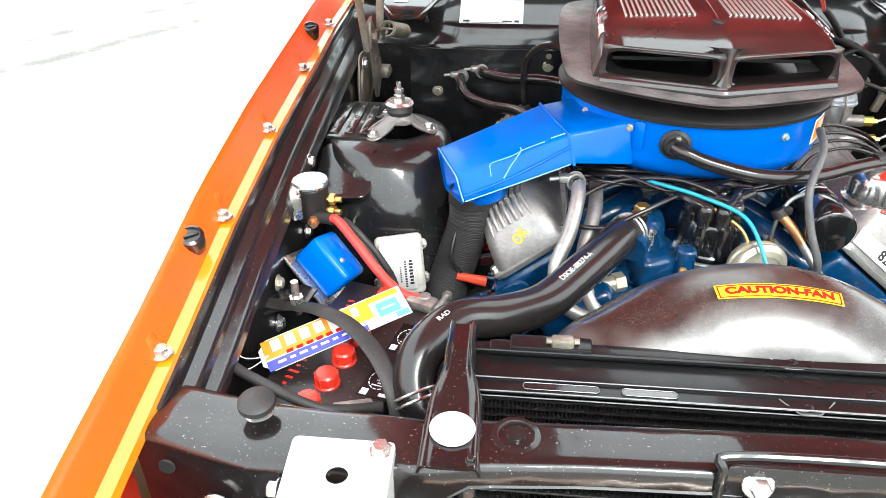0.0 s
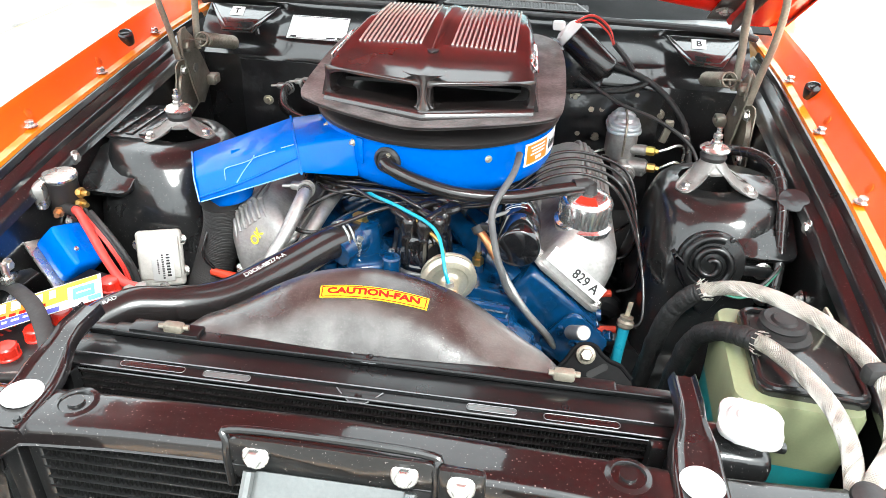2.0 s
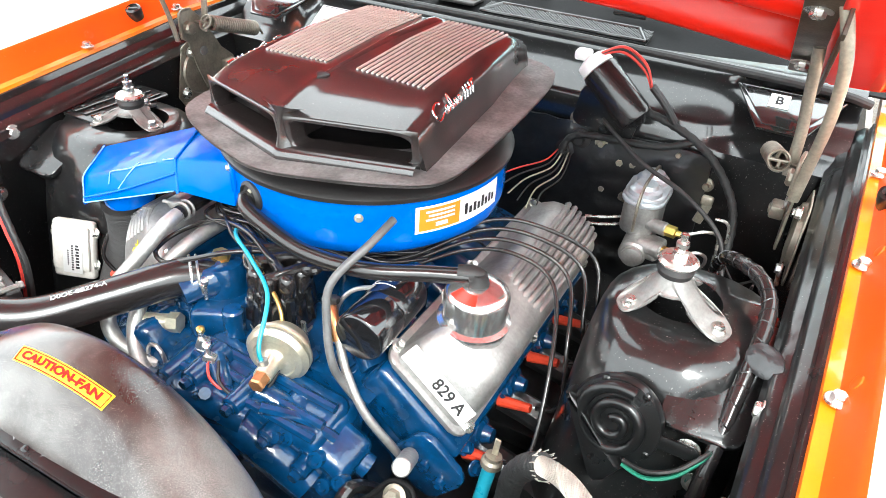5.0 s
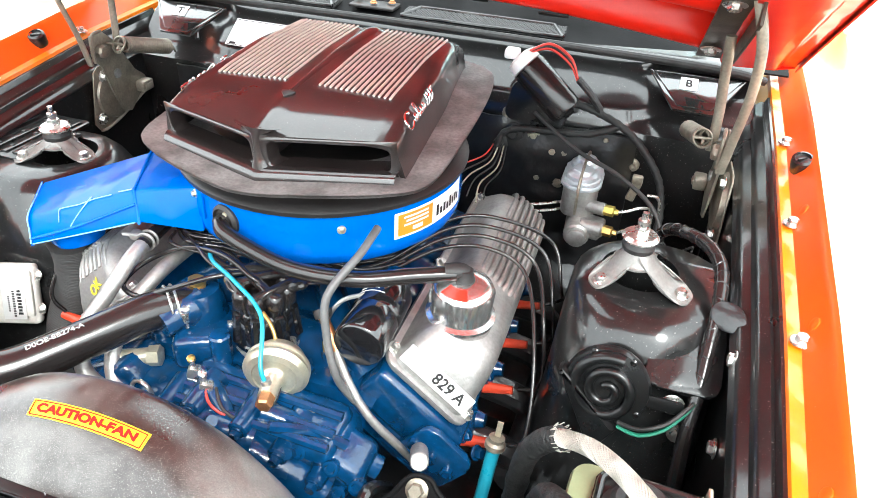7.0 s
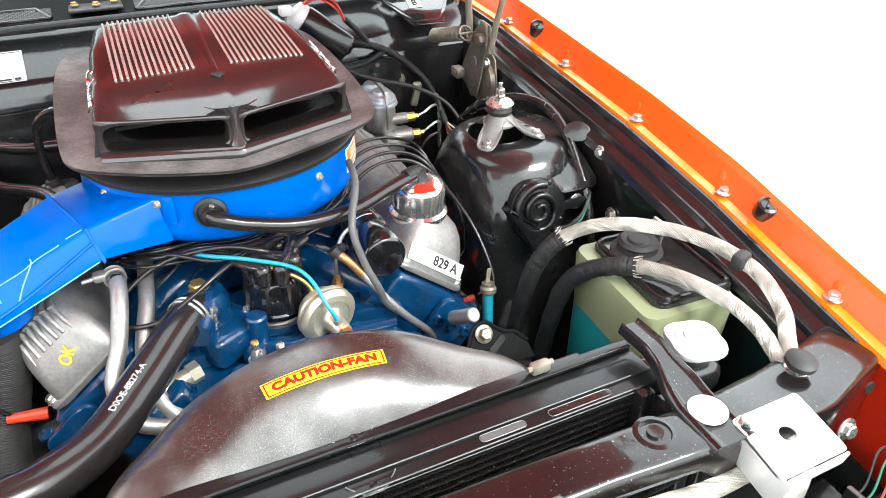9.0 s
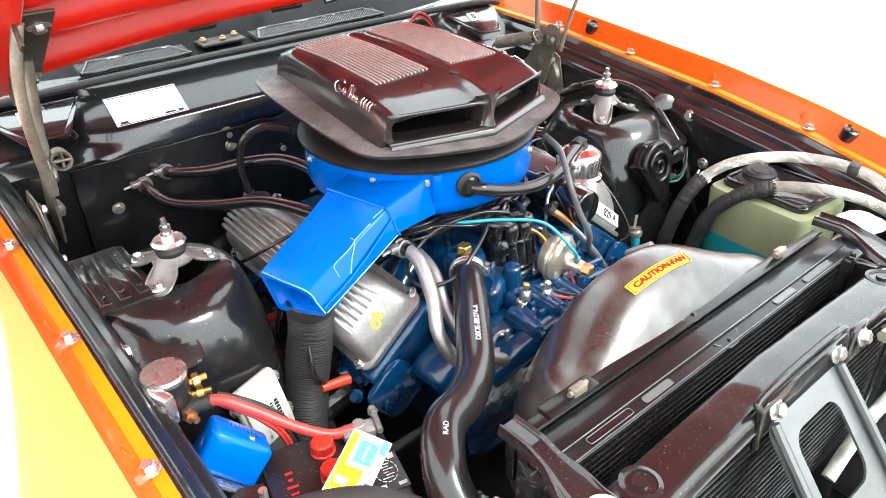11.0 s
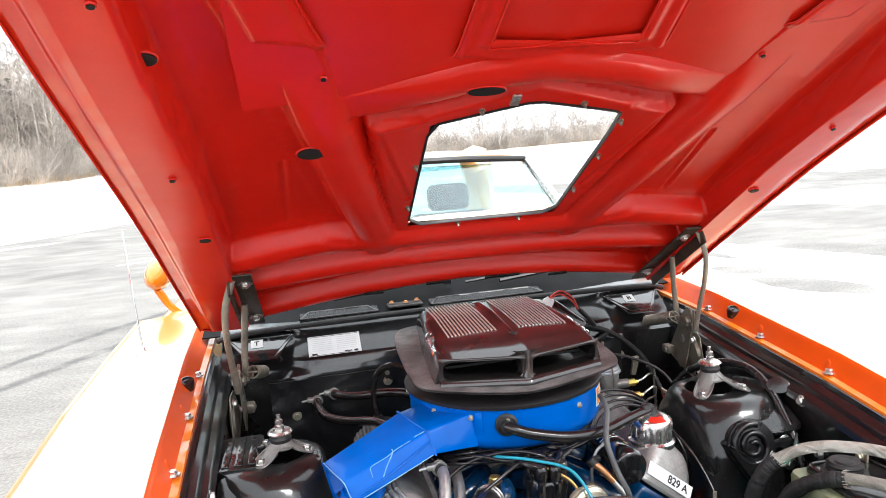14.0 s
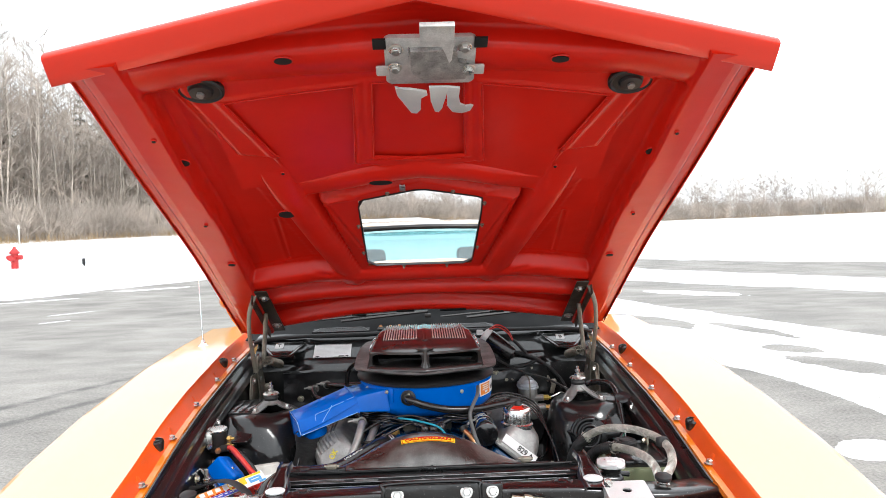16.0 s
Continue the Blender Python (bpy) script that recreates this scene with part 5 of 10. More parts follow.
def hood_latch():
    lt = thing("hood_latch", hood_at(0.03, 1.27), "bare steel hood latch with three hooks under the hood lip", "latch")
    M = axes((0, 0, 0), (1, 0, 0), HD)
    bm = bmesh.new()
    base = hood_at(0.03, 1.275, -0.006)
    prism(bm, rounded(0.21, 0.15, 0.012), axes(base, (1, 0, 0), HD) @ pose(0, 0, -0.012), 0.012, 0.003)
    for s in (-1, 1):
        box(bm, base + Vector((s * 0.112, 0, 0)) - HN * 0.008 - HD * 0.02, (0.03, 0.03, 0.008), M, 0.003)
    part("mount_plate", bm, LATCHSTEEL, lt, "pale grey mounting plate")
    bm = bmesh.new()
    P = axes(base - HN * 0.014 + Vector((0.012, 0, 0)), (1, 0, 0), HD)
    prism(bm, [(-0.058, 0.046), (0.050, 0.046), (0.050, 0.008), (0.072, 0.006), (0.072, -0.050), (-0.030, -0.050), (-0.052, -0.034), (-0.058, -0.015)], P @ pose(0, 0, -0.016), 0.016, 0.003)
    part("lock_plate", bm, LOCKSTEEL, lt, "dull dark lock plate")
    bm = bmesh.new()
    tube(bm, [P @ Vector(q) for q in ((-0.060, 0.046, -0.018), (-0.061, -0.012, -0.020), (-0.054, -0.036, -0.020), (-0.030, -0.052, -0.020), (0.050, -0.053, -0.018))], 0.0055, 8, 6)
    box(bm, P @ Vector((0.068, 0.000, -0.022)), (0.036, 0.040, 0.010), M, 0.004)
    part("bent_rim", bm, STEEL, lt, "bright bent rim")
    bm = bmesh.new()
    lathe(bm, P @ Vector((0.006, 0.030, -0.016)), -HN, [(0.013, 0), (0.013, 0.003), (0.006, 0.004), (0.006, 0.008)], 16)
    lathe(bm, P @ Vector((-0.028, -0.022, -0.016)), -HN, [(0.007, 0), (0.006, 0.004)], 12)
    lathe(bm, P @ Vector((0.016, -0.022, -0.016)), -HN, [(0.009, 0), (0.009, 0.010), (0.004, 0.012)], 6)
    part("rivet", bm, STEEL, lt)
    bm = bmesh.new()
    prism(bm, rounded(0.034, 0.022, 0.008), P @ pose(0.004, -0.018, -0.0175), 0.0015)
    part("slot", bm, HOLESHADE, lt)
    bm = bmesh.new()
    prism(bm, [(-0.036, 0), (0.040, 0), (0.040, -0.055), (0.036, -0.105), (0.030, -0.118), (0.022, -0.085), (0.014, -0.062), (-0.036, -0.052)], axes(base + HD * 0.140 - HN * 0.026 + Vector((0.012, 0, 0)), (1, 0, 0), HD), 0.006, 0.002)
    box(bm, base + HD * 0.141 - HN * 0.030 + Vector((0.014, 0, 0)), (0.076, 0.006, 0.014), M, 0.002)
    part("release_lever", bm, LATCHSTEEL, lt)
    HOOKS = ([(-0.055, 0.012), (-0.045, 0.004), (-0.02, 0.005), (0.02, -0.005), (0.022, -0.02), (0.005, -0.028), (0.006, -0.072), (-0.004, -0.086), (-0.018, -0.084), (-0.034, -0.05), (-0.05, -0.02)],
             [(-0.02, 0.01), (0.026, 0.01), (0.020, -0.03), (0.012, -0.070), (0.004, -0.083), (-0.006, -0.080), (-0.016, -0.040)],
             [(-0.02, 0.01), (0.012, 0.005), (0.010, -0.03), (0.012, -0.055), (0.028, -0.066), (0.040, -0.058), (0.047, -0.062), (0.040, -0.080), (0.020, -0.089), (-0.004, -0.084), (-0.018, -0.06)])
    for x, out in zip((-0.030, 0.016, 0.058), HOOKS):
        bm = bmesh.new()
        prism(bm, out, axes(base - HD * 0.058 - HN * 0.030 + Vector((x, 0, 0)), (1, 0, 0), HD), 0.007, 0.002)
        part("hook", bm, ALUPLATE, lt, "white-plated hook")
    for x, s in ((-0.078, 0.052), (0.078, 0.056), (-0.082, -0.006), (0.090, -0.016)):
        bm = bmesh.new()
        bolt(bm, base + Vector((x, 0, 0)) + HD * s - HN * (0.012 if abs(x) > 0.05 else 0.042), -HN, 0.011, 0.010, 1.5)
        part("bolt", bm, STEEL, lt)
    for s in (-1, 1):
        bm = bmesh.new()
        box(bm, base + Vector((s * 0.115, 0, 0)) + HD * 0.06 - HN * 0.002, (0.03, 0.03, 0.006), M, 0.001)
        part("slot", bm, HOLESHADE, lt)


hood_latch()


def hinge(side):
    h = new("hood_hinge")
    h.location = (side * 0.70, 1.05, 0.93)
    h.parent = car
    h.matrix_parent_inverse = car.matrix_basis.inverted()
    h["label"] = "grey phosphate hood hinge with a coil spring"
    X = lambda x, y, z: (side * x, y, z)
    bm = bmesh.new()
    outer = [(1.030, 0.915), (1.042, 0.897), (1.062, 0.895), (1.12, 0.908), (1.222, 0.944), (1.232, 0.958), (1.225, 0.975), (1.15, 1.035), (1.075, 1.040), (1.058, 1.030)]
    prism(bm, outer, axes(X(0.697, 0, 0), (0, 1, 0), (0, 0, 1)), 0.004, 0.0015)
    tube(bm, [X(0.690, y, z) for y, z in outer[1:6]], 0.004, 6, 4)
    lathe(bm, X(0.700, 1.11, 0.965), (-side, 0, 0), [(0.062, 0), (0.055, 0.012), (0.040, 0.016), (0.001, 0.017)], 26)
    part("base_plate", bm, PHOS, h, "olive-grey pressed base plate", 40)
    bm = bmesh.new()
    prism(bm, [(1.036, 1.066), (1.038, 1.122), (1.075, 1.126), (1.108, 1.098), (1.150, 1.030), (1.178, 0.985), (1.175, 0.960), (1.125, 0.922), (1.098, 0.930), (1.076, 0.985), (1.058, 1.052)], axes(X(0.668, 0, 0), (0, 1, 0), (0, 0, 1)), 0.0045, 0.0015)
    tube(bm, [X(0.664, 1.075, 1.125), X(0.660, 1.038, 1.121), X(0.660, 1.037, 1.064)], 0.0035, 6, 4)
    part("link_plate", bm, PHOS, h, "dull grey link plate")
    bm = bmesh.new()
    box(bm, X(0.655, 1.172, 0.972), (0.026, 0.040, 0.026), None, 0.005)
    box(bm, X(0.645, 1.172, 0.972), (0.012, 0.026, 0.014), None, 0.004)
    part("stop_block", bm, PHOS, h)
    bm = bmesh.new()
    cyl(bm, X(0.664, 1.098, 1.022), X(0.6595, 1.098, 1.022), 0.011, n=16)
    part("slot", bm, STRUT, h)
    front = [X(0.668, 1.03, 1.06), X(0.672, 1.015, 1.13), X(0.675, 0.985, 1.22), X(0.668, 0.965, 1.30), X(0.645, 0.965, 1.372)]
    rear = [X(0.650, 1.10, 1.07), X(0.648, 1.105, 1.14), X(0.640, 1.10, 1.21), X(0.632, 1.085, 1.285)]
    for line in (front, rear):
        bm = bmesh.new()
        tube(bm, line, 0.0092, 10, 10, flat=0.55)
        part("arm", bm, PHOS, h, "curved flat-sided arm", 50)
    bm = bmesh.new()
    p, q = Vector(X(0.628, 1.098, 1.094)), Vector(X(0.612, 1.228, 1.056))
    u, v, w = basis(q - p)
    turns, n = 20, 20 * 14
    coil = [p + (q - p) * (i / n) + (u * math.cos(2 * math.pi * turns * i / n) + v * math.sin(2 * math.pi * turns * i / n)) * 0.0150 for i in range(n + 1)]
    tube(bm, coil, 0.0034, 6, raw=True)
    tube(bm, [coil[0], p + (p - q).normalized() * 0.012, p + (p - q).normalized() * 0.022 - Vector((0, 0, 0.012))], 0.003, 6, 6)
    ring = [p + (p - q).normalized() * 0.014 + (u * math.cos(a) + w * 0.3 * math.sin(a) + v * math.sin(a)) * 0.0165 for a in (2 * math.pi * i / 24 for i in range(25))]
    tube(bm, ring, 0.0026, 6, raw=True)
    tube(bm, [ring[0], ring[12]], 0.0026, 6, 2)
    tube(bm, [ring[6], p, Vector(X(0.664, 1.085, 1.095))], 0.003, 6, 4)
    tube(bm, [coil[-1], q + (q - p).normalized() * 0.012, q + (q - p).normalized() * 0.022 - Vector((0, 0, 0.012))], 0.003, 6, 6)
    part("spring", bm, PHOS, h, "tight coil spring", 60)
    bm = bmesh.new()
    box(bm, hood_at(side * 0.625, -0.12, -0.004), (0.062, 0.40, 0.006), axes((0, 0, 0), (1, 0, 0), HD), 0.002)
    box(bm, hood_at(side * 0.653, -0.12, -0.022), (0.006, 0.36, 0.04), axes((0, 0, 0), (1, 0, 0), HD), 0.002)
    part("hood_bracket", bm, DARKPHOS, h, "dark bracket bolted under the hood")
    for s in (0.02, -0.24):
        bm = bmesh.new()
        bolt(bm, hood_at(side * 0.615, s, -0.009), -HN, 0.011, 0.009, 1.8)
        part("bolt", bm, STEEL, h)
    for y, z in ((1.082, 1.016), (1.052, 0.922), (1.205, 0.958)):
        bm = bmesh.new()
        bolt(bm, X(0.690, y, z), (-side, 0, 0), 0.009, 0.008, 1.6)
        part("bolt", bm, STEEL, h)
    bm = bmesh.new()
    lathe(bm, X(0.664, 1.060, 1.085), (-side, 0, 0), [(0.016, 0), (0.016, 0.012), (0.012, 0.016)], 8)
    part("pivot", bm, PHOS, h)


hinge(-1)
hinge(1)

# ---- front structure ----


def radiator_support():
    """The black cross member over the radiator, with its dropping ends and front skirt."""
    bm = bmesh.new()

    def f(u, v):
        x = -0.745 + 1.49 * v
        a = abs(x)
        back = ip([(0, 0.036), (0.30, 0.027), (0.40, 0.024), (0.60, 0.055), (0.745, 0.085)], a)
        front = ip([(0, -0.026), (0.25, -0.034), (0.40, -0.046), (0.60, -0.040), (0.745, 0.000)], a)
        z = ip([(0, 0.951), (0.36, 0.950), (0.44, 0.942), (0.55, 0.928), (0.66, 0.922), (0.72, 0.922), (0.745, 0.914)], a)
        low = ip([(0, 0.930), (0.36, 0.928), (0.42, 0.88), (0.47, 0.84), (0.60, 0.79), (0.745, 0.76)], a)
        prof = [(back, z - 0.055), (back + 0.002, z - 0.012), (back - 0.004, z - 0.002), (back - 0.012, z), (front + 0.012, z + 0.001), (front + 0.004, z - 0.001), (front + 0.001, z - 0.005), (front, z - 0.012), (front - 0.001, low), (front - 0.004, low - 0.003)]
        k = u * (len(prof) - 1)
        i = min(int(k), len(prof) - 2)
        t = k - i
        return (x, prof[i][0] * (1 - t) + prof[i + 1][0] * t, prof[i][1] * (1 - t) + prof[i + 1][1] * t)

    sheet(bm, f, 27, 70, 0.003)
    sp = part("radiator_support", bm, SCOOPBLACK, car, "glossy black radiator support cross member", 40)
    for s in (-1, 1):
        b = bmesh.new()
        box(b, (s * 0.60, 0.0, 0.70), (0.29, 0.02, 0.34), pose(0, 0, 0, -8), 0.006)
        box(b, (s * 0.40, 0.02, 0.66), (0.03, 0.10, 0.54), None, 0.006)
        part("support_wing", b, BLACK, sp)
        b = bmesh.new()
        bolt(b, (s * 0.64, -0.045, 0.86), (0, -1, 0.2), 0.011, 0.009, 1.6)
        part("bolt", b, STEEL, sp)
        for x, r in ((0.70, 0.010), (0.60, 0.008)):
            b = bmesh.new()
            lathe(b, (s * x, -0.034 + 0.012 * (x > 0.65), 0.892), (0, -1, 0.1), [(r, 0), (r * 0.9, 0.002)], 14)
            part("hole", b, HOLESHADE, sp)
    for x in (0.332, -0.316):
        b = bmesh.new()
        lathe(b, (x, 0.002, 0.951), (0, 0, 1), [(0.026, 0), (0.026, 0.003), (0.020, 0.0045), (0.018, 0.001), (0.010, 0.001), (0.010, 0.006), (0.005, 0.006)], 24)
        part("grommet", b, BLACK, sp)
        b = bmesh.new()
        lathe(b, (x + 0.004, -0.022, 0.9495), (0, 0, 1), [(0.006, 0), (0.005, 0.001)], 12)
        part("hole", b, HOLESHADE, sp)
    for x in (-0.10, 0.07, 0.17):
        b = bmesh.new()
        lathe(b, (x, 0.012, 0.9522), (0, 0, 1), [(0.005, 0), (0.004, 0.001)], 10)
        part("hole", b, HOLESHADE, sp)
    return sp


SCOOPBLACK = mat("brown_tinged_gloss_black", (0.0075, 0.0060, 0.0062), 0.3, var=0.3, scale=6, bump=0.03, fine=200, coat=1.0, rvar=0.1, spec=0.2, dents=0.13, dust=(330.0, 0.68, 0.55))
SCOOPBLACK.node_tree.nodes["Principled BSDF"].inputs["Coat IOR"].default_value = 1.52
radiator_support()


def latch_plate():
    dx, dy, dz = 0.013, 0.004, 0.018
    th = thing("latch_striker_bracket", (-0.02, -0.06, 0.90), "grey pressed steel latch support with bolts and a large window", "bracket")
    bm = bmesh.new()
    prism(bm, rounded(0.236, 0.062, 0.012), axes((-0.008 + dx, -0.034 + dy, 0.929 + dz * 0.6), (1, 0, 0), (0, 0, 1)), 0.005, 0.002)
    tube(bm, [(x + dx, y + dy, z + dz) for x, y, z in ((-0.126, -0.040, 0.880), (-0.127, -0.037, 0.940), (-0.112, -0.028, 0.955), (0.092, -0.028, 0.955), (0.109, -0.036, 0.940), (0.110, -0.040, 0.885))], 0.0050, 10, 6)
    part("flange", bm, BLACK, th, "black bolted flange")
    bm = bmesh.new()
    M = axes((-0.008 + dx, -0.042 + dy, 0.908 + dz), (1, 0, 0), (0, -0.62, -0.78))
    outer = rounded(0.200, 0.32, 0.02, 5, 0, 0.16)
    inner = rounded(0.118, 0.125, 0.026, 5, 0, 0.096)
    t = bmesh.new()
    k = len(outer)
    rings = []
    for ring, z in ((outer, 0), (inner, 0), (inner, 0.004), (outer, 0.004)):
        rings.append([t.verts.new(M @ Vector((x, y, z))) for x, y in ring])
    for a in range(4):
        p, q = rings[a], rings[(a + 1) % 4]
        for i in range(k):
            t.faces.new((p[i], p[(i + 1) % k], q[(i + 1) % k], q[i]))
    merge(bm, t)
    for s in (-1, 1):
        tube(bm, [M @ Vector((s * 0.092, 0.0, -0.006)), M @ Vector((s * 0.096, 0.15, -0.008)), M @ Vector((s * 0.092, 0.30, -0.006))], 0.007, 8, 8)
    part("strut", bm, GREYPLATE, th, "grey strut with a rounded square window")
    for x, z in ((-0.093, 0.926), (0.076, 0.928), (0.139, 0.930)):
        bm = bmesh.new()
        bolt(bm, (x + dx, (-0.040 if x < 0.1 else -0.048) + dy, z + 0.004 + dz), (0, -1, 0.35), 0.0105, 0.010, 1.5)
        part("bolt", bm, STEEL, th, "bright zinc bolt")
    bm = bmesh.new()
    box(bm, (0.139 + dx, -0.040 + dy, 0.928 + dz * 0.6), (0.052, 0.012, 0.064), None, 0.006)
    part("side_tab", bm, BLACK, th)


latch_plate()


def end_plate(side):
    th = thing("bumper_bracket", (side * 0.49, -0.05, 0.93), "bare aluminium folded plate on the radiator support", "bracket", "support plates")
    bm = bmesh.new()
    c = -0.493 if side < 0 else 0.478
    M = axes((c, -0.024, 0.957), (1, 0, 0), (0, -0.97, -0.20))
    outer = rounded(0.108, 0.085, 0.006, 3, 0, 0.042)
    hole = [(0.013 * math.cos(-2 * math.pi * i / 16 + 0.8) * 0.9, 0.040 + 0.010 * math.sin(-2 * math.pi * i / 16 + 0.8)) for i in range(16)][::-1]
    t = bmesh.new()
    rings = [[t.verts.new(M @ Vector((x, y, z))) for x, y in r] for r, z in ((outer, 0), (hole, 0), (hole, 0.003), (outer, 0.003))]
    for a in range(4):
        p, q = rings[a], rings[(a + 1) % 4]
        for i in range(16):
            t.faces.new((p[i], p[(i + 1) % 16], q[(i + 1) % 16], q[i]))
    merge(bm, t)
    part("top_plate", bm, ALUPLATE, th)
    bm = bmesh.new()
    box(bm, (c - side * 0.052, -0.07, 0.925), (0.004, 0.09, 0.05), pose(0, 0, 0, 12), 0.001)
    box(bm, (c, -0.109, 0.930), (0.10, 0.004, 0.022), pose(0, 0, 0, 10), 0.001)
    part("folded_flange", bm, ALUPLATE, th)
    for at, ax in (((c - side * 0.04, -0.035, 0.955), (0, -0.1, 1)), ((c + side * 0.064, -0.060, 0.915), (side, 0, 0))):
        bm = bmesh.new()
        bolt(bm, at, ax, 0.009, 0.010, 1.4)
        part("bolt", bm, STEEL, th)


end_plate(-1)
end_plate(1)


def hood_rest(x, y):
    th = thing("rubber_hood_rest", (x, y, 0.94), "adjustable black rubber hood rest on a pale threaded foot", "bump stop", "hood rests")
    ax = Vector((0, -0.12, 1))
    bm = bmesh.new()
    lathe(bm, (x, y, 0.922), ax, [(0.016, 0), (0.018, 0.004), (0.016, 0.008), (0.011, 0.010), (0.010, 0.018)], 22)
    part("nut", bm, STEEL, th)
    bm = bmesh.new()
    lathe(bm, (x, y - 0.002, 0.936), ax, [(0.010, 0), (0.018, 0.003), (0.0215, 0.008), (0.021, 0.014), (0.015, 0.018), (0.001, 0.0195)], 26)
    part("rubber_button", bm, RUBBER, th)


hood_rest(-0.607, 0.034)
hood_rest(0.596, 0.024)


def radiator():
    th = thing("radiator", (0, 0.10, 0.45), "gloss black radiator with a stepped top tank and fine fins", "radiator")
    bm = bmesh.new()
    box(bm, (0.010, 0.148, 0.918), (0.79, 0.015, 0.070), None, 0.0025, 2)
    tube(bm, [(-0.38, 0.1365, 0.9556), (0.40, 0.1365, 0.9556)], 0.0016, 6, 1)
    part("rear_flange", bm, TANKBLACK, th)
    for y, z, x0, x1 in ((0.1400, 0.9535, -0.30, 0.36), (0.0962, 0.9482, -0.37, 0.34), (0.0765, 0.9455, -0.33, 0.33), (0.1555, 0.9540, -0.26, 0.30), (0.0795, 0.9345, -0.36, 0.39)):
        bm = bmesh.new()
        tube(bm, [(x0, y, z - 0.001), (x0 + 0.02, y, z), (x1 - 0.02, y, z), (x1, y, z - 0.001)], 0.0009, 5, 2)
        part("pale_edge", bm, PALEEDGE, th, "thin pale line along the edge of the black sheet")
    bm = bmesh.new()
    box(bm, (0.010, 0.116, 0.913), (0.79, 0.042, 0.070), None, 0.003, 2)
    part("top_tank", bm, TANKBLACK, th)
    bm = bmesh.new()
    box(bm, (0.010, 0.0865, 0.9425), (0.785, 0.020, 0.0045), None, 0.0012, 1)
    tube(bm, [(-0.38, 0.0968, 0.9462), (0.40, 0.0968, 0.9462)], 0.0012, 6, 1)
    part("front_flange", bm, TANKBLACK, th)
    for i in range(6):
        z = 0.9295 - 0.0125 * i
        bm = bmesh.new()
        box(bm, (0.010, 0.0815, z), (0.78, 0.007, 0.0018), None, 0.0005)
        part("core_tube", bm, SCOOPBLACK, th)
        bm = bmesh.new()
        n = 320
        rows = [[bm.verts.new((-0.378 + 0.776 * j / n, 0.0805 + (0.007 if j % 2 else 0) + 0.0006 * math.sin(j * 1.7 + i), z - h)) for j in range(n + 1)] for h in (0.001, 0.0115)]
        for j in range(n):
            bm.faces.new((rows[0][j], rows[0][j + 1], rows[1][j + 1], rows[1][j]))
        tagged(part("corrugated_fin", bm, FIN, th), kind="stuff")
    for x, y, z, w, m in ((-0.265, 0.0865, 0.9452, 0.085, SCOOPBLACK), (-0.165, 0.0860, 0.9452, 0.060, GREYPLATE), (0.175, 0.0865, 0.9452, 0.060, GREYPLATE), (0.285, 0.0860, 0.9452, 0.090, SCOOPBLACK), (-0.20, 0.1470, 0.9535, 0.07, HOLESHADE), (0.18, 0.1470, 0.9535, 0.06, GREYPLATE)):
        bm = bmesh.new()
        prism(bm, rounded(w, 0.009, 0.0042), pose(x, y, z), 0.0012)
        slot = part("slot", bm, m, th)
        bm = bmesh.new()
        edge = [(x + p, y + q, z + 0.0014) for p, q in rounded(w + 0.002, 0.011, 0.005)]
        tube(bm, edge + edge[:1], 0.0005, 4, raw=True)
        part("slot_rim", bm, PALEEDGE, slot)
    bm = bmesh.new()
    for i in range(26):
        x = -0.36 + 0.72 * i / 25
        box(bm, (x, 0.112, 0.66), (0.003, 0.05, 0.40), None, 0)
    tagged(part("tube_row", bm, FIN, th), kind="stuff")
    bm = bmesh.new()
    for i in range(52):
        box(bm, (0, 0.104, 0.48 + 0.38 * i / 51), (0.73, 0.036, 0.0016), None, 0)
    tagged(part("cooling_fin", bm, FIN, th, "thin black cooling fins"), kind="stuff")
    bm = bmesh.new()
    box(bm, (0, 0.145, 0.68), (0.72, 0.010, 0.44), None, 0.002)
    for s in (-1, 1):
        box(bm, (s * 0.378, 0.098, 0.69), (0.024, 0.07, 0.50), None, 0.005)
    part("side_tank", bm, BLACK, th)
    for y, z in ((0.086, 0.946), (0.150, 0.957)):
        bm = bmesh.new()
        x = 0.008
        notch = [(-0.030, 0.006), (0.030, 0.006), (0.018, -0.006), (0.010, -0.012), (-0.010, -0.012), (-0.018, -0.006)]
        M = axes((x, y, z - 0.004), (1, 0, 0), (0, 0.95, 0.3))
        prism(bm, notch, M, 0.003, 0.001)
        lathe(bm, M @ Vector((0, -0.004, 0.002)), (0, -0.3, 0.95), [(0.005, 0), (0.005, 0.003), (0.002, 0.004)], 10)
        cl = part("clip", bm, TANKBLACK, th)
        bm = bmesh.new()
        tube(bm, [M @ Vector((p, q, 0.003)) for p, q in notch[1:] + notch[:1]], 0.0009, 5, raw=True)
        part("clip_rim", bm, PALEEDGE, cl)
    neck = Vector((0.484, 0.104, 0.938))
    bm = bmesh.new()
    box(bm, (0.448, 0.10, 0.912), (0.13, 0.07, 0.05), None, 0.016, 3)
    lathe(bm, neck - Vector((0, 0, 0.02)), (0, 0, 1), [(0.026, 0), (0.024, 0.02), (0.028, 0.028), (0.030, 0.034)], 24)
    cyl(bm, (0.49, 0.095, 0.935), (0.53, 0.10, 0.93), 0.007, n=10)
    part("filler_neck", bm, BLACK, th)
    bm = bmesh.new()
    lathe(bm, neck + Vector((0, 0, 0.014)), (0, 0, 1), [(0.030, 0), (0.032, 0.003), (0.032, 0.010), (0.026, 0.015), (0.018, 0.016), (0.016, 0.019), (0.001, 0.020)], 28)
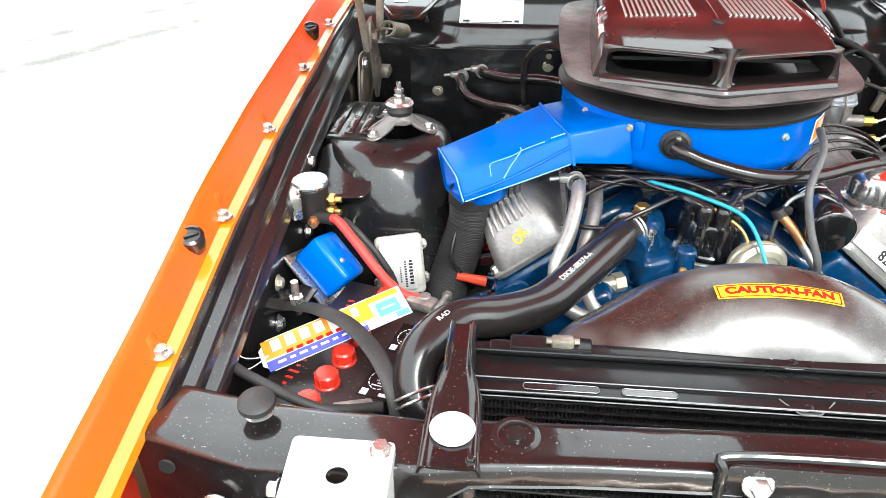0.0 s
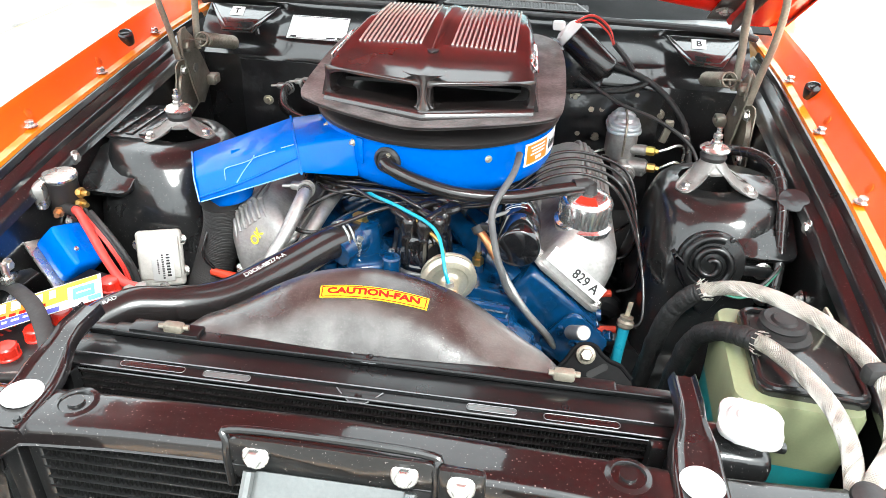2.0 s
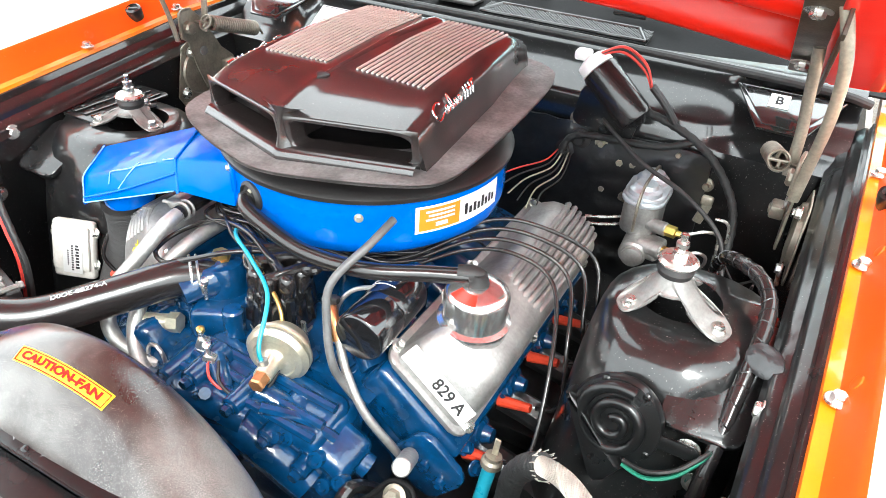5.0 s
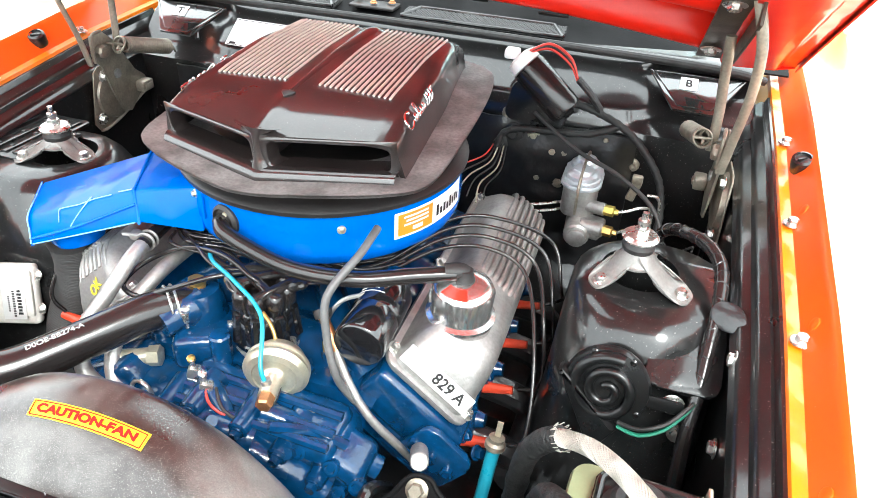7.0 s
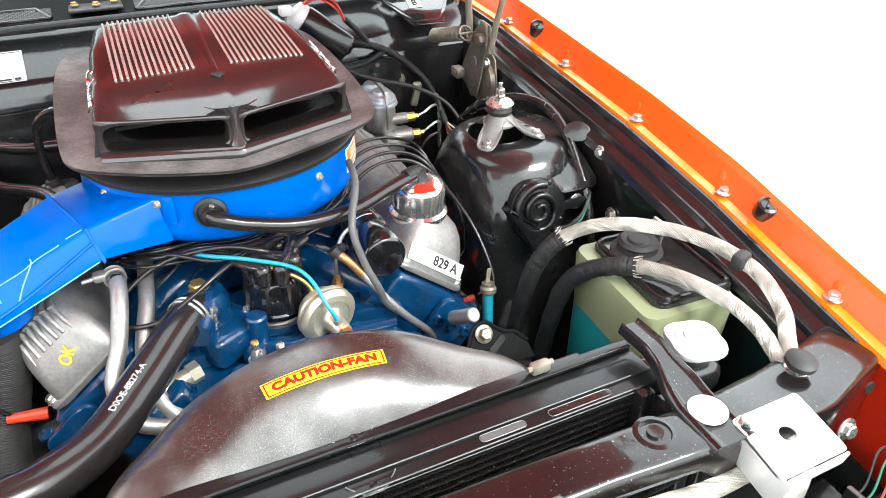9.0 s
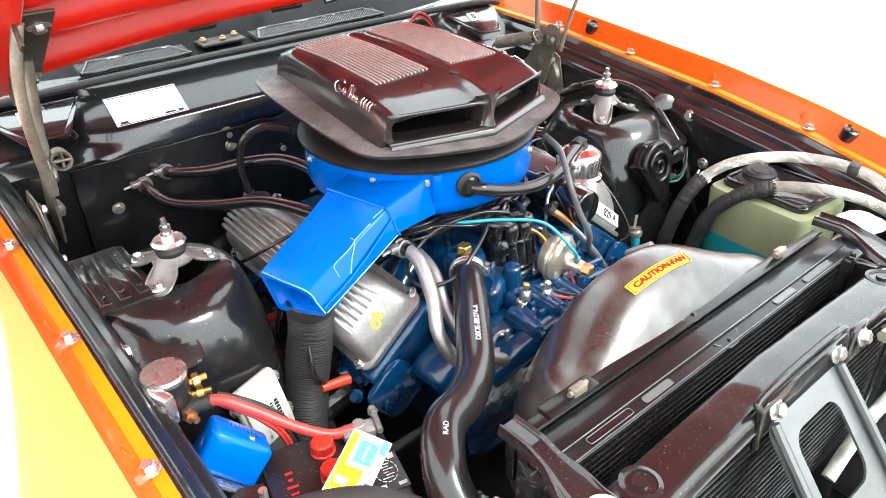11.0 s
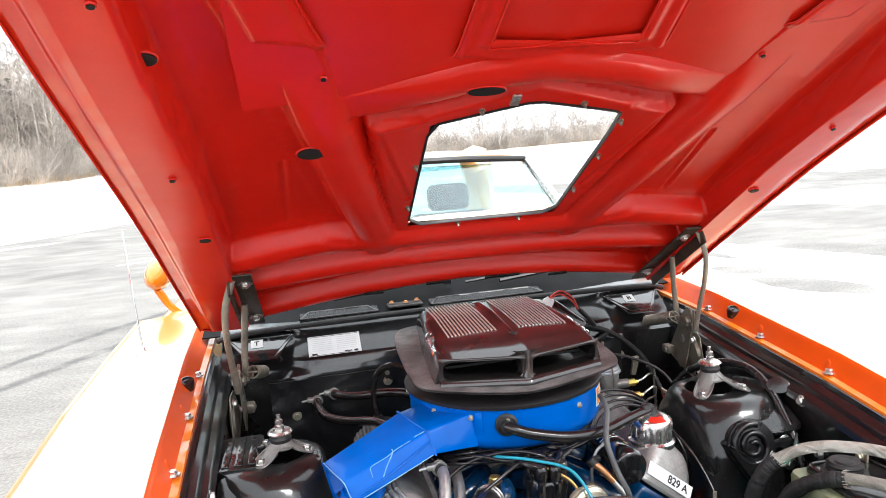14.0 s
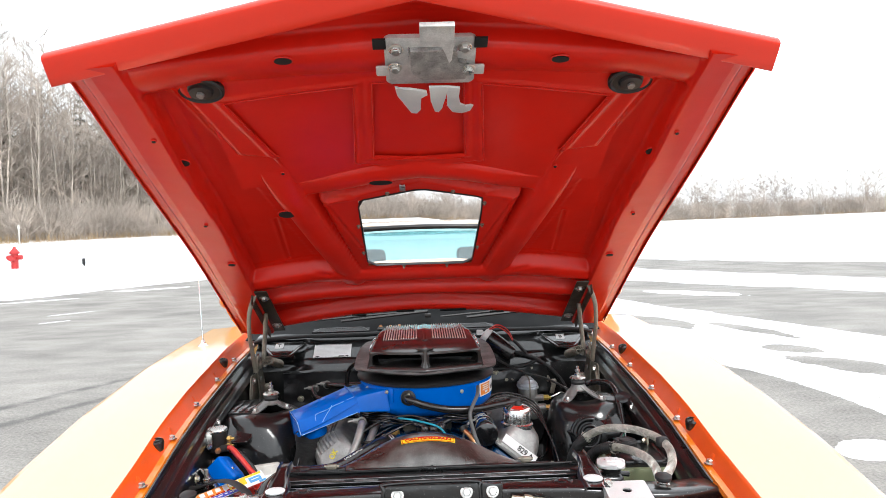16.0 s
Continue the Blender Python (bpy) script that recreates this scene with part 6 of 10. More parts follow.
    prism(bm, [(0.040 * (1 + 0.10 * math.cos(4 * a)) * math.cos(a), 0.040 * (1 + 0.10 * math.cos(4 * a)) * math.sin(a)) for a in (2 * math.pi * i / 48 for i in range(48))], Matrix.Translation(neck + Vector((0, 0, 0.016))) @ pose(0, 0, 0, 0, 0, 30), 0.010, 0.003)
    part("radiator_cap", bm, ALUPLATE, th, "pale plated pressure cap")
    return th


radiator()


def condenser():
    th = thing("condenser", (0, -0.03, 0.5), "flat black air-conditioning condenser with zigzag fins", "condenser")
    for i in range(21):
        bm = bmesh.new()
        z = 0.60 + 0.335 * i / 20
        box(bm, (0, -0.020, z), (0.72, 0.016, 0.0035), None, 0.001)
        part("tube", bm, BLACK, th)
    bm = bmesh.new()
    n = 230
    for i in range(20):
        z0 = 0.60 + 0.335 * i / 20
        a = [bm.verts.new((-0.35 + 0.70 * j / n, -0.026, z0 + (0.002 if j % 2 else 0.015))) for j in range(n + 1)]
        b = [bm.verts.new((-0.35 + 0.70 * j / n, -0.014, z0 + (0.002 if j % 2 else 0.015))) for j in range(n + 1)]
        for j in range(n):
            bm.faces.new((a[j], a[j + 1], b[j + 1], b[j]))
    tagged(part("zigzag_fin", bm, FIN, th), kind="stuff")
    for s in (-1, 1):
        bm = bmesh.new()
        box(bm, (s * 0.365, -0.012, 0.74), (0.02, 0.03, 0.32), None, 0.004)
        part("end_frame", bm, BLACK, th)


condenser()


def radiator_strap(side, x):
    th = thing("radiator_strap", (x, 0.0, 0.955), "glossy black pressed strap that holds the radiator", "bracket", "radiator straps")
    bm = bmesh.new()

    def f(u, v):
        c = 2 * u - 1
        wide = ip([(0, 0.033), (0.30, 0.033), (0.48, 0.030), (0.64, 0.0185), (1, 0.0180)], v)
        y = -0.050 + 0.205 * v
        z = ip([(0, 0.955), (0.35, 0.956), (0.55, 0.968), (0.75, 0.980), (1, 0.978)], v)
        ridge = 0.006 * math.exp(-((abs(c) - 0.72) / 0.13) ** 2) * ip([(0, 0.2), (0.35, 0.6), (0.6, 1), (1, 1)], v)
        edge = -0.010 * max(0, (abs(c) - 0.9) / 0.1)
        return (x + c * wide - side * 0.0 * v, y, z + ridge + edge)

    sheet(bm, f, 28, 24, -0.003)
    part("strap", bm, SCOOPBLACK, th, smooth=50)
    bm = bmesh.new()
    lathe(bm, (x, 0.0, 0.9565), (0, 0, 1), [(0.0235, 0), (0.0245, 0.0030), (0.021, 0.0052), (0.001, 0.0062)], 28)
    part("cap", bm, DUSTY, th, "round pale plastic cap")
    bm = bmesh.new()
    bolt(bm, (x + 0.022, -0.040, 0.956), (0, 0, 1), 0.004, 0.004, 1.4)
    part("bolt", bm, BLACK, th)


radiator_strap(-1, -0.383)
radiator_strap(1, 0.410)


def shroud():
    th = thing("fan_shroud", (0, 0.2, 0.75), "dusty dark brown plastic fan shroud, arched over the fan", "fan shroud")
    bm = bmesh.new()

    def f(u, v):
        a = radians(-22 + 224 * u)
        c, s = math.cos(a), math.sin(a)
        back = Vector((-0.008 + 0.255 * c, 0.275, 0.752 + 0.255 * s))
        sq = max(abs(c) / 0.262, abs(s) / 0.186)
        front = Vector((c / sq, 0.142, 0.750 + s / sq))
        k = v ** 1.15
        p = front.lerp(back, k)
        bulge = 0.039 * max(0.0, math.sin(math.pi * min(1, v * 0.995))) ** 0.62
        return (p.x + c * bulge * 0.6, p.y, p.z + max(0, s) * bulge + (0.0 if v < 0.97 else -0.004))

    sheet(bm, f, 72, 36, 0.003)
    part("shroud", bm, SHROUD, th, smooth=60)
    bm = bmesh.new()
    box(bm, (-0.01, 0.148, 0.951), (0.68, 0.022, 0.010), None, 0.004)
    box(bm, (-0.275, 0.150, 0.957), (0.10, 0.026, 0.010), None, 0.004)
    part("mount_rail", bm, TANKBLACK, th)
    for x in (-0.262, 0.262):
        bm = bmesh.new()
        box(bm, (x, 0.146, 0.965), (0.028, 0.014, 0.016), None, 0.004)
        cyl(bm, (x - 0.02, 0.144, 0.968), (x + 0.02, 0.148, 0.966), 0.004, n=8)
        part("clip", bm, PHOS, th)
    dec = bmesh.new()

    def s_at(x, d):
        """Place on the arch's crest: x across, d from front to back."""
        u = (radians(90) - math.asin(max(-1, min(1, (x + 0.008) / 0.285)))) 
        return Vector(f((math.degrees(u) + 22) / 224, d))

    def sticker(u, v):
        x = -0.090 + 0.172 * u
        return s_at(x, 0.50 + 0.135 * v) + Vector((0, -0.0012, 0.0018))

    sheet(dec, sticker, 24, 6)
    st = part("caution_decal", dec, YELLOW, th, "yellow warning decal with red letters", 60)
    b = bmesh.new()
    for (u0, v0), (u1, v1) in (((0.02, 0.10), (0.98, 0.10)), ((0.98, 0.10), (0.98, 0.90)), ((0.98, 0.90), (0.02, 0.90)), ((0.02, 0.90), (0.02, 0.10))):
        tube(b, [Vector(sticker(u0 + (u1 - u0) * t / 10, v0 + (v1 - v0) * t / 10)) + Vector((0, -0.0004, 0.0006)) for t in range(11)], 0.0008, 4, raw=True)
    part("border", b, REDINK, st)
    mid = Vector(sticker(0.5, 0.5))
    ex = Vector(sticker(0.52, 0.5)) - Vector(sticker(0.48, 0.5))
    ey = Vector(sticker(0.5, 0.6)) - Vector(sticker(0.5, 0.4))
    t = words("CAUTION-FAN", 0.0235, Matrix.Identity(4), REDINK, st, bold=0.045)
    me = t.data
    w = max(v.co.x for v in me.vertices) - min(v.co.x for v in me.vertices)
    hgt = max(v.co.y for v in me.vertices) - min(v.co.y for v in me.vertices)
    bb = bmesh.new()
    bb.from_mesh(me)
    bmesh.ops.subdivide_edges(bb, edges=[e for e in bb.edges if e.calc_length() > 0.006], cuts=2)
    for v in bb.verts:
        x, y = v.co.x / w * 0.86 + 0.5, v.co.y / hgt * 0.50 + 0.5
        v.co = Vector(sticker(min(1, max(0, x)), min(1, max(0, y)))) + Vector((0, -0.0006, 0.0012 + v.co.z))
    bb.to_mesh(me)
    bb.free()


shroud()


def fan():
    th = thing("engine_fan", (0, 0.27, 0.72), "black engine-driven cooling fan inside the shroud", "fan")
    c = Vector((-0.008, 0.25, 0.72))
    bm = bmesh.new()
    cyl(bm, c + Vector((0, -0.01, 0)), c + Vector((0, 0.10, 0)), 0.055, n=20, bevel=0.008)
    part("hub", bm, BLACK_SATIN, th)
    for i in range(7):
        a = 2 * math.pi * i / 7 + 0.3
        bm = bmesh.new()
        d = Vector((math.cos(a), 0, math.sin(a)))
        t = Vector((-math.sin(a), 0.45, math.cos(a))).normalized()
        prism(bm, [(0.05, -0.025), (0.22, -0.04), (0.225, 0.035), (0.05, 0.02)], axes(c, d, t), 0.003, 0.001)
        part("blade", bm, BLACK_SATIN, th)


fan()

# ---- engine ----
VC = {}


def engine():
    th = thing("engine", (0, 0.8, 0.42), "V8 engine painted dark blue, with ribbed aluminium valve covers above", "engine")
    bm = bmesh.new()
    box(bm, (0, 0.80, 0.62), (0.36, 0.56, 0.26), None, 0.03, 3)
    box(bm, (0, 0.80, 0.47), (0.26, 0.60, 0.12), None, 0.03, 3)
    part("block", bm, ENGINE, th)
    for s in (-1, 1):
        bm = bmesh.new()
        R = pose(0, 0, 0, 0, 39 * s, 0)
        box(bm, (s * 0.262, 0.805, 0.795), (0.175, 0.57, 0.085), R, 0.012, 3)
        box(bm, (s * 0.235, 0.80, 0.74), (0.16, 0.55, 0.07), R, 0.012, 3)
        for i in range(4):
            y = 0.615 + 0.13 * i
            lathe(bm, (s * 0.345, y, 0.735), (s, 0, 0.1), [(0.030, -0.02), (0.026, 0.006), (0.016, 0.010), (0.012, 0.024)], 14)
        hd = part("cylinder_head", bm, ENGINE, th)
        for i in range(5):
            b = bmesh.new()
            y = 0.545 if i == 4 else 0.56 + 0.14 * i
            p = Vector((s * (0.345 if i < 4 else 0.372), y, 0.752 if i < 4 else 0.738))
            bolt(b, p, (s, -0.4 if i == 4 else 0, 0.5), 0.010, 0.012, 1.3)
            part("bolt", b, ENGINE, hd)
        b = bmesh.new()
        prism(b, rounded(0.10, 0.10, 0.02), axes((s * 0.31, 0.515, 0.745), (0.77 , 0, -0.64 * s) if s > 0 else (0.77, 0, 0.64), (0.64 * s, 0, 0.77)), 0.012, 0.004)
        for k in (-1, 0, 1):
            lathe(b, (s * (0.31 + 0.027 * k), 0.503, 0.75 - 0.022 * k), (0, -1, 0), [(0.010, 0), (0.010, 0.008), (0.006, 0.009), (0.005, 0.002)], 14)
        part("end_pad", b, ENGINE, hd)
        b = bmesh.new()
        for i in range(4):
            y = 0.62 + 0.13 * i
            tube(b, [(s * 0.33, y, 0.69), (s * 0.40, y, 0.675), (s * 0.43, y + 0.02, 0.63)], 0.026, 10, 6)
        tube(b, [(s * 0.43, 0.60, 0.635), (s * 0.44, 0.80, 0.62), (s * 0.435, 1.03, 0.60)], 0.036, 12, 8)
        part("exhaust_manifold", b, BLACK_ROUGH, hd, "dull dark cast exhaust manifold")
    bm = bmesh.new()

    def valley(u, v):
        x, y = -0.215 + 0.43 * u, 0.50 + 0.60 * v
        k = 0.030 * sum(math.exp(-((y - c) / 0.035) ** 2) for c in (0.60, 0.72, 0.88, 1.0)) * (1 - (abs(x) / 0.215) ** 2)
        return (x, y, 0.845 - 0.30 * max(0, abs(x) - 0.15) + k)

    sheet(bm, valley, 40, 44, -0.05)
    im = part("intake_manifold", bm, ENGINE, th, smooth=50)
    for s in (-1, 1):
        for i, y in enumerate((0.56, 0.66, 0.78, 0.92)):
            b = bmesh.new()
            tube(b, [(s * 0.05, 0.80 + (y - 0.80) * 0.4, 0.880), (s * 0.12, 0.80 + (y - 0.8) * 0.8, 0.868), (s * 0.19, y, 0.832)], 0.028, 12, 6)
            part("runner", b, ENGINE, im)
    for x, y in ((0.155, 0.535), (-0.19, 0.535), (0.19, 0.60), (0.10, 0.52)):
        b = bmesh.new()
        bolt(b, (x, y, 0.842), (0.1, -0.2, 1), 0.011, 0.012, 1.4)
        part("bolt", b, ENGINE, im)
    bm = bmesh.new()
    box(bm, (0, 0.80, 0.93), (0.17, 0.22, 0.10), None, 0.02, 3)
    part("carburettor_base", bm, PHOS, im)
    # front casting
    bm = bmesh.new()
    box(bm, (0.0, 0.475, 0.70), (0.40, 0.10, 0.24), None, 0.03, 3)
    tc = part("timing_cover", bm, ENGINE, th, "blue ribbed front cover and water pump", 38)
    bm = bmesh.new()
    box(bm, (0.06, 0.455, 0.805), (0.26, 0.10, 0.06), pose(0, 0, 0, 14, 6, 0), 0.02, 3)
    part("casting_lobe", bm, ENGINE, tc, smooth=38)
    bm = bmesh.new()
    box(bm, (0.16, 0.45, 0.775), (0.15, 0.08, 0.075), pose(0, 0, 0, 10, 26, 0), 0.02, 3)
    part("casting_lobe", bm, ENGINE, tc, smooth=38)
    bm = bmesh.new()
    box(bm, (-0.20, 0.47, 0.775), (0.14, 0.09, 0.10), pose(0, 0, 0, 0, -30, 0), 0.02, 3)
    part("casting_lobe", bm, ENGINE, tc, smooth=38)
    bm = bmesh.new()
    tube(bm, [(-0.16, 0.43, 0.74), (-0.09, 0.405, 0.79), (0.0, 0.395, 0.815), (0.07, 0.405, 0.80)], 0.030, 12, 8)
    part("casting_neck", bm, ENGINE, tc, smooth=38)
    bm = bmesh.new()
    tube(bm, [(0.01, 0.40, 0.80), (0.10, 0.40, 0.77), (0.17, 0.41, 0.72)], 0.032, 12, 8)
    part("casting_neck", bm, ENGINE, tc, smooth=38)
    bm = bmesh.new()
    tube(bm, [(0.07, 0.43, 0.835), (0.15, 0.445, 0.80), (0.24, 0.46, 0.745)], 0.020, 12, 8)
    part("casting_neck", bm, ENGINE, tc, smooth=38)
    bm = bmesh.new()
    tube(bm, [(-0.02, 0.44, 0.85), (0.02, 0.41, 0.825), (0.035, 0.385, 0.77)], 0.018, 12, 8)
    part("casting_neck", bm, ENGINE, tc, smooth=38)
    bm = bmesh.new()
    cyl(bm, (0, 0.30, 0.72), (0, 0.45, 0.72), 0.05, n=20, bevel=0.006)
    part("pump_housing", bm, ENGINE, tc, smooth=38)
    for x, z, r in ((-0.02, 0.845, 0.017), (0.055, 0.83, 0.016), (0.115, 0.80, 0.016), (0.17, 0.765, 0.015), (-0.075, 0.82, 0.017), (-0.10, 0.77, 0.016), (0.02, 0.77, 0.017), (0.09, 0.745, 0.015)):
        bm = bmesh.new()
        cyl(bm, (x, 0.385, z), (x, 0.46, z), r, r * 1.3, 14, 0.003)
        part("boss", bm, ENGINE, tc, smooth=38)
    for x, z in ((-0.02, 0.845), (0.055, 0.83), (0.115, 0.80), (0.17, 0.765), (-0.075, 0.82), (0.02, 0.77), (0.09, 0.745)):
        b = bmesh.new()
        bolt(b, (x, 0.385, z), (0, -1, 0), 0.009, 0.009, 1.2)
        part("bolt", b, ENGINE, tc)
    for k, (y, z0, z1) in enumerate(((0.408, 0.842, 0.822), (0.432, 0.846, 0.826), (0.462, 0.852, 0.832))):
        b = bmesh.new()
        tube(b, [(-0.055 + 0.03 * i, y, z0 + (z1 - z0) * i / 8) for i in range(9)], 0.0075, 8, 3)
        part("casting_rib", b, ENGINE, tc)
    for x, z in ((0.14, 0.79), (0.19, 0.775), (0.23, 0.75), (0.20, 0.725)):
        b = bmesh.new()
        lathe(b, (x, 0.405, z + 0.012), (0.1, -1, 0.5), [(0.013, -0.012), (0.012, 0.004), (0.008, 0.005), (0.006, 0.001)], 14)
        part("boss", b, ENGINE, tc)
    for p0, p1 in (((0.10, 0.40, 0.845), (0.20, 0.44, 0.80)), ((0.13, 0.39, 0.81), (0.13, 0.42, 0.75)), ((-0.03, 0.37, 0.80), (0.03, 0.37, 0.86))):
        b = bmesh.new()
        tube(b, [p0, Vector(p0).lerp(Vector(p1), 0.5) + Vector((0, 0.01, 0)), p1], 0.009, 8, 6)
        part("rib", b, ENGINE, tc)
    # thermostat housing
    bm = bmesh.new()
    lathe(bm, (-0.105, 0.555, 0.82), (0, 0, 1), [(0.055, 0), (0.052, 0.03), (0.042, 0.07), (0.040, 0.095), (0.034, 0.108), (0.001, 0.112)], 24)
    lathe(bm, (-0.10, 0.55, 0.905), (-0.35, -0.78, -0.1), [(0.030, 0), (0.030, 0.03), (0.024, 0.04), (0.024, 0.07)], 20)
    box(bm, (-0.085, 0.535, 0.85), (0.10, 0.10, 0.06), pose(0, 0, 0, 0, 0, 30), 0.015, 3)
    cyl(bm, (-0.035, 0.50, 0.82), (-0.035, 0.50, 0.895), 0.017, n=14, bevel=0.003)
    cyl(bm, (-0.16, 0.52, 0.80), (-0.16, 0.52, 0.86), 0.02, n=14, bevel=0.003)
    thm = part("thermostat_housing", bm, ENGINE, th, smooth=40)
    b = bmesh.new()
    lathe(b, (-0.106, 0.556, 0.928), (0, 0, 1), [(0.0165, 0), (0.0165, 0.004), (0.014, 0.005), (0.014, 0.014), (0.012, 0.016)], 6)
    part("plug", b, BRASS, thm, "brass hexagon plug")
    b = bmesh.new()
    cyl(b, (-0.15, 0.475, 0.835), (-0.205, 0.455, 0.83), 0.014, n=12)
    lathe(b, (-0.135, 0.48, 0.837), (-0.94, -0.34, -0.08), [(0.017, 0), (0.017, 0.018)], 6)
    part("water_nipple", b, CAD, thm, "brassy hose nipple")
    return th


eng = engine()


def valve_cover(side):
    """A tapered aluminium cover, tilted outwards, with ribs along its crown and a bolted rim."""
    th = thing("valve_cover", (side * 0.285, 0.80, 0.84), "ribbed cast aluminium valve cover", "valve cover", "valve covers")
    R = Matrix.Rotation(radians(39 * side), 4, "Y")
    base = Vector((side * 0.288 - (0.004 if side > 0 else 0.0), 0, 0.845 if side > 0 else 0.838))
    y0, y1 = 0.540, 1.085

    def put(a, y, h):
        p = R @ Vector((a * side, 0, h))
        return base + p + Vector((0, y, 0))

    bm = bmesh.new()
    levels = [(0.0, 0.148, 0.0, 0.02), (0.012, 0.144, 0.003, 0.02), (0.030, 0.138, 0.010, 0.024), (0.058, 0.126, 0.026, 0.028), (0.078, 0.112, 0.044, 0.03), (0.090, 0.094, 0.062, 0.03), (0.094, 0.07, 0.085, 0.02)]
    rings = []
    for h, w, inset, r in levels:
        o = rounded(w, (y1 - y0) - 2 * inset, r, 6, 0.0, (y0 + y1) / 2)
        rings.append([bm.verts.new(put(x, y, h)) for x, y in o])
    k = len(rings[0])
    for p, q in zip(rings, rings[1:]):
        for i in range(k):
            bm.faces.new((p[i], p[(i + 1) % k], q[(i + 1) % k], q[i]))
    bm.faces.new(rings[-1])
    bm.faces.new(rings[0][::-1])
    body = part("cover", bm, CAST, th, smooth=50)
    bm = bmesh.new()
    prism(bm, rounded(0.168, y1 - y0 + 0.016, 0.022, 6, 0, (y0 + y1) / 2), Matrix.Translation(base) @ R @ pose(0, 0, -0.004), 0.009, 0.003)
    part("rim", bm, CAST, body)
    n = 9
    for i in range(n):
        bm = bmesh.new()
        a = -0.050 + 0.10 * i / (n - 1)
        ya, yb = (y0 + 0.052, y1 - 0.05) if side < 0 else (y0 + 0.20, y1 - 0.05)
        drop = 0.030 * max(0, abs(a) - 0.035) / 0.015
        line = [put(a * 1.10, ya - 0.02, 0.062 - drop), put(a * 1.0, ya + 0.010, 0.092 - drop), put(a, ya + 0.05, 0.097 - drop * 0.9), put(a, yb - 0.03, 0.097 - drop * 0.9), put(a, yb + 0.01, 0.082 - drop)]
        tube(bm, line, 0.0050, 8, 6)
        part("rib", bm, CAST, body)
    for x, y in ((-0.078, y0 + 0.02), (0.078, y0 + 0.02), (0.080, 0.80), (-0.080, 0.80), (0.078, y1 - 0.02), (-0.078, y1 - 0.02)):
        b = bmesh.new()
        p = put(x, y, 0.005)
        bolt(b, p, R @ Vector((0, 0, 1)), 0.0075, 0.008, 1.5)
        part("bolt", b, STEEL, body)
    VC[side] = (put, R, body)
    return th


vL, vR = valve_cover(-1), valve_cover(1)


def vc_front_pose(side, a, h):
    """A pose on the sloping front end of a cover: a across, h up."""
    put, R, _ = VC[side]
    p = put(a, 0.540 + ip([(0, 0), (0.030, 0.010), (0.058, 0.026), (0.078, 0.044)], h), h)
    q = put(a, 0.540 + ip([(0, 0), (0.030, 0.010), (0.058, 0.026), (0.078, 0.044)], h + 0.012), h + 0.012)
    x = (put(a + 0.01, 0.540, h) - put(a, 0.540, h)) * side
    return axes(p, x, q - p)


M = vc_front_pose(-1, -0.004, 0.040)
words("OK", 0.027, M @ pose(0.0, 0, 0.0015, 0, 0, 24), YELLOWINK, VC[-1][2], "crayon_mark", 0.0008, 0.8)
M = vc_front_pose(1, 0.000, 0.028)
dec = bmesh.new()
box(dec, (0, 0, 0), (0.132, 0.030, 0.0012), M @ pose(0, 0, 0.0012), 0.0004, 1)
lab = part("number_label", dec, WHITE, VC[1][2], "white paper label with black figures")
words("829 A", 0.026, M @ pose(0.022, 0.0, 0.0022), PRINT, lab, squeeze=0.95)


def oil_cap():
    put, R, _ = VC[1]
    at = Vector((0.306, 0.640, 0.937))
    th = thing("oil_filler_cap", at, "chromed oil filler cap with a red and black top label", "oil cap")
    ax = Vector((0.06, -0.03, 1))
    bm = bmesh.new()
    lathe(bm, at - Vector((0, 0, 0.015)), ax, [(0.051, -0.012), (0.055, 0.006), (0.055, 0.010), (0.048, 0.014), (0.047, 0.020), (0.0485, 0.056), (0.044, 0.064), (0.033, 0.070), (0.018, 0.073)], 36)
    part("cap", bm, PLATED, th, smooth=40)
    for i in range(11):
        b = bmesh.new()
        a = 2 * math.pi * i / 11
        p = at + Vector((math.cos(a) * 0.0476, math.sin(a) * 0.0476, 0.010))
        tube(b, [p, p + Vector((0, 0, 0.024))], 0.0019, 6, 1, raw=True)
        part("grip_rib", b, PLATED, th)
    b = bmesh.new()
    u, v, w = basis(ax)
    c = at - Vector((0, 0, 0.015)) + w * 0.0
    pts_o = [(0.0435, 0.0650), (0.026, 0.0722)]
    for k, (lo, hi) in enumerate(((232, 292),)):
        vs = []
        for i in range(13):
            a = radians(lo + (hi - lo) * i / 12)
            vs.append([b.verts.new(c + w * (h + 0.0008) + (u * math.cos(a) + v * math.sin(a)) * r) for r, h in pts_o])
        for p, q in zip(vs, vs[1:]):
            b.faces.new((p[0], q[0], q[1], p[1]))
    part("top_label", b, REDCAP, th, "red printed sector")
    b = bmesh.new()
    lathe(b, at + w * 0.056, ax, [(0.014, 0), (0.016, 0.004), (0.013, 0.010), (0.011, 0.020)], 18)
    part("grommet", b, RUBBER, th)


oil_cap()


def breather():
    at = Vector((-0.302, 1.03, 0.915))
    th = thing("breather_grommet", at, "black breather grommet and hose on the valve cover", "breather")
    bm = bmesh.new()
    lathe(bm, at, (-0.25, 0, 1), [(0.040, -0.012), (0.040, 0.004), (0.030, 0.010), (0.018, 0.014), (0.012, 0.03)], 26)
    part("grommet", bm, RUBBER, th)
    bm = bmesh.new()
    tube(bm, [at + Vector((-0.004, 0, 0.02)), (-0.312, 1.04, 1.00), (-0.30, 1.03, 1.06), (-0.262, 1.0, 1.09), (-0.222, 0.965, 1.085)], 0.0085, 10, 10)
    part("hose", bm, HOSE, th)


breather()

# ---- air cleaner and scoop ----
AC = Vector((0.0, 0.825, 0))


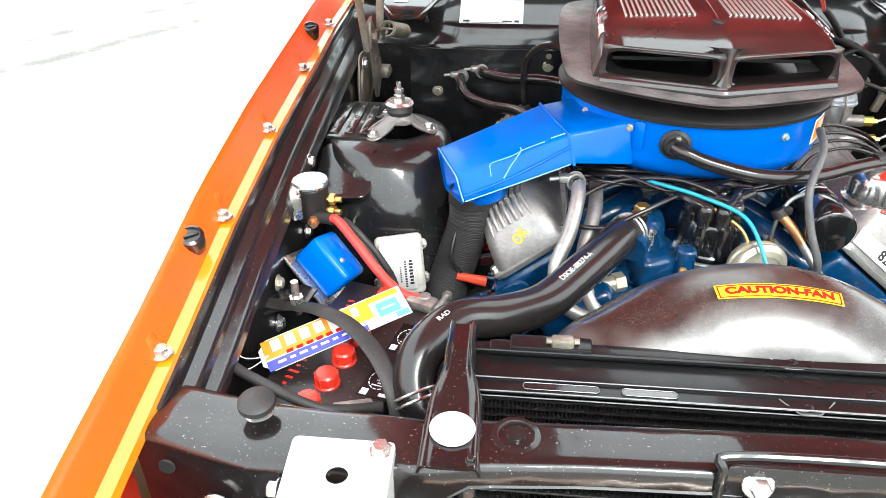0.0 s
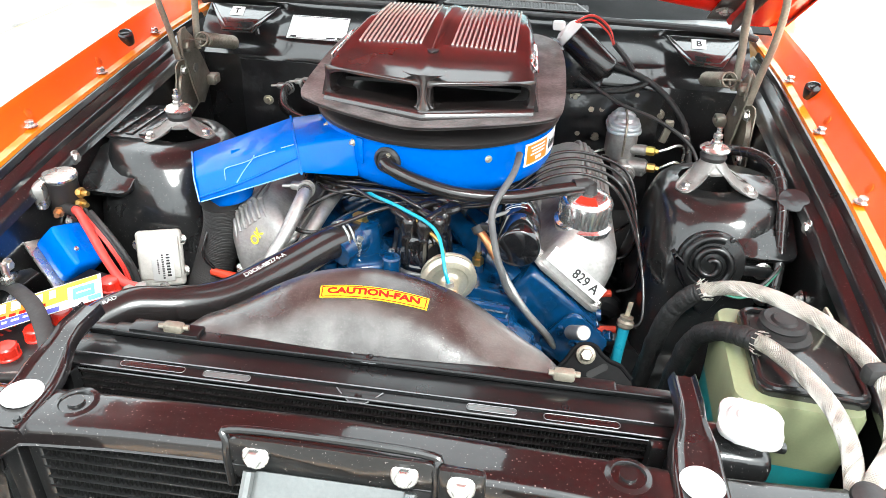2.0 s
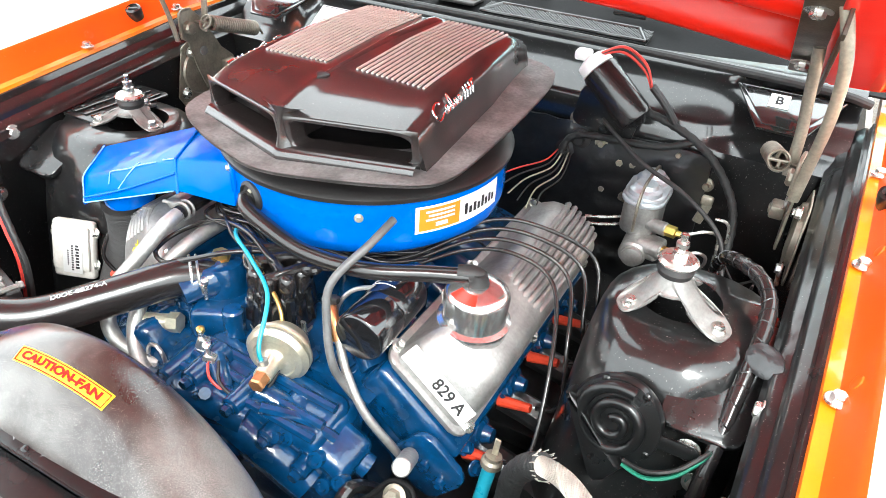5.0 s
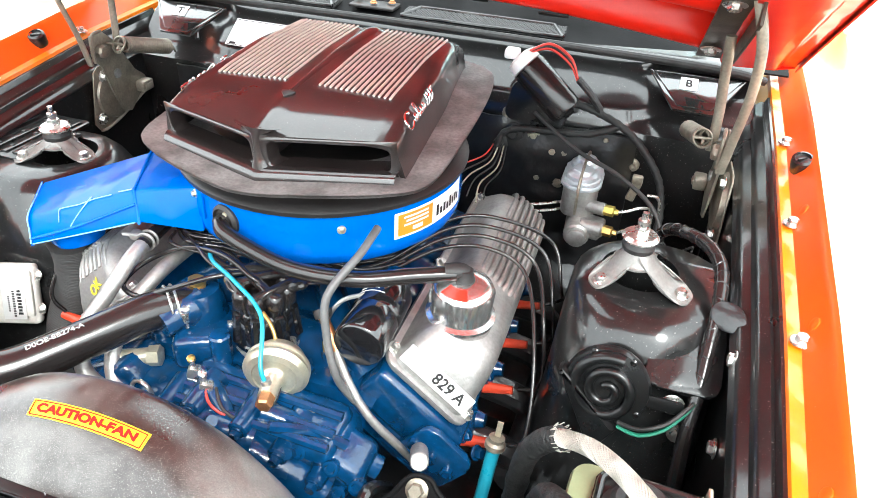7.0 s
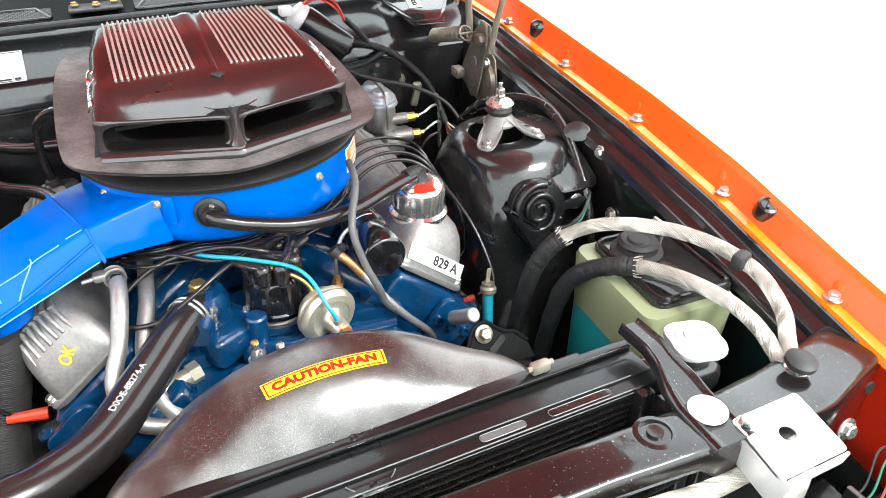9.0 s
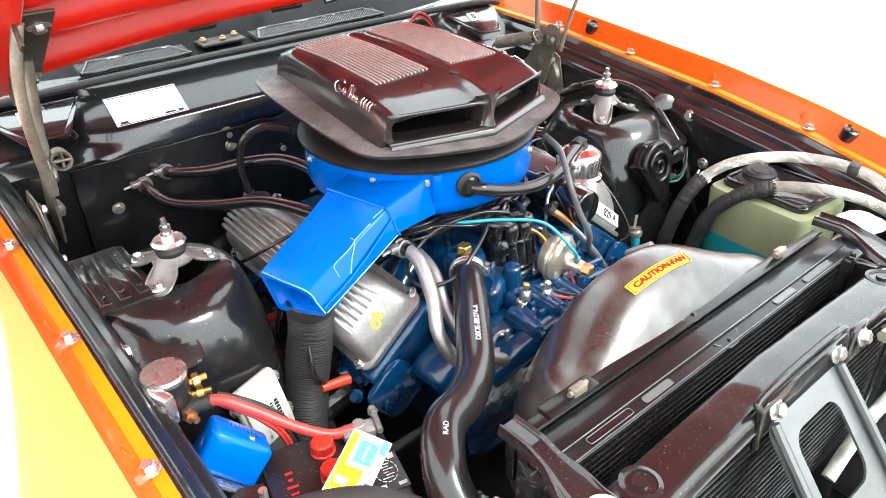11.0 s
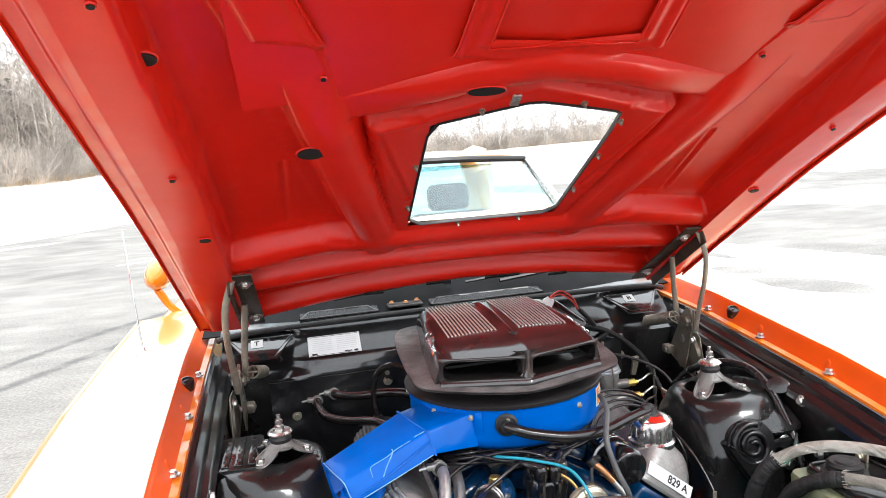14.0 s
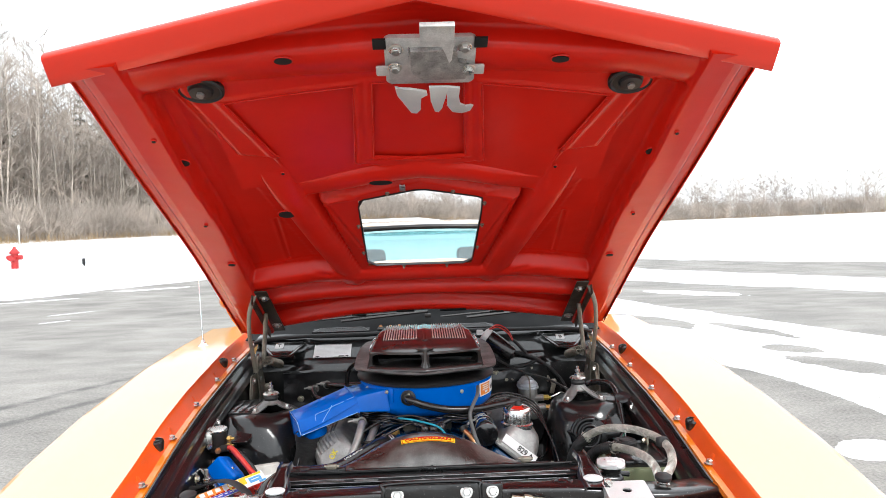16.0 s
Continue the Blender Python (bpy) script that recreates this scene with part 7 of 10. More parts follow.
def air_cleaner():
    th = thing("air_cleaner", (0, 0.825, 0.95), "bright blue round air cleaner with a square snorkel", "air cleaner")
    bm = bmesh.new()
    lathe(bm, (AC.x, AC.y, 0.96), (0, 0, 1), [(0.13, 0), (0.215, 0.012), (0.236, 0.030), (0.2395, 0.045), (0.2395, 0.112), (0.236, 0.116), (0.12, 0.118)], 72)
    body = part("housing", bm, BLUE, th, smooth=40)
    bm = bmesh.new()
    lathe(bm, (AC.x, AC.y, 1.073), (0, 0, 1), [(0.243, 0), (0.248, 0.003), (0.249, 0.010), (0.245, 0.014), (0.225, 0.022), (0.16, 0.030), (0.12, 0.034)], 72)
    part("lid", bm, BLACK_SATIN, th, "black steel lid", 40)
    # snorkel
    mouth = [Vector(p) for p in ((-0.468, 0.650, 0.996), (-0.428, 0.568, 0.978), (-0.412, 0.545, 0.938), (-0.452, 0.632, 0.924))]
    knee = [Vector(p) for p in ((-0.285, 0.722, 1.058), (-0.238, 0.610, 1.046), (-0.225, 0.592, 0.998), (-0.270, 0.705, 0.985))]
    root = [Vector(p) for p in ((-0.185, 0.765, 1.066), (-0.130, 0.628, 1.066), (-0.120, 0.615, 0.990), (-0.175, 0.745, 0.985))]
    inn = [p.lerp(sum(mouth, Vector()) / 4, 0.07) for p in mouth]
    deep = [p.lerp(sum(knee, Vector()) / 4, 0.25) for p in knee]
    t = bmesh.new()
    rings = [[t.verts.new(p) for p in r] for r in (root, knee, mouth, inn, deep)]
    for a, b in zip(rings, rings[1:]):
        for i in range(4):
            t.faces.new((a[i], a[(i + 1) % 4], b[(i + 1) % 4], b[i]))
    t.faces.new(rings[-1])
    t.faces.new(rings[0])
    bmesh.ops.recalc_face_normals(t, faces=t.faces)
    bmesh.ops.bevel(t, geom=[e for e in t.edges], offset=0.0055, segments=2, profile=0.5, affect="EDGES")
    sn = part("snorkel", t, BLUE, th, "square-sided bright blue snorkel", 40)
    b = bmesh.new()
    loop = knee + [knee[0]]
    tube(b, [p + (p - sum(knee, Vector()) / 4).normalized() * 0.001 for p in loop], 0.0026, 6, raw=True)
    part("seam", b, BLUE, sn)
    b = bmesh.new()
    e = (knee[1] - mouth[1])
    tube(b, [mouth[1] * 0.25 + mouth[2] * 0.75 + e * 0.02 + Vector((0.0, -0.003, 0)), mouth[1] * 0.3 + mouth[2] * 0.7 + e * 0.45 + Vector((0, -0.003, 0)), knee[1] * 0.6 + knee[2] * 0.4 + Vector((0, -0.002, 0))], 0.0025, 6, 6)
    part("pressed_bead", b, BLUE, sn)

    def side(k, d):
        """A place on the sloping flank: k along it from the mouth, d down it, or onto the top where d is negative."""
        e = mouth[1].lerp(knee[1], k)
        other = mouth[2].lerp(knee[2], k) if d > 0 else mouth[0].lerp(knee[0], k)
        return e.lerp(other, abs(d))

    # Glints along beads and edges, laid on as thin pale tubes.
    for line, r in (([(0.60, -0.10), (0.58, 0.0), (0.47, 0.35), (0.39, 0.66)], 0.0011), ([(0.30, 0.10), (0.33, 0.02), (0.50, 0.03), (0.62, -0.02), (0.80, -0.02)], 0.0010), ([(0.30, 0.10), (0.29, 0.45)], 0.0008), ([(0.86, -0.05), (0.98, -0.03)], 0.0010), ([(0.005, -0.95), (0.004, -0.5), (0.004, 0.0), (0.004, 0.5), (0.005, 0.95)], 0.0013), ([(0.02, 0.97), (0.5, 0.98), (0.97, 0.97)], 0.0011)):
        b = bmesh.new()
        tube(b, [side(*q) + Vector((0.0, -0.0012, 0.0012)) for q in line], r, 6, 5)
        part("crease_glint", b, GLINTBLUE, sn, "pale blue stroke that paints the sky's glint on a crease")
    b = bmesh.new()
    vac = (mouth[0] + mouth[2]) / 2 + Vector((0.055, 0.02, -0.028))
    lathe(b, vac + Vector((0, 0, 0.01)), (0.15, 0, -1), [(0.046, 0), (0.046, 0.02), (0.041, 0.03)], 24)
    part("hose_collar", b, BLUE, sn)
    for a, z in ((236, 1.055), (212, 1.056), (256, 1.052), (170, 1.055), (300, 1.05)):
        b = bmesh.new()
        d = Vector((math.cos(radians(a)), math.sin(radians(a)), 0))
        bolt(b, Vector((AC.x, AC.y, z)) + d * 0.2395, d, 0.0045, 0.005, 1.6)
        part("screw", b, CAD, body)
    b = bmesh.new()
    prism(b, rounded(0.018, 0.05, 0.004), axes(Vector((-0.118, 0.616, 1.045)), (0.88, -0.47, 0), (0, 0, 1)), 0.003, 0.001)
    part("tab", b, BLUE, sn)
    # decal on the wall
    b = bmesh.new()

    def on_wall(a, z, off=0.0):
        return Vector((AC.x + (0.2402 + off) * math.sin(radians(a)), AC.y - (0.2402 + off) * math.cos(radians(a)), z))

    sheet(b, lambda u, v: on_wall(50 + 42 * u, 1.016 + 0.046 * v, 0.0006), 20, 2)
    dc = part("decal", b, WHITE, body, "white maker's decal with an orange panel", 60)
    b = bmesh.new()
    sheet(b, lambda u, v: on_wall(51.5 + 17 * u, 1.020 + 0.038 * v, 0.0012), 10, 2)
    part("orange_panel", b, ORANGEDECAL, dc, smooth=60)
    b = bmesh.new()
    for a0, a1, z0, z1 in ((54, 66, 1.050, 1.0535), (55, 66, 1.043, 1.0465), (54, 66, 1.036, 1.0395), (58, 63, 1.025, 1.032)):
        sheet(b, lambda u, v: on_wall(a0 + (a1 - a0) * u, z0 + (z1 - z0) * v, 0.0018), 6, 1)
    part("printed_text", b, WHITE, dc)
    b = bmesh.new()
    for i, (h0, h1) in enumerate(((0, 1), (0.0, 0.62), (0, 0.8), (0.0, 0.62), (0, 1), (0, 0.66), (0, 0.8), (0, 0.62))):
        a0 = 71 + 2.35 * i
        sheet(b, lambda u, v: on_wall(a0 + 1.5 * u, 1.028 + 0.020 * (h0 + (h1 - h0) * v), 0.0014), 3, 1)
    part("maker_bars", b, PRINT, dc)
    return th


air_cleaner()


RIBMETAL = mat("bright_rib", (0.75, 0.73, 0.68), 0.35, metal=0.6, var=0.1, scale=40, bump=0.05)


def scoop():
    th = thing("hood_scoop", (0, 0.85, 1.10), "satin brown-black shaker scoop with twin mouths and bright louvre ribs", "scoop")
    bm = bmesh.new()
    # seal flange: rounded outline that follows the scoop, drooping at its rim
    half_outline = [(0.0, 0.548), (0.085, 0.566), (0.160, 0.594), (0.212, 0.624), (0.236, 0.652), (0.247, 0.700), (0.251, 0.82), (0.248, 0.96), (0.236, 1.06), (0.212, 1.108), (0.165, 1.130), (0.085, 1.138), (0.0, 1.140)]
    loop = half_outline + [(-x, y) for x, y in half_outline[-2:0:-1]]
    ring = spline([(x, y, 0) for x, y in loop], 4, True)

    def flange(u, v):
        k = int(round(v * len(ring))) % len(ring)
        p, in_k = ring[k], 0.66 + 0.34 * u
        z = 1.131 + 0.062 * (p.y - 0.62) - 0.006 * u + 0.0015 * math.sin(k * 0.31) * u + 0.004 * max(0.0, u - 0.82) / 0.18
        return (p.x * in_k, 0.862 + (p.y - 0.862) * in_k, z)

    sheet(bm, flange, 10, len(ring))
    def under(u, v):
        p = Vector(flange(1 - u, v))
        p.z -= 0.0045 + 0.006 * u
        return p
    sheet(bm, under, 5, len(ring))
    part("rubber_seal", bm, SEAL, th, "grey-black rubber skirt round the scoop", 60)

    def half(y):
        return ip([(0.60, 0.192), (0.70, 0.192), (0.90, 0.184), (1.08, 0.166)], y)

    def crest(y):
        return ip([(0.58, 1.180), (0.60, 1.190), (0.62, 1.198), (0.65, 1.206), (0.69, 1.211), (0.74, 1.216), (0.90, 1.226), (1.04, 1.226), (1.10, 1.205)], y)

    def section(c, y, grow=0.0):
        """c -1..1 from one foot over the top to the other."""
        w, foot = half(y) + grow, 1.118
        tbl_x = [(0, 1.06), (0.16, 1.0), (0.24, 0.975), (0.32, 0.92), (0.45, 0.82), (0.93, 0.10), (1.0, 0.0)]
        tbl_z = [(0, 0.0), (0.16, 0.62), (0.24, 0.84), (0.32, 0.94), (0.45, 0.985), (0.93, 1.0), (1.0, 1.03)]
        q = 1 - abs(c)
        x = ip(tbl_x, q) * w
        top = crest(y - 0.058 * min(1, x / 0.19) * min(1, max(0, (1.0 - y) / 0.3))) + grow
        return math.copysign(x, c), foot + ip(tbl_z, q) * (top - foot)

    def shell(grow):
        def f(u, v):
            c = -1 + 2 * u
            x, z = section(c, 0.66, grow)
            start = 0.598 + 0.058 * min(1, abs(x) / 0.19) + 0.012 * max(0, (1.19 - z)) / 0.06
            y = start + (1.10 - start) * v
            x, z = section(c, y, grow)
            return (x, y, z)
        return f

    bm = bmesh.new()
    sheet(bm, shell(0.0), 72, 34)
    sheet(bm, shell(-0.008), 72, 34)
    a = [shell(0.0)(i / 72, 0) for i in range(73)]
    b = [shell(-0.008)(i / 72, 0) for i in range(73)]
    for i in range(72):
        bm.faces.new([bm.verts.new(p) for p in (a[i], a[i + 1], b[i + 1], b[i])])
    sheet(bm, lambda u, v: (lambda p: (p[0], p[1] + 0.012 * math.sin(math.pi * v * 0.5), 1.12 + (p[2] - 1.12) * (1 - v)))(shell(0.0)(u, 1)), 36, 6)
    sh = part("shell", bm, SCOOP, th, smooth=42)
    # two rounded mouths in the front, rolled inwards
    for side in (-1, 1):
        bm = bmesh.new()

        def face(x, z, deep=0.0):
            return Vector((side * x, 0.597 + 0.058 * x / 0.19 + 0.010 * (1.19 - z) / 0.06 + deep, z))

        outer = [(0.0955 + 0.0955 * math.copysign(min(1, abs(math.cos(q)) * 1.42), math.cos(q)), 1.158 + 0.0300 * math.copysign(min(1, abs(math.sin(q)) * 1.42), math.sin(q))) for q in (2 * math.pi * i / 64 for i in range(64))]

        def oval(w, h):
            out = []
            for i in range(64):
                q = 2 * math.pi * i / 64
                c, t = math.cos(q), math.sin(q)
                k = (abs(c) ** 7 + abs(t) ** 7) ** (-1 / 7)
                out.append((0.0965 + w * c * k, 1.1595 + h * t * k))
            return out

        loops = [[bm.verts.new(face(x, z, d)) for x, z in ring] for ring, d in ((outer, 0.002), (oval(0.0890, 0.0262), -0.0015), (oval(0.0860, 0.0240), -0.0015), (oval(0.0838, 0.0222), 0.003), (oval(0.0830, 0.0215), 0.030))]
        for p, q in zip(loops, loops[1:]):
            for i in range(64):
                bm.faces.new((p[i], p[(i + 1) % 64], q[(i + 1) % 64], q[i]))
        part("mouth_frame", bm, SCOOP, sh, "rolled glossy edge of the mouth", 70)
    # lower lip and divider
    bm = bmesh.new()

    def lip(u, v):
        x = -0.192 + 0.384 * v
        y = 0.590 + 0.058 * abs(x) / 0.19
        prof = [(0.05, 1.139), (0.006, 1.139), (0.0, 1.135), (-0.004, 1.128), (-0.002, 1.118), (0.05, 1.112)]
        t = u * 5
        i = min(int(t), 4)
        t -= i
        return (x, y + prof[i][0] * (1 - t) + prof[i + 1][0] * t, prof[i][1] * (1 - t) + prof[i + 1][1] * t)

    sheet(bm, lip, 15, 40)
    part("lower_lip", bm, SCOOP, sh, smooth=50)
    bm = bmesh.new()

    def post(u, v):
        z = 1.136 + 0.064 * v
        w = 0.0075 + 0.010 * (2 * v - 0.9) ** 2 + (0.02 * max(0, v - 0.85) / 0.15)
        a = math.pi * u
        return (-w * math.cos(a), 0.612 - 0.018 * math.sin(a) + 0.004 * v, z)

    sheet(bm, post, 12, 14)
    box(bm, (0, 0.66, 1.167), (0.010, 0.10, 0.06), None, 0.002)
    part("divider", bm, SCOOP, sh, smooth=60)
    for s in (-1, 1):
        bm = bmesh.new()
        prism(bm, [(0.008, 0), (0.175, 0.052), (0.175, 0.10), (0.008, 0.07)], axes((0, 0.628, 1.182), (s, 0, 0), (0, 1, 0)), 0.003 * s, 0.0)
        part("inner_vane", bm, BLACK_SATIN, sh)
    # Black sheets added behind the mouths to paint the shade within the scoop.
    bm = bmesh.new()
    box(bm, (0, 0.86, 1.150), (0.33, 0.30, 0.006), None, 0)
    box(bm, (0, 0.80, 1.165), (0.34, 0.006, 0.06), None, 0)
    part("mouth_shade_sheets", bm, HOLESHADE, sh)
    # louvre ribs
    for s in (-1, 1):
        for i in range(14):
            x = 0.030 + 0.116 * i / 13
            bm = bmesh.new()
            line = []
            for t in range(13):
                y = 0.748 + 0.292 * t / 12
                q = ip([(0.0, 1.0), (0.10, 0.93), (0.82, 0.45), (0.92, 0.32), (0.975, 0.24), (1.0, 0.16)], x / half(y))
                line.append((s * x, y, section(1 - q, y)[1] + 0.0012))
            tube(bm, line, 0.0022, 6, raw=True)
            part("louvre_rib", bm, RIBMETAL, sh, "thin bright rib")
    # pressed centre rise
    bm = bmesh.new()
    sheet(bm, lambda u, v: ((-0.020 + 0.040 * u) * (0.3 + 0.7 * v), 0.700 + 0.385 * v, crest(0.700 + 0.385 * v) + 0.005 * math.sin(math.pi * u) - 0.0006), 8, 24)
    part("centre_rise", bm, SCOOP, sh, smooth=60)
    bm = bmesh.new()
    heart = [(0, -0.011), (0.010, 0.001), (0.011, 0.006), (0.006, 0.009), (0, 0.006), (-0.006, 0.009), (-0.011, 0.006), (-0.010, 0.001)]
    prism(bm, heart, axes((0, 0.700, 1.2135), (1, 0, 0), (0, 0.98, 0.14)), 0.004, 0.001)
    part("front_emblem", bm, BLACK_SATIN, sh)
    # flowing badge on both flanks, as plain strokes
    for s in (-1, 1):
        bm = bmesh.new()

        def on(y, h):
            x, z = section(0.80 - 0.09 * h, y)
            return Vector((s * (abs(x) + 0.0035), y, z + 0.001))

        def stroke(pts, r):
            tube(bm, [on(0.705 + 0.125 * a if s > 0 else 0.830 - 0.125 * a, b) for a, b in pts], r, 6, 7)

        stroke([(0.20, 1.05), (0.19, 1.25), (0.13, 1.32), (0.05, 1.0), (0.02, 0.5), (0.06, 0.08), (0.14, 0.0), (0.22, 0.25)], 0.0018)
        for a, tall in ((0.25, 0.55), (0.37, 1.25), (0.47, 0.5), (0.57, 0.5)):
            stroke([(a, 0.25), (a + 0.035, 0.05), (a + 0.07, 0.25), (a + 0.055, tall), (a + 0.015, tall * 0.92), (a + 0.02, 0.3), (a + 0.08, 0.06), (a + 0.12, 0.22)], 0.0014)
        for a in (0.75, 0.82, 0.90, 0.97):
            stroke([(a + 0.03, 0.85), (a + 0.015, 0.45), (a, 0.0)], 0.0016)
        stroke([(0.84, 0.42), (0.92, 0.5)], 0.0016)
        stroke([(0.95, 0.88), (1.05, 0.9)], 0.0018)
        part("badge", bm, CHROME, sh, "flowing bright metal badge")
    return th


scoop()

# ---- battery side ----


def one(name, at, label, category, bm, material, smooth=None, group=""):
    """A thing that is a single mesh."""
    return tagged(part(name, bm, material, smooth=smooth), label, category, group)


def battery():
    d = Vector((0.254, 0.967, 0)).normalized()
    e = Vector((d.y, -d.x, 0))
    c = Vector((-0.553, 0.272, 0.0))
    M = axes(c, e, d)
    th = thing("battery", (c.x, c.y, 0.63), "dark brown-black battery with red vent caps under a strap", "battery")
    bm = bmesh.new()
    box(bm, (0, 0, 0), (0.172, 0.315, 0.19), M @ pose(0, 0, 0.735), 0.008, 2)
    box(bm, (0, 0, 0), (0.180, 0.322, 0.018), M @ pose(0, 0, 0.822), 0.005, 2)
    case = part("case", bm, BATTERY, th)
    for k in range(6):
        b = bmesh.new()
        p = M @ Vector((-0.002, -0.135 + 0.052 * k, 0.829))
        lathe(b, p, (0, 0, 1), [(0.0185, 0), (0.0185, 0.004), (0.0165, 0.006), (0.0165, 0.020), (0.014, 0.023), (0.001, 0.0235)], 20)
        for i in range(10):
            a = 2 * math.pi * i / 10
            q = p + Vector((math.cos(a) * 0.0166, math.sin(a) * 0.0166, 0.006))
            tube(b, [q, q + Vector((0, 0, 0.014))], 0.0014, 4, 1, raw=True)
        part("vent_cap", b, REDCAP, th, "ribbed red vent cap")
    post = Vector((-0.462, 0.390, 0.829))
    b = bmesh.new()
    lathe(b, post, (0, 0, 1), [(0.011, 0), (0.010, 0.02), (0.009, 0.021)], 14)
    box(b, post + Vector((-0.004, -0.006, 0.010)), (0.050, 0.030, 0.018), pose(0, 0, 0, 0, 0, -20), 0.006)
    cyl(b, post + Vector((0.02, -0.028, 0.012)), post + Vector((0.034, 0.012, 0.012)), 0.005, n=8)
    bolt(b, post + Vector((0.034, 0.012, 0.012)), (0.3, 0.95, 0), 0.007, 0.008, 1.2)
    part("terminal", b, LEAD, th, "tarnished lead terminal clamp")
    b = bmesh.new()
    q = M @ Vector((0.055, -0.125, 0.829))
    lathe(b, q, (0, 0, 1), [(0.011, 0), (0.010, 0.016)], 14)
    box(b, q + Vector((0.004, 0.0, 0.008)), (0.055, 0.028, 0.016), pose(0, 0, 0, 0, 0, 15), 0.005)
    part("terminal", b, LEAD, th)
    for y in (-0.055, 0.045):
        P = M @ pose(0.058, y, 0.8318)
        panel = part("print_panel", bars(P, [(0.010, 0.0, 0.046, 0.068)], 0.0008), TANKBLACK, case, "glossy black printed panel")
        part("printed_text", bars(P @ pose(0, 0, 0.0010), [(-0.004, -0.026, 0.010, 0.012), (0.024, -0.026, 0.012, 0.006), (0.024, 0.027, 0.010, 0.010)] + [(0.008 + 0.005 * (i % 2), -0.010 + 0.005 * i, 0.016 - 0.004 * (i % 3), 0.0018) for i in range(6)]), WHITE, panel)
        b = bmesh.new()
        for k in range(14):
            a = 2 * math.pi * k / 14
            tube(b, [P @ Vector((0.009 + 0.016 * math.cos(a + t), 0.002 + 0.020 * math.sin(a + t), 0.0016)) for t in (0.0, 0.15, 0.3)], 0.0008, 4, raw=True)
        tagged(part("dotted_ring", b, WHITE, panel), kind="stuff")
    part("red_print", bars(M @ pose(-0.062, 0.02, 0.8318), [(0.003 * (i % 2), 0.0065 * i, 0.016 - 0.005 * (i % 3), 0.0042) for i in range(-19, 14, 2)]), REDCAP, case)
    b = bmesh.new()
    box(b, (-0.56, 0.26, 0.63), (0.24, 0.36, 0.02), None, 0.006)
    part("tray", b, BLACK, th)
    return th


battery()


def battery_strap():
    th = thing("battery_strap", (-0.66, 0.30, 0.86), "black rubber-coated battery hold-down strap with a threaded stud", "strap")
    bm = bmesh.new()
    tube(bm, [(-0.705, 0.335, 0.860), (-0.672, 0.325, 0.862), (-0.640, 0.305, 0.878), (-0.595, 0.270, 0.898), (-0.545, 0.235, 0.900), (-0.500, 0.190, 0.885), (-0.472, 0.150, 0.852), (-0.464, 0.13, 0.80)], 0.0125, 12, 10, flat=0.25)
    part("strap", bm, RUBBER, th, smooth=50)
    bm = bmesh.new()
    cyl(bm, (-0.648, 0.312, 0.86), (-0.648, 0.312, 0.918), 0.006, n=10)
    lathe(bm, (-0.648, 0.312, 0.882), (0, 0, 1), [(0.011, 0), (0.011, 0.009)], 6)
    part("stud", bm, STEEL, th)
    bm = bmesh.new()
    prism(bm, [(-0.05, -0.02), (0.03, -0.03), (0.05, 0.0), (0.03, 0.025), (-0.04, 0.03)], pose(-0.675, 0.345, 0.858, 0, -12, 20), 0.004, 0.001)
    part("bracket", bm, BLACK, th)
    bm = bmesh.new()
    bolt(bm, (-0.698, 0.372, 0.872), (1, 0, 0), 0.009, 0.008, 1.5)
    part("bolt", bm, CAD, th, "yellow-plated bolt")


battery_strap()


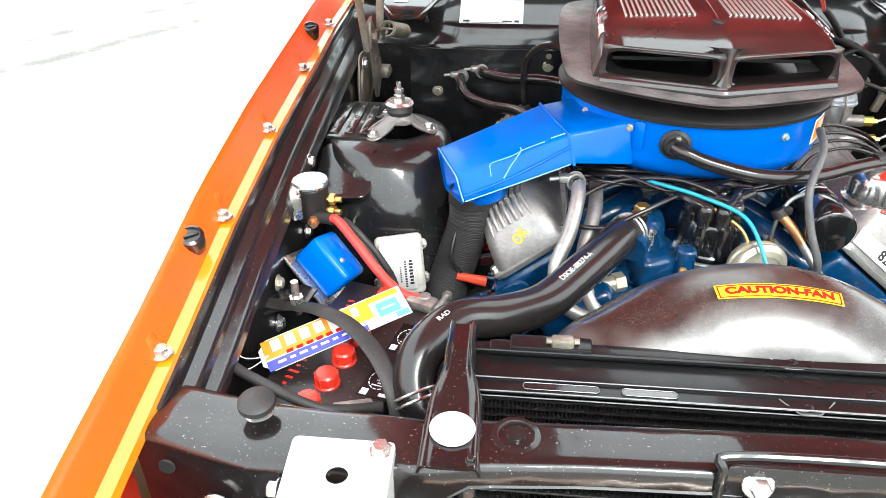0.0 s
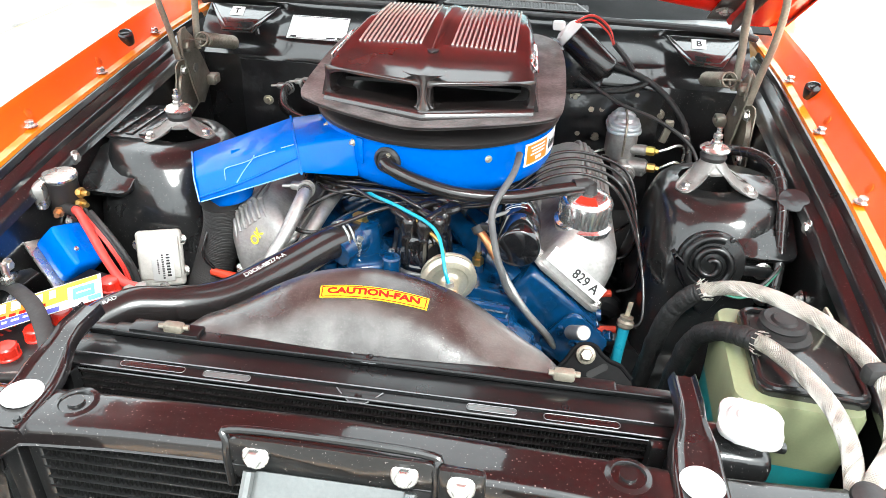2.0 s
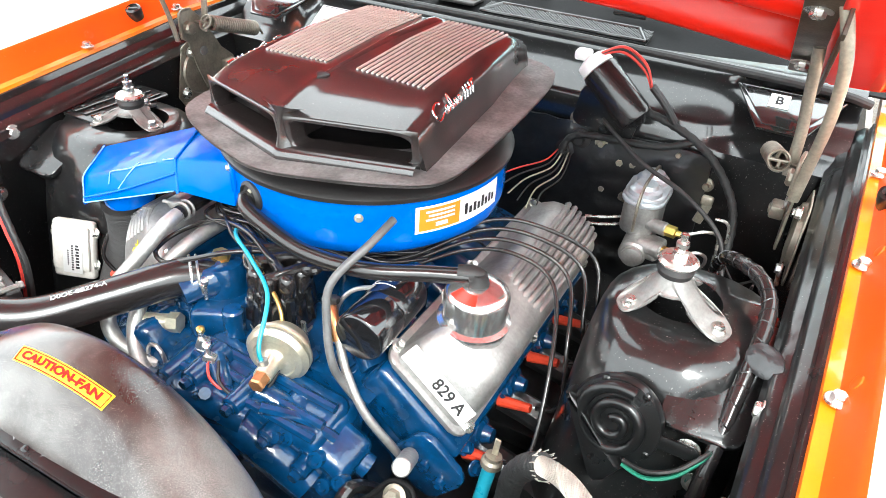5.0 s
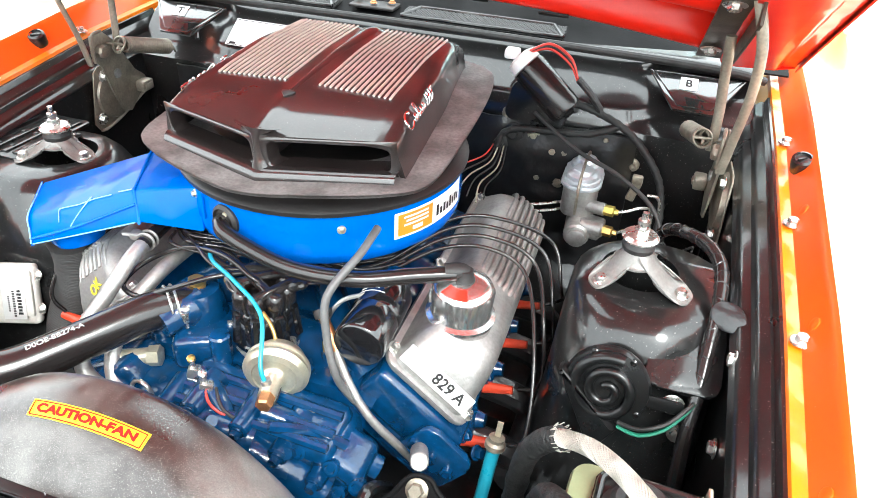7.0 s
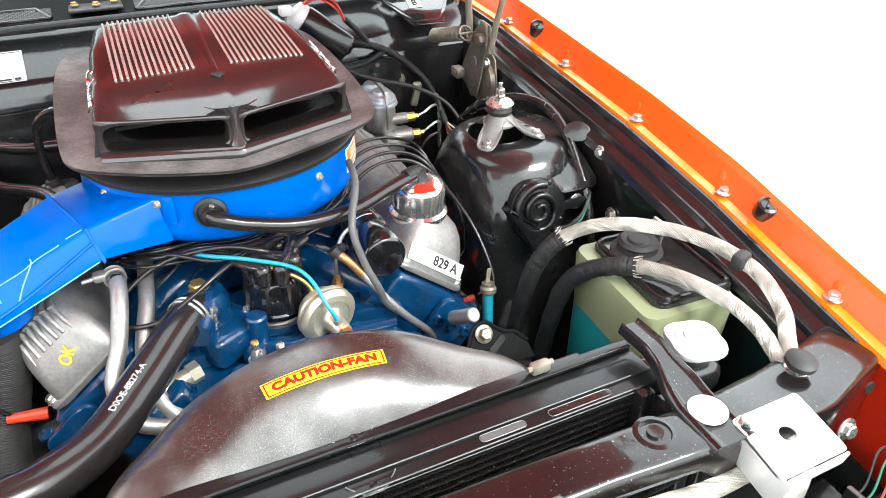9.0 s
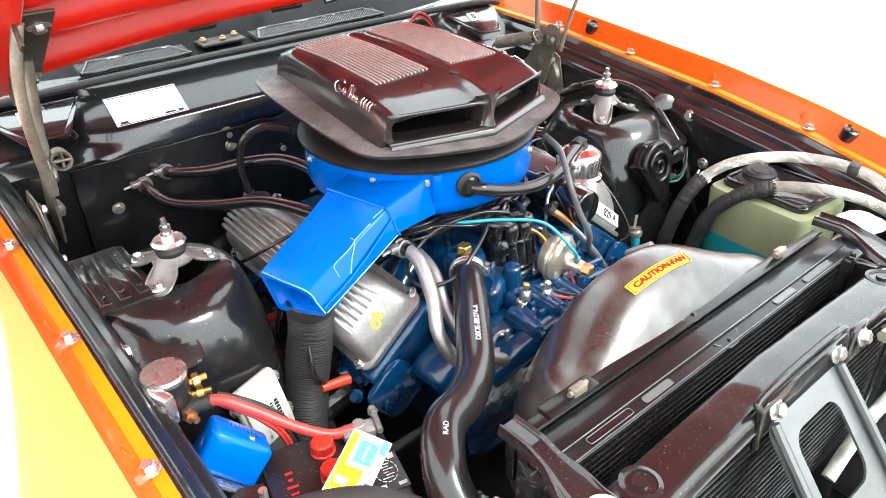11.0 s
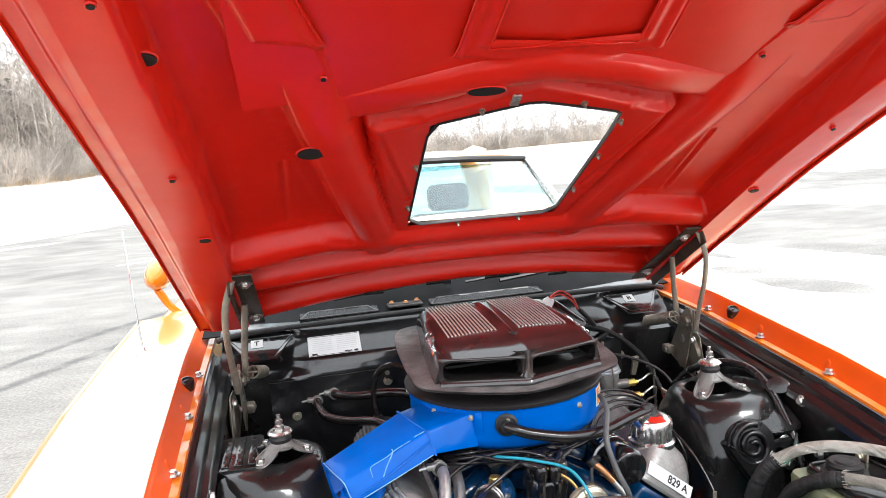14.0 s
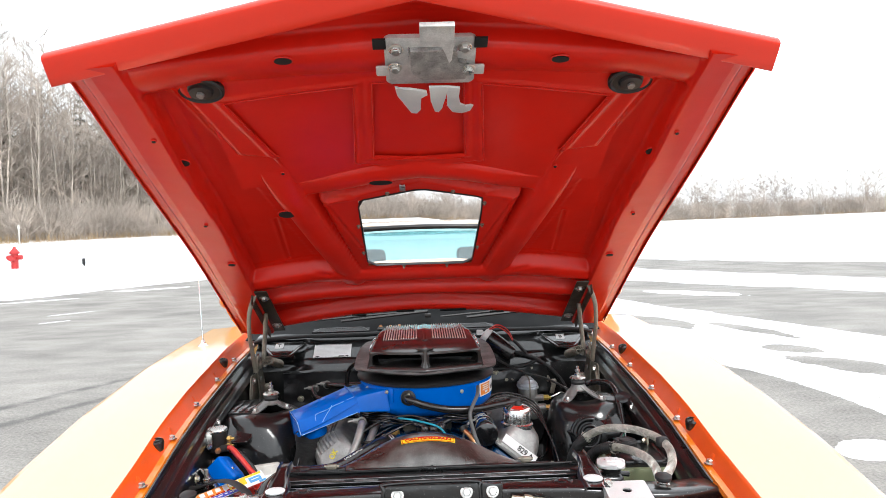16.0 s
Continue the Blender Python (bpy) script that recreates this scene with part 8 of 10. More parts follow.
def hang_tag():
    o, x, y = Vector((-0.578, 0.262, 0.873)), Vector((0.175, 0.098, 0.038)), Vector((-0.030, 0.040, 0.010))
    M = axes(o, x, y)
    th = thing("paper_tag", o, "orange, white and blue printed card tag lying on the battery", "tag")
    bm = bmesh.new()
    prism(bm, [(-0.112, -0.014), (-0.098, -0.0285), (0.112, -0.0285), (0.112, 0.0285), (-0.098, 0.0285), (-0.112, 0.014)], M, 0.0012)
    card = part("card", bm, WHITE, th)
    part("orange_band", bars(M @ pose(0, 0, 0.0016), [(-0.056, 0.010, 0.100, 0.034)]), ORANGEDECAL, card)
    part("blue_band", bars(M @ pose(0, 0, 0.0016), [(-0.046, -0.019, 0.120, 0.018), (0.030, -0.023, 0.030, 0.010)]), PURPLEINK, card)
    part("yellow_band", bars(M @ pose(0, 0, 0.0016), [(0.034, 0.008, 0.050, 0.036), (0.082, 0.022, 0.050, 0.010)]), YELLOW, card)
    part("blue_picture", bars(M @ pose(0, 0, 0.0018), [(0.084, -0.002, 0.034, 0.026), (0.100, -0.022, 0.020, 0.010)]), CYANINK, card)
    tagged(part("printed_text", bars(M @ pose(0, 0, 0.0026), [(-0.086 + 0.022 * i, 0.013, 0.014, 0.020) for i in range(4)] + [(0.016 + 0.020 * i, 0.012, 0.010, 0.018) for i in range(2)] + [(-0.085 + 0.016 * i, -0.0185, 0.012 - 0.004 * (i % 2), 0.004) for i in range(7)] + [(0.084, -0.002, 0.022, 0.003)]), WHITE, card), kind="stuff")
    part("red_bars", bars(M @ pose(0, 0, 0.0022), [(-0.070 + 0.015 * i, -0.006, 0.010, 0.006) for i in range(7)]), REDINK, card)
    bm = bmesh.new()
    s = M @ Vector((-0.10, 0, 0.001))
    tube(bm, [s, s + Vector((-0.03, -0.02, 0.012)), (-0.715, 0.20, 0.90), (-0.728, 0.15, 0.885), (-0.722, 0.12, 0.86)], 0.0010, 5, 10)
    tube(bm, [s, s + Vector((-0.02, -0.03, 0.0)), (-0.70, 0.165, 0.87), (-0.725, 0.15, 0.89)], 0.0010, 5, 10)
    part("wire_tie", bm, STEEL, th)


hang_tag()


def regulator():
    T, L, R = Vector((-0.633, 0.492, 0.900)), Vector((-0.676, 0.449, 0.870)), Vector((-0.577, 0.462, 0.848))
    a, e = Vector((0.67, -0.37, -0.64)).normalized(), Vector((0.705, 0.056, 0.705))
    b = a.cross(e).normalized()
    e = b.cross(a).normalized()
    w, h = 0.088, 0.064
    c = T + a * 0.040 + b * 0.022
    M = axes(c, a, b)
    if (M.to_3x3() @ Vector((0, 0, 1))).dot(e) < 0:
        M = axes(c, b, a)
        w, h = h, w
    th = thing("voltage_regulator", c, "bright blue voltage regulator box on a zinc base plate", "regulator")
    bm = bmesh.new()
    box(bm, (0, 0, 0), (w + 0.004, h + 0.004, 0.062), M @ pose(0, 0, -0.031), 0.010, 3)
    part("cover", bm, BLUE, th)
    bm = bmesh.new()
    box(bm, (0, 0, 0), (w + 0.030, h + 0.022, 0.006), M @ pose(0, 0, -0.066), 0.002)
    part("base_plate", bm, STEEL, th)
    part("embossed_bars", bars(M @ pose(0, 0, 0.0006), [(-0.004 + 0.0 * i, -0.022 + 0.0065 * i, 0.012, 0.004) for i in range(8)], 0.0012), BLUE, th)
    bm = bmesh.new()
    lathe(bm, M @ Vector((0.016, 0.012, 0)), M.to_3x3() @ Vector((0, 0, 1)), [(0.005, 0), (0.004, 0.003), (0.001, 0.0035)], 10)
    part("rivet", bm, STEEL, th)


regulator()


def solenoid():
    c = Vector((-0.676, 0.532, 0))
    th = thing("starter_solenoid", (c.x, c.y, 0.90), "black starter solenoid with a pale cap and brass studs", "solenoid")
    bm = bmesh.new()
    lathe(bm, (c.x, c.y, 0.905), (0, 0, 1), [(0.026, 0), (0.029, 0.005), (0.029, 0.062), (0.026, 0.066)], 24)
    part("body", bm, BLACK_SATIN, th)
    bm = bmesh.new()
    lathe(bm, (c.x, c.y, 0.971), (0, 0, 1), [(0.031, 0), (0.032, 0.004), (0.030, 0.009), (0.001, 0.010)], 28)
    part("cap", bm, STEEL, th, "pale plated cap")
    bm = bmesh.new()
    box(bm, (c.x - 0.024, c.y - 0.02, 0.95), (0.02, 0.07, 0.05), pose(0, 0, 0, 0, 0, 20), 0.006)
    part("bracket", bm, STEEL, th)
    for dx, dy, z, m in ((0.012, -0.045, 0.918, COPPER), (0.045, -0.012, 0.925, BRASS), (0.043, -0.004, 0.945, BRASS)):
        bm = bmesh.new()
        p = Vector((c.x + dx * 0.5, c.y + dy * 0.5, z))
        ax = Vector((dx, dy, 0)).normalized()
        cyl(bm, p, p + ax * 0.032, 0.005, n=10)
        lathe(bm, p + ax * 0.012, ax, [(0.010, 0), (0.010, 0.009)], 6)
        part("stud", bm, m, th)


solenoid()


def cable(name, pts, r, material, label, category="cable", group="", n=10, per=8, wave=None):
    bm = bmesh.new()
    tube(bm, pts, r, n, per, wave)
    return tagged(part(name, bm, material, smooth=60), label, category, group)


cable("battery_cable", [(-0.645, 0.502, 0.922), (-0.622, 0.487, 0.926), (-0.590, 0.462, 0.905), (-0.545, 0.428, 0.868), (-0.505, 0.402, 0.845), (-0.468, 0.390, 0.842)], 0.0082, REDCABLE, "thick red battery cable from solenoid to terminal")
cable("cable_boot", [(-0.668, 0.508, 0.916), (-0.652, 0.504, 0.921), (-0.632, 0.494, 0.925)], 0.011, RUBBER, "black rubber boot over the red cable end", "boot")
cable("ground_cable", [(-0.49, 0.14, 0.845), (-0.56, 0.10, 0.875), (-0.66, 0.135, 0.888), (-0.712, 0.175, 0.872), (-0.722, 0.16, 0.82), (-0.70, 0.12, 0.74)], 0.0072, RUBBER, "black battery ground cable looping beside the battery")
for i, (m, dx) in enumerate(((REDCABLE, 0.0), (RUBBER, 0.012), (RUBBER, 0.022), (REDCABLE, 0.006))):
    cable("harness_wire", [(-0.640 + dx, 0.515, 0.925 - 0.006 * i), (-0.615 + dx, 0.500, 0.900), (-0.575 + dx, 0.485, 0.86), (-0.545 + dx, 0.475, 0.80), (-0.54 + dx, 0.46, 0.70)], 0.0035 + 0.002 * (i == 2), m, "thin wire of the harness beside the regulator", "wire", "harness wires", 6)


def limiter():
    o = Vector((-0.535, 0.586, 0.780))
    n = Vector((-0.02, -0.93, 0.36))
    M = axes(o, (0.95, 0.30, 0.02), (0.05, 0.33, 0.94))
    th = thing("engine_speed_limiter", o, "silver finned control module with a printed plate", "module")
    bm = bmesh.new()
    box(bm, (0, 0, 0), (0.090, 0.118, 0.022), M @ pose(0, 0, 0.006), 0.009, 3)
    part("case", bm, PALEZINC, th)
    bm = bmesh.new()
    box(bm, (0, 0, 0), (0.080, 0.090, 0.010), M @ pose(0, 0.004, 0.018), 0.005, 2)
    part("cover", bm, PALEZINC, th)
    bm = bmesh.new()
    box(bm, (0, 0, 0), (0.042, 0.066, 0.002), M @ pose(0.006, -0.012, 0.024), 0.0008)
    pl = part("name_plate", bm, ALUPLATE, th, "aluminium plate with black print")
    part("printed_text", bars(M @ pose(0.006, -0.012, 0.0254), [(0.011, -0.021 + 0.0062 * i, 0.008 - 0.002 * (i % 2), 0.0042) for i in range(8)] + [(0.0005, -0.026 + 0.0048 * i, 0.0042, 0.0030) for i in range(11)] + [(-0.009, -0.016 + 0.0040 * i, 0.0028, 0.0024) for i in range(8)]), PRINT, pl)
    for x, y in ((0.043, 0.036), (0.043, -0.03), (-0.042, -0.03), (-0.042, 0.03)):
        bm = bmesh.new()
        bolt(bm, M @ Vector((x, y, 0.004)), n, 0.008, 0.007, 1.5)
        part("screw", bm, STEEL, th)


limiter()


def flex_hose():
    line = [(-0.402, 0.618, 0.918), (-0.405, 0.622, 0.86), (-0.425, 0.618, 0.79), (-0.45, 0.602, 0.71), (-0.462, 0.60, 0.63), (-0.45, 0.64, 0.55)]
    th = thing("corrugated_hose", line[0], "black corrugated warm-air hose below the snorkel", "hose")
    bm = bmesh.new()
    tube(bm, line, 0.0395, 20, 140, lambda s: 0.0016 * math.sin(s * 2 * math.pi * 96))
    part("hose", bm, RUBBER, th, smooth=80)
    bm = bmesh.new()
    lathe(bm, line[0], (0.003, -0.004, 0.058), [(0.0405, -0.012), (0.0422, -0.010), (0.0422, 0.010), (0.0405, 0.012)], 28)
    part("end_cuff", bm, RUBBER, th, "smooth rubber cuff")


flex_hose()


def upper_hose():
    line = [(-0.106, 0.548, 0.904), (-0.146, 0.500, 0.910), (-0.210, 0.415, 0.897), (-0.273, 0.338, 0.886), (-0.335, 0.290, 0.893), (-0.398, 0.262, 0.900), (-0.440, 0.212, 0.888), (-0.450, 0.176, 0.862), (-0.436, 0.150, 0.836), (-0.405, 0.130, 0.805)]
    th = thing("radiator_hose", (-0.27, 0.33, 0.86), "glossy black moulded upper radiator hose with white print", "hose")
    bm = bmesh.new()
    tube(bm, line, 0.0305, 28, 10)
    part("hose", bm, HOSE, th, smooth=60)
    pts = spline(line, 10)
    for k, name in ((7, "hose_clamp"), (76, "hose_clamp")):
        bm = bmesh.new()
        p, d = pts[k], (pts[k + 1] - pts[k - 1]).normalized()
        u, v, w = basis(d)
        for off in (-0.005, 0.005):
            ring = [p + w * off + (u * math.cos(a) + v * math.sin(a)) * 0.0322 for a in (2 * math.pi * i / 30 for i in range(31))]
            tube(bm, ring, 0.0022, 6, raw=True)
        s = p + Vector((0.034, -0.012, -0.004))
        box(bm, s, (0.012, 0.014, 0.020), None, 0.003)
        cyl(bm, s + Vector((0, 0, -0.022)), s + Vector((0, 0, 0.020)), 0.003, n=8)
        lathe(bm, s + Vector((0.002, 0, 0.012)), (0.3, -0.2, 1), [(0.006, 0), (0.006, 0.006)], 8)
        part(name, bm, STEEL, th, "bright wire clamp")
    up = Vector((0.05, -0.35, 0.94))
    run = [0.0]
    for p, q in zip(pts, pts[1:]):
        run.append(run[-1] + (q - p).length)

    def on_hose(dist, turn):
        k = max(i for i in range(len(pts) - 1) if run[i] <= max(dist, 0.0))
        p = pts[k].lerp(pts[k + 1], (dist - run[k]) / (run[k + 1] - run[k]))
        d = (pts[k + 1] - pts[k]).normalized()
        nrm = (up - d * up.dot(d)).normalized()
        return p + (nrm * math.cos(turn) + d.cross(nrm) * math.sin(turn)) * 0.0310

    for text, dist, across in (("D0OE-8B274-A", 0.200, False), ("RAD", 0.445, False)):
        ob = words(text, 0.0125 if len(text) > 3 else 0.010, Matrix(), WHITE, th, "hose_print")
        for v in ob.data.vertices:
            x, y = v.co.x, v.co.y
            v.co = on_hose(dist + y, x / 0.0310) if across else on_hose(dist - x, y / 0.0310 + 0.1)


upper_hose()


STRIPE = mat("dark_red_stripe", (0.10, 0.008, 0.010), 0.4, var=0.2, bump=0.02)


def heater_lines():
    line = [(-0.463, 1.236, 0.947), (-0.468, 1.19, 0.945), (-0.445, 1.12, 0.930), (-0.385, 1.035, 0.938), (-0.315, 0.93, 0.962), (-0.262, 0.80, 0.962), (-0.232, 0.67, 0.960), (-0.216, 0.575, 0.966)]
    line2 = [(-0.419, 1.236, 0.961), (-0.405, 1.19, 0.966), (-0.345, 1.135, 0.972), (-0.27, 1.09, 0.985), (-0.21, 1.05, 0.985), (-0.17, 0.99, 0.965), (-0.165, 0.92, 0.94)]
    for ln in (line, line2):
        th = thing("heater_hose", ln[0], "black heater hose with a red stripe and a bright clamp", "hose", "heater hoses")
        bm = bmesh.new()
        tube(bm, ln, 0.0125, 14, 10)
        part("hose", bm, HOSE, th, smooth=60)
        pts = spline(ln, 10)
        bm = bmesh.new()
        tube(bm, [p + Vector((-0.004, -0.002, 0.0107)) for p in pts[6:-6]], 0.0022, 5, raw=True)
        part("stripe", bm, STRIPE, th, "dark red stripe")
        for k in (5, len(pts) - 4):
            bm = bmesh.new()
            p, d = pts[k], (pts[min(k + 1, len(pts) - 1)] - pts[k - 1]).normalized()
            u, v, w = basis(d)
            for off in (-0.006, 0.006):
                ring = [p + w * off + (u * math.cos(a) + v * math.sin(a)) * 0.0145 for a in (2 * math.pi * i / 22 for i in range(23))]
                tube(bm, ring, 0.0026, 6, raw=True)
            box(bm, p + Vector((-0.018, 0, 0.006)), (0.022, 0.018, 0.014), None, 0.004)
            cyl(bm, p + Vector((-0.045, -0.002, 0.004)), p + Vector((0.0, 0, 0.008)), 0.0035, n=8)
            part("clamp", bm, CAST, th)
        bm = bmesh.new()
        cyl(bm, pts[0] + Vector((0, 0.01, 0)), pts[3], 0.011, n=12)
        part("nipple", bm, STEEL, th)
    for ln, r in (([(-0.216, 0.580, 0.966), (-0.218, 0.545, 0.955), (-0.232, 0.495, 0.915), (-0.252, 0.455, 0.870), (-0.238, 0.425, 0.825), (-0.195, 0.418, 0.800), (-0.14, 0.43, 0.785)], 0.0125),
                  ([(-0.175, 0.66, 0.935), (-0.185, 0.56, 0.925), (-0.205, 0.49, 0.880), (-0.195, 0.44, 0.83), (-0.155, 0.41, 0.79), (-0.10, 0.405, 0.765)], 0.0125)):
        cable("water_pipe", ln, r, CAST, "bent satin grey water pipe before the valve cover", "pipe", "water pipes", 14, 10)


heater_lines()

# ---- ignition and front of the engine ----


def distributor():
    c = Vector((0.012, 0.560, 0))
    th = thing("distributor", c + Vector((0, 0, 0.82)), "black distributor with spark towers and domed boots", "distributor")
    bm = bmesh.new()
    lathe(bm, c + Vector((0, 0, 0.815)), (0, 0, 1), [(0.030, 0), (0.034, 0.008), (0.044, 0.020), (0.049, 0.030), (0.0495, 0.046)], 30)
    part("bowl", bm, CAST, th, "dull metal bowl")
    bm = bmesh.new()
    lathe(bm, c + Vector((0, 0, 0.860)), (0, 0, 1), [(0.0515, 0), (0.0530, 0.003), (0.0530, 0.010), (0.0505, 0.013), (0.0490, 0.034), (0.0465, 0.058), (0.0420, 0.066), (0.001, 0.068)], 36)
    FL = []
    for i in range(8):
        a = 2 * math.pi * i / 8 + 0.2
        d = Vector((math.cos(a), math.sin(a), 0))
        FL.append([c + d * 0.0500 + Vector((0, 0, 0.874)), c + d * 0.0440 + Vector((0, 0, 0.924))])
    cap = part("cap", bm, ENAMEL, th, "shiny black fluted cap")
    for pts in FL:
        bm = bmesh.new()
        tube(bm, pts, 0.0085, 8, 2)
        part("flute", bm, ENAMEL, cap)
    for i in range(9):
        bm = bmesh.new()
        a = 2 * math.pi * i / 8 + 0.2
        r = 0.034 if i < 8 else 0.0
        lathe(bm, c + Vector((r * math.cos(a), r * math.sin(a), 0.918)), (3 * r * math.cos(a), 3 * r * math.sin(a), 1), [(0.0125, 0), (0.0115, 0.026), (0.009, 0.029)], 14)
        part("tower", bm, ENAMEL, th)
    for s in (-1, 1):
        bm = bmesh.new()
        tube(bm, [c + Vector((s * 0.050, -0.016, 0.838)), c + Vector((s * 0.057, -0.018, 0.862)), c + Vector((s * 0.054, -0.017, 0.884))], 0.0032, 8, 5, flat=2.0)
        part("clip", bm, STEEL, th)
    bm = bmesh.new()
    ring = [c + Vector((0.0502 * math.cos(q), 0.0502 * math.sin(q), 0.855)) for q in (2 * math.pi * i / 36 for i in range(37))]
    tube(bm, ring, 0.0028, 6, raw=True)
    part("band", bm, CAST, th, "pale metal band under the cap")
    return th


distributor()


def spark_wires():
    right = [(0.356, 0.575 + 0.128 * i, 0.728) for i in range(4)]
    left = [(-0.385, 0.575 + 0.128 * i, 0.760) for i in range(4)]
    for i in range(8):
        a = 2 * math.pi * i / 8 + 0.2
        start = Vector((0.012 + 0.037 * math.cos(a), 0.560 + 0.037 * math.sin(a), 0.952))
        out = Vector((math.cos(a), math.sin(a), 0))
        k = i // 2
        th = thing("spark_plug_wire", start, "black spark plug wire with an orange-red plug boot", "wire", "spark plug wires")
        if i % 2 == 0:
            y = right[k][1]
            line = [start, start + Vector((0.022, 0.008 * k, 0.016)), (0.075, 0.585 + 0.018 * k, 0.962 - 0.004 * k), (0.155, 0.650 + 0.022 * k, 0.950), (0.235, 0.745 + 0.024 * k, 0.966 + 0.006 * k), (0.315, 0.775 + 0.026 * k, 0.968 + 0.005 * k), (0.385 + 0.008 * k, 0.765 + 0.04 * k, 0.935), (0.428 + 0.004 * k, (0.74 + y) / 2, 0.86), (0.440, y, 0.765), (0.405, y, 0.740)]
            tip, ax = Vector(right[k]), Vector((1, 0, 0.18))
        else:
            y = left[k][1]
            line = [start, start + Vector((-0.022, 0.004, 0.014)), (-0.065, 0.565 + 0.016 * k, 0.968 - 0.005 * k), (-0.130, 0.600 + 0.016 * k, 0.975 - 0.006 * k), (-0.200, 0.660 + 0.03 * k, 0.958), (-0.31, 0.70 + 0.03 * k, 0.955), (-0.40, (0.70 + y) / 2, 0.915), (-0.435, y, 0.82), (-0.418, y, 0.775)]
            tip, ax = Vector(left[k]), Vector((-1, 0, 0.18))
        bm = bmesh.new()
        tube(bm, line, 0.0036, 8, 8)
        part("lead", bm, HOSE, th, smooth=60)
        bm = bmesh.new()
        tube(bm, [tip - ax * 0.016, tip + ax * 0.012, tip + ax * 0.040], lambda s: 0.0105 - 0.003 * s, 10, 4)
        part("plug_boot", bm, BOOT, th, "orange-red rubber boot")
        bm = bmesh.new()
        lathe(bm, start - Vector((0, 0, 0.016)), (0, 0, 1), [(0.0132, 0), (0.0140, 0.004), (0.0138, 0.016), (0.0118, 0.023), (0.0070, 0.0275), (0.001, 0.029)], 16)
        tube(bm, [start + Vector((0, 0, -0.004)), start + Vector((0, 0, 0.004)), Vector(line[1]) + (Vector(line[2]) - Vector(line[1])) * 0.2, Vector(line[1]) + (Vector(line[2]) - Vector(line[1])) * 0.55], lambda s: 0.0098 - 0.0028 * s, 10, 5)
        part("cap_boot", bm, HOSE, th)
    cable("coil_wire", [(0.013, 0.562, 0.955), (0.0, 0.552, 0.975), (-0.06, 0.575, 0.985), (-0.15, 0.60, 0.965), (-0.22, 0.58, 0.93), (-0.225, 0.53, 0.918), (-0.175, 0.505, 0.925), (-0.12, 0.515, 0.948), (-0.06, 0.545, 0.966), (0.0, 0.60, 0.958), (0.03, 0.65, 0.94)], 0.0042, HOSE, "black coil wire looping over the manifold", "wire")


spark_wires()


def manifold_wires():
    """Loose looms lying across the front of the intake."""
    rng = random.Random(21)
    for k in range(7):
        y, z, w = 0.612 + 0.012 * k, 0.955 + 0.006 * (k % 3), rng.uniform(-0.02, 0.02)
        line = [(-0.215 - 0.01 * k, 0.66 + 0.02 * k, 0.945), (-0.16 + w, 0.60 + 0.01 * k, z + 0.010), (-0.09, y, z + w * 0.3), (-0.02 + w, y - 0.006, z - 0.004), (0.06, y + 0.004, z + 0.004), (0.13 + w, y + 0.02, z - 0.010), (0.19, y + 0.07, 0.955)]
        cable("ignition_loom", line, 0.0034 + 0.0006 * (k % 2), HOSE, "black wire lying across the front of the intake", "wire", "loose looms", 7, 8)


manifold_wires()


def vacuum_can():
    c, tip = Vector((0.072, 0.482, 0.876)), Vector((0.090, 0.405, 0.872))
    ax = tip - c
    th = thing("vacuum_advance", c, "pale cadmium vacuum advance canister with a copper nut", "canister")
    bm = bmesh.new()
    lathe(bm, c, ax, [(0.028, -0.026), (0.036, -0.024), (0.041, -0.016), (0.044, -0.006), (0.0495, -0.004), (0.0500, 0.0), (0.0490, 0.002), (0.0465, 0.003), (0.0465, 0.005), (0.0495, 0.006), (0.0500, 0.010), (0.0470, 0.012), (0.043, 0.018), (0.034, 0.021), (0.032, 0.019), (0.022, 0.020), (0.018, 0.023), (0.0145, 0.032), (0.0135, 0.058)], 44)
    part("canister", bm, CAD, th, smooth=35)
    bm = bmesh.new()
    lathe(bm, c + ax.normalized() * 0.056, ax, [(0.0125, 0), (0.0125, 0.018), (0.010, 0.021)], 6)
    part("nut", bm, COPPER, th)
    bm = bmesh.new()
    p = c + ax.normalized() * 0.046
    cyl(bm, p, p + Vector((-0.004, 0, 0.020)), 0.0075, n=10)
    part("port", bm, CAST, th)
    bm = bmesh.new()
    tube(bm, [p + Vector((-0.003, 0, 0.012)), p + Vector((-0.012, 0.004, 0.038)), (0.045, 0.495, 0.958), (-0.02, 0.535, 0.974), (-0.075, 0.565, 0.978), (-0.105, 0.60, 0.970)], 0.0034, 10, 10)
    part("vacuum_line", bm, CYANTUBE, th, "cyan-striped vacuum line", 60)
    bm = bmesh.new()
    tube(bm, [c + Vector((-0.01, 0.02, 0.03)), (0.045, 0.515, 0.93), (0.0, 0.535, 0.955), (-0.05, 0.56, 0.965)], 0.0035, 8, 10)
    part("second_line", bm, BRASS, th, "yellowish thin line", 60)


vacuum_can()


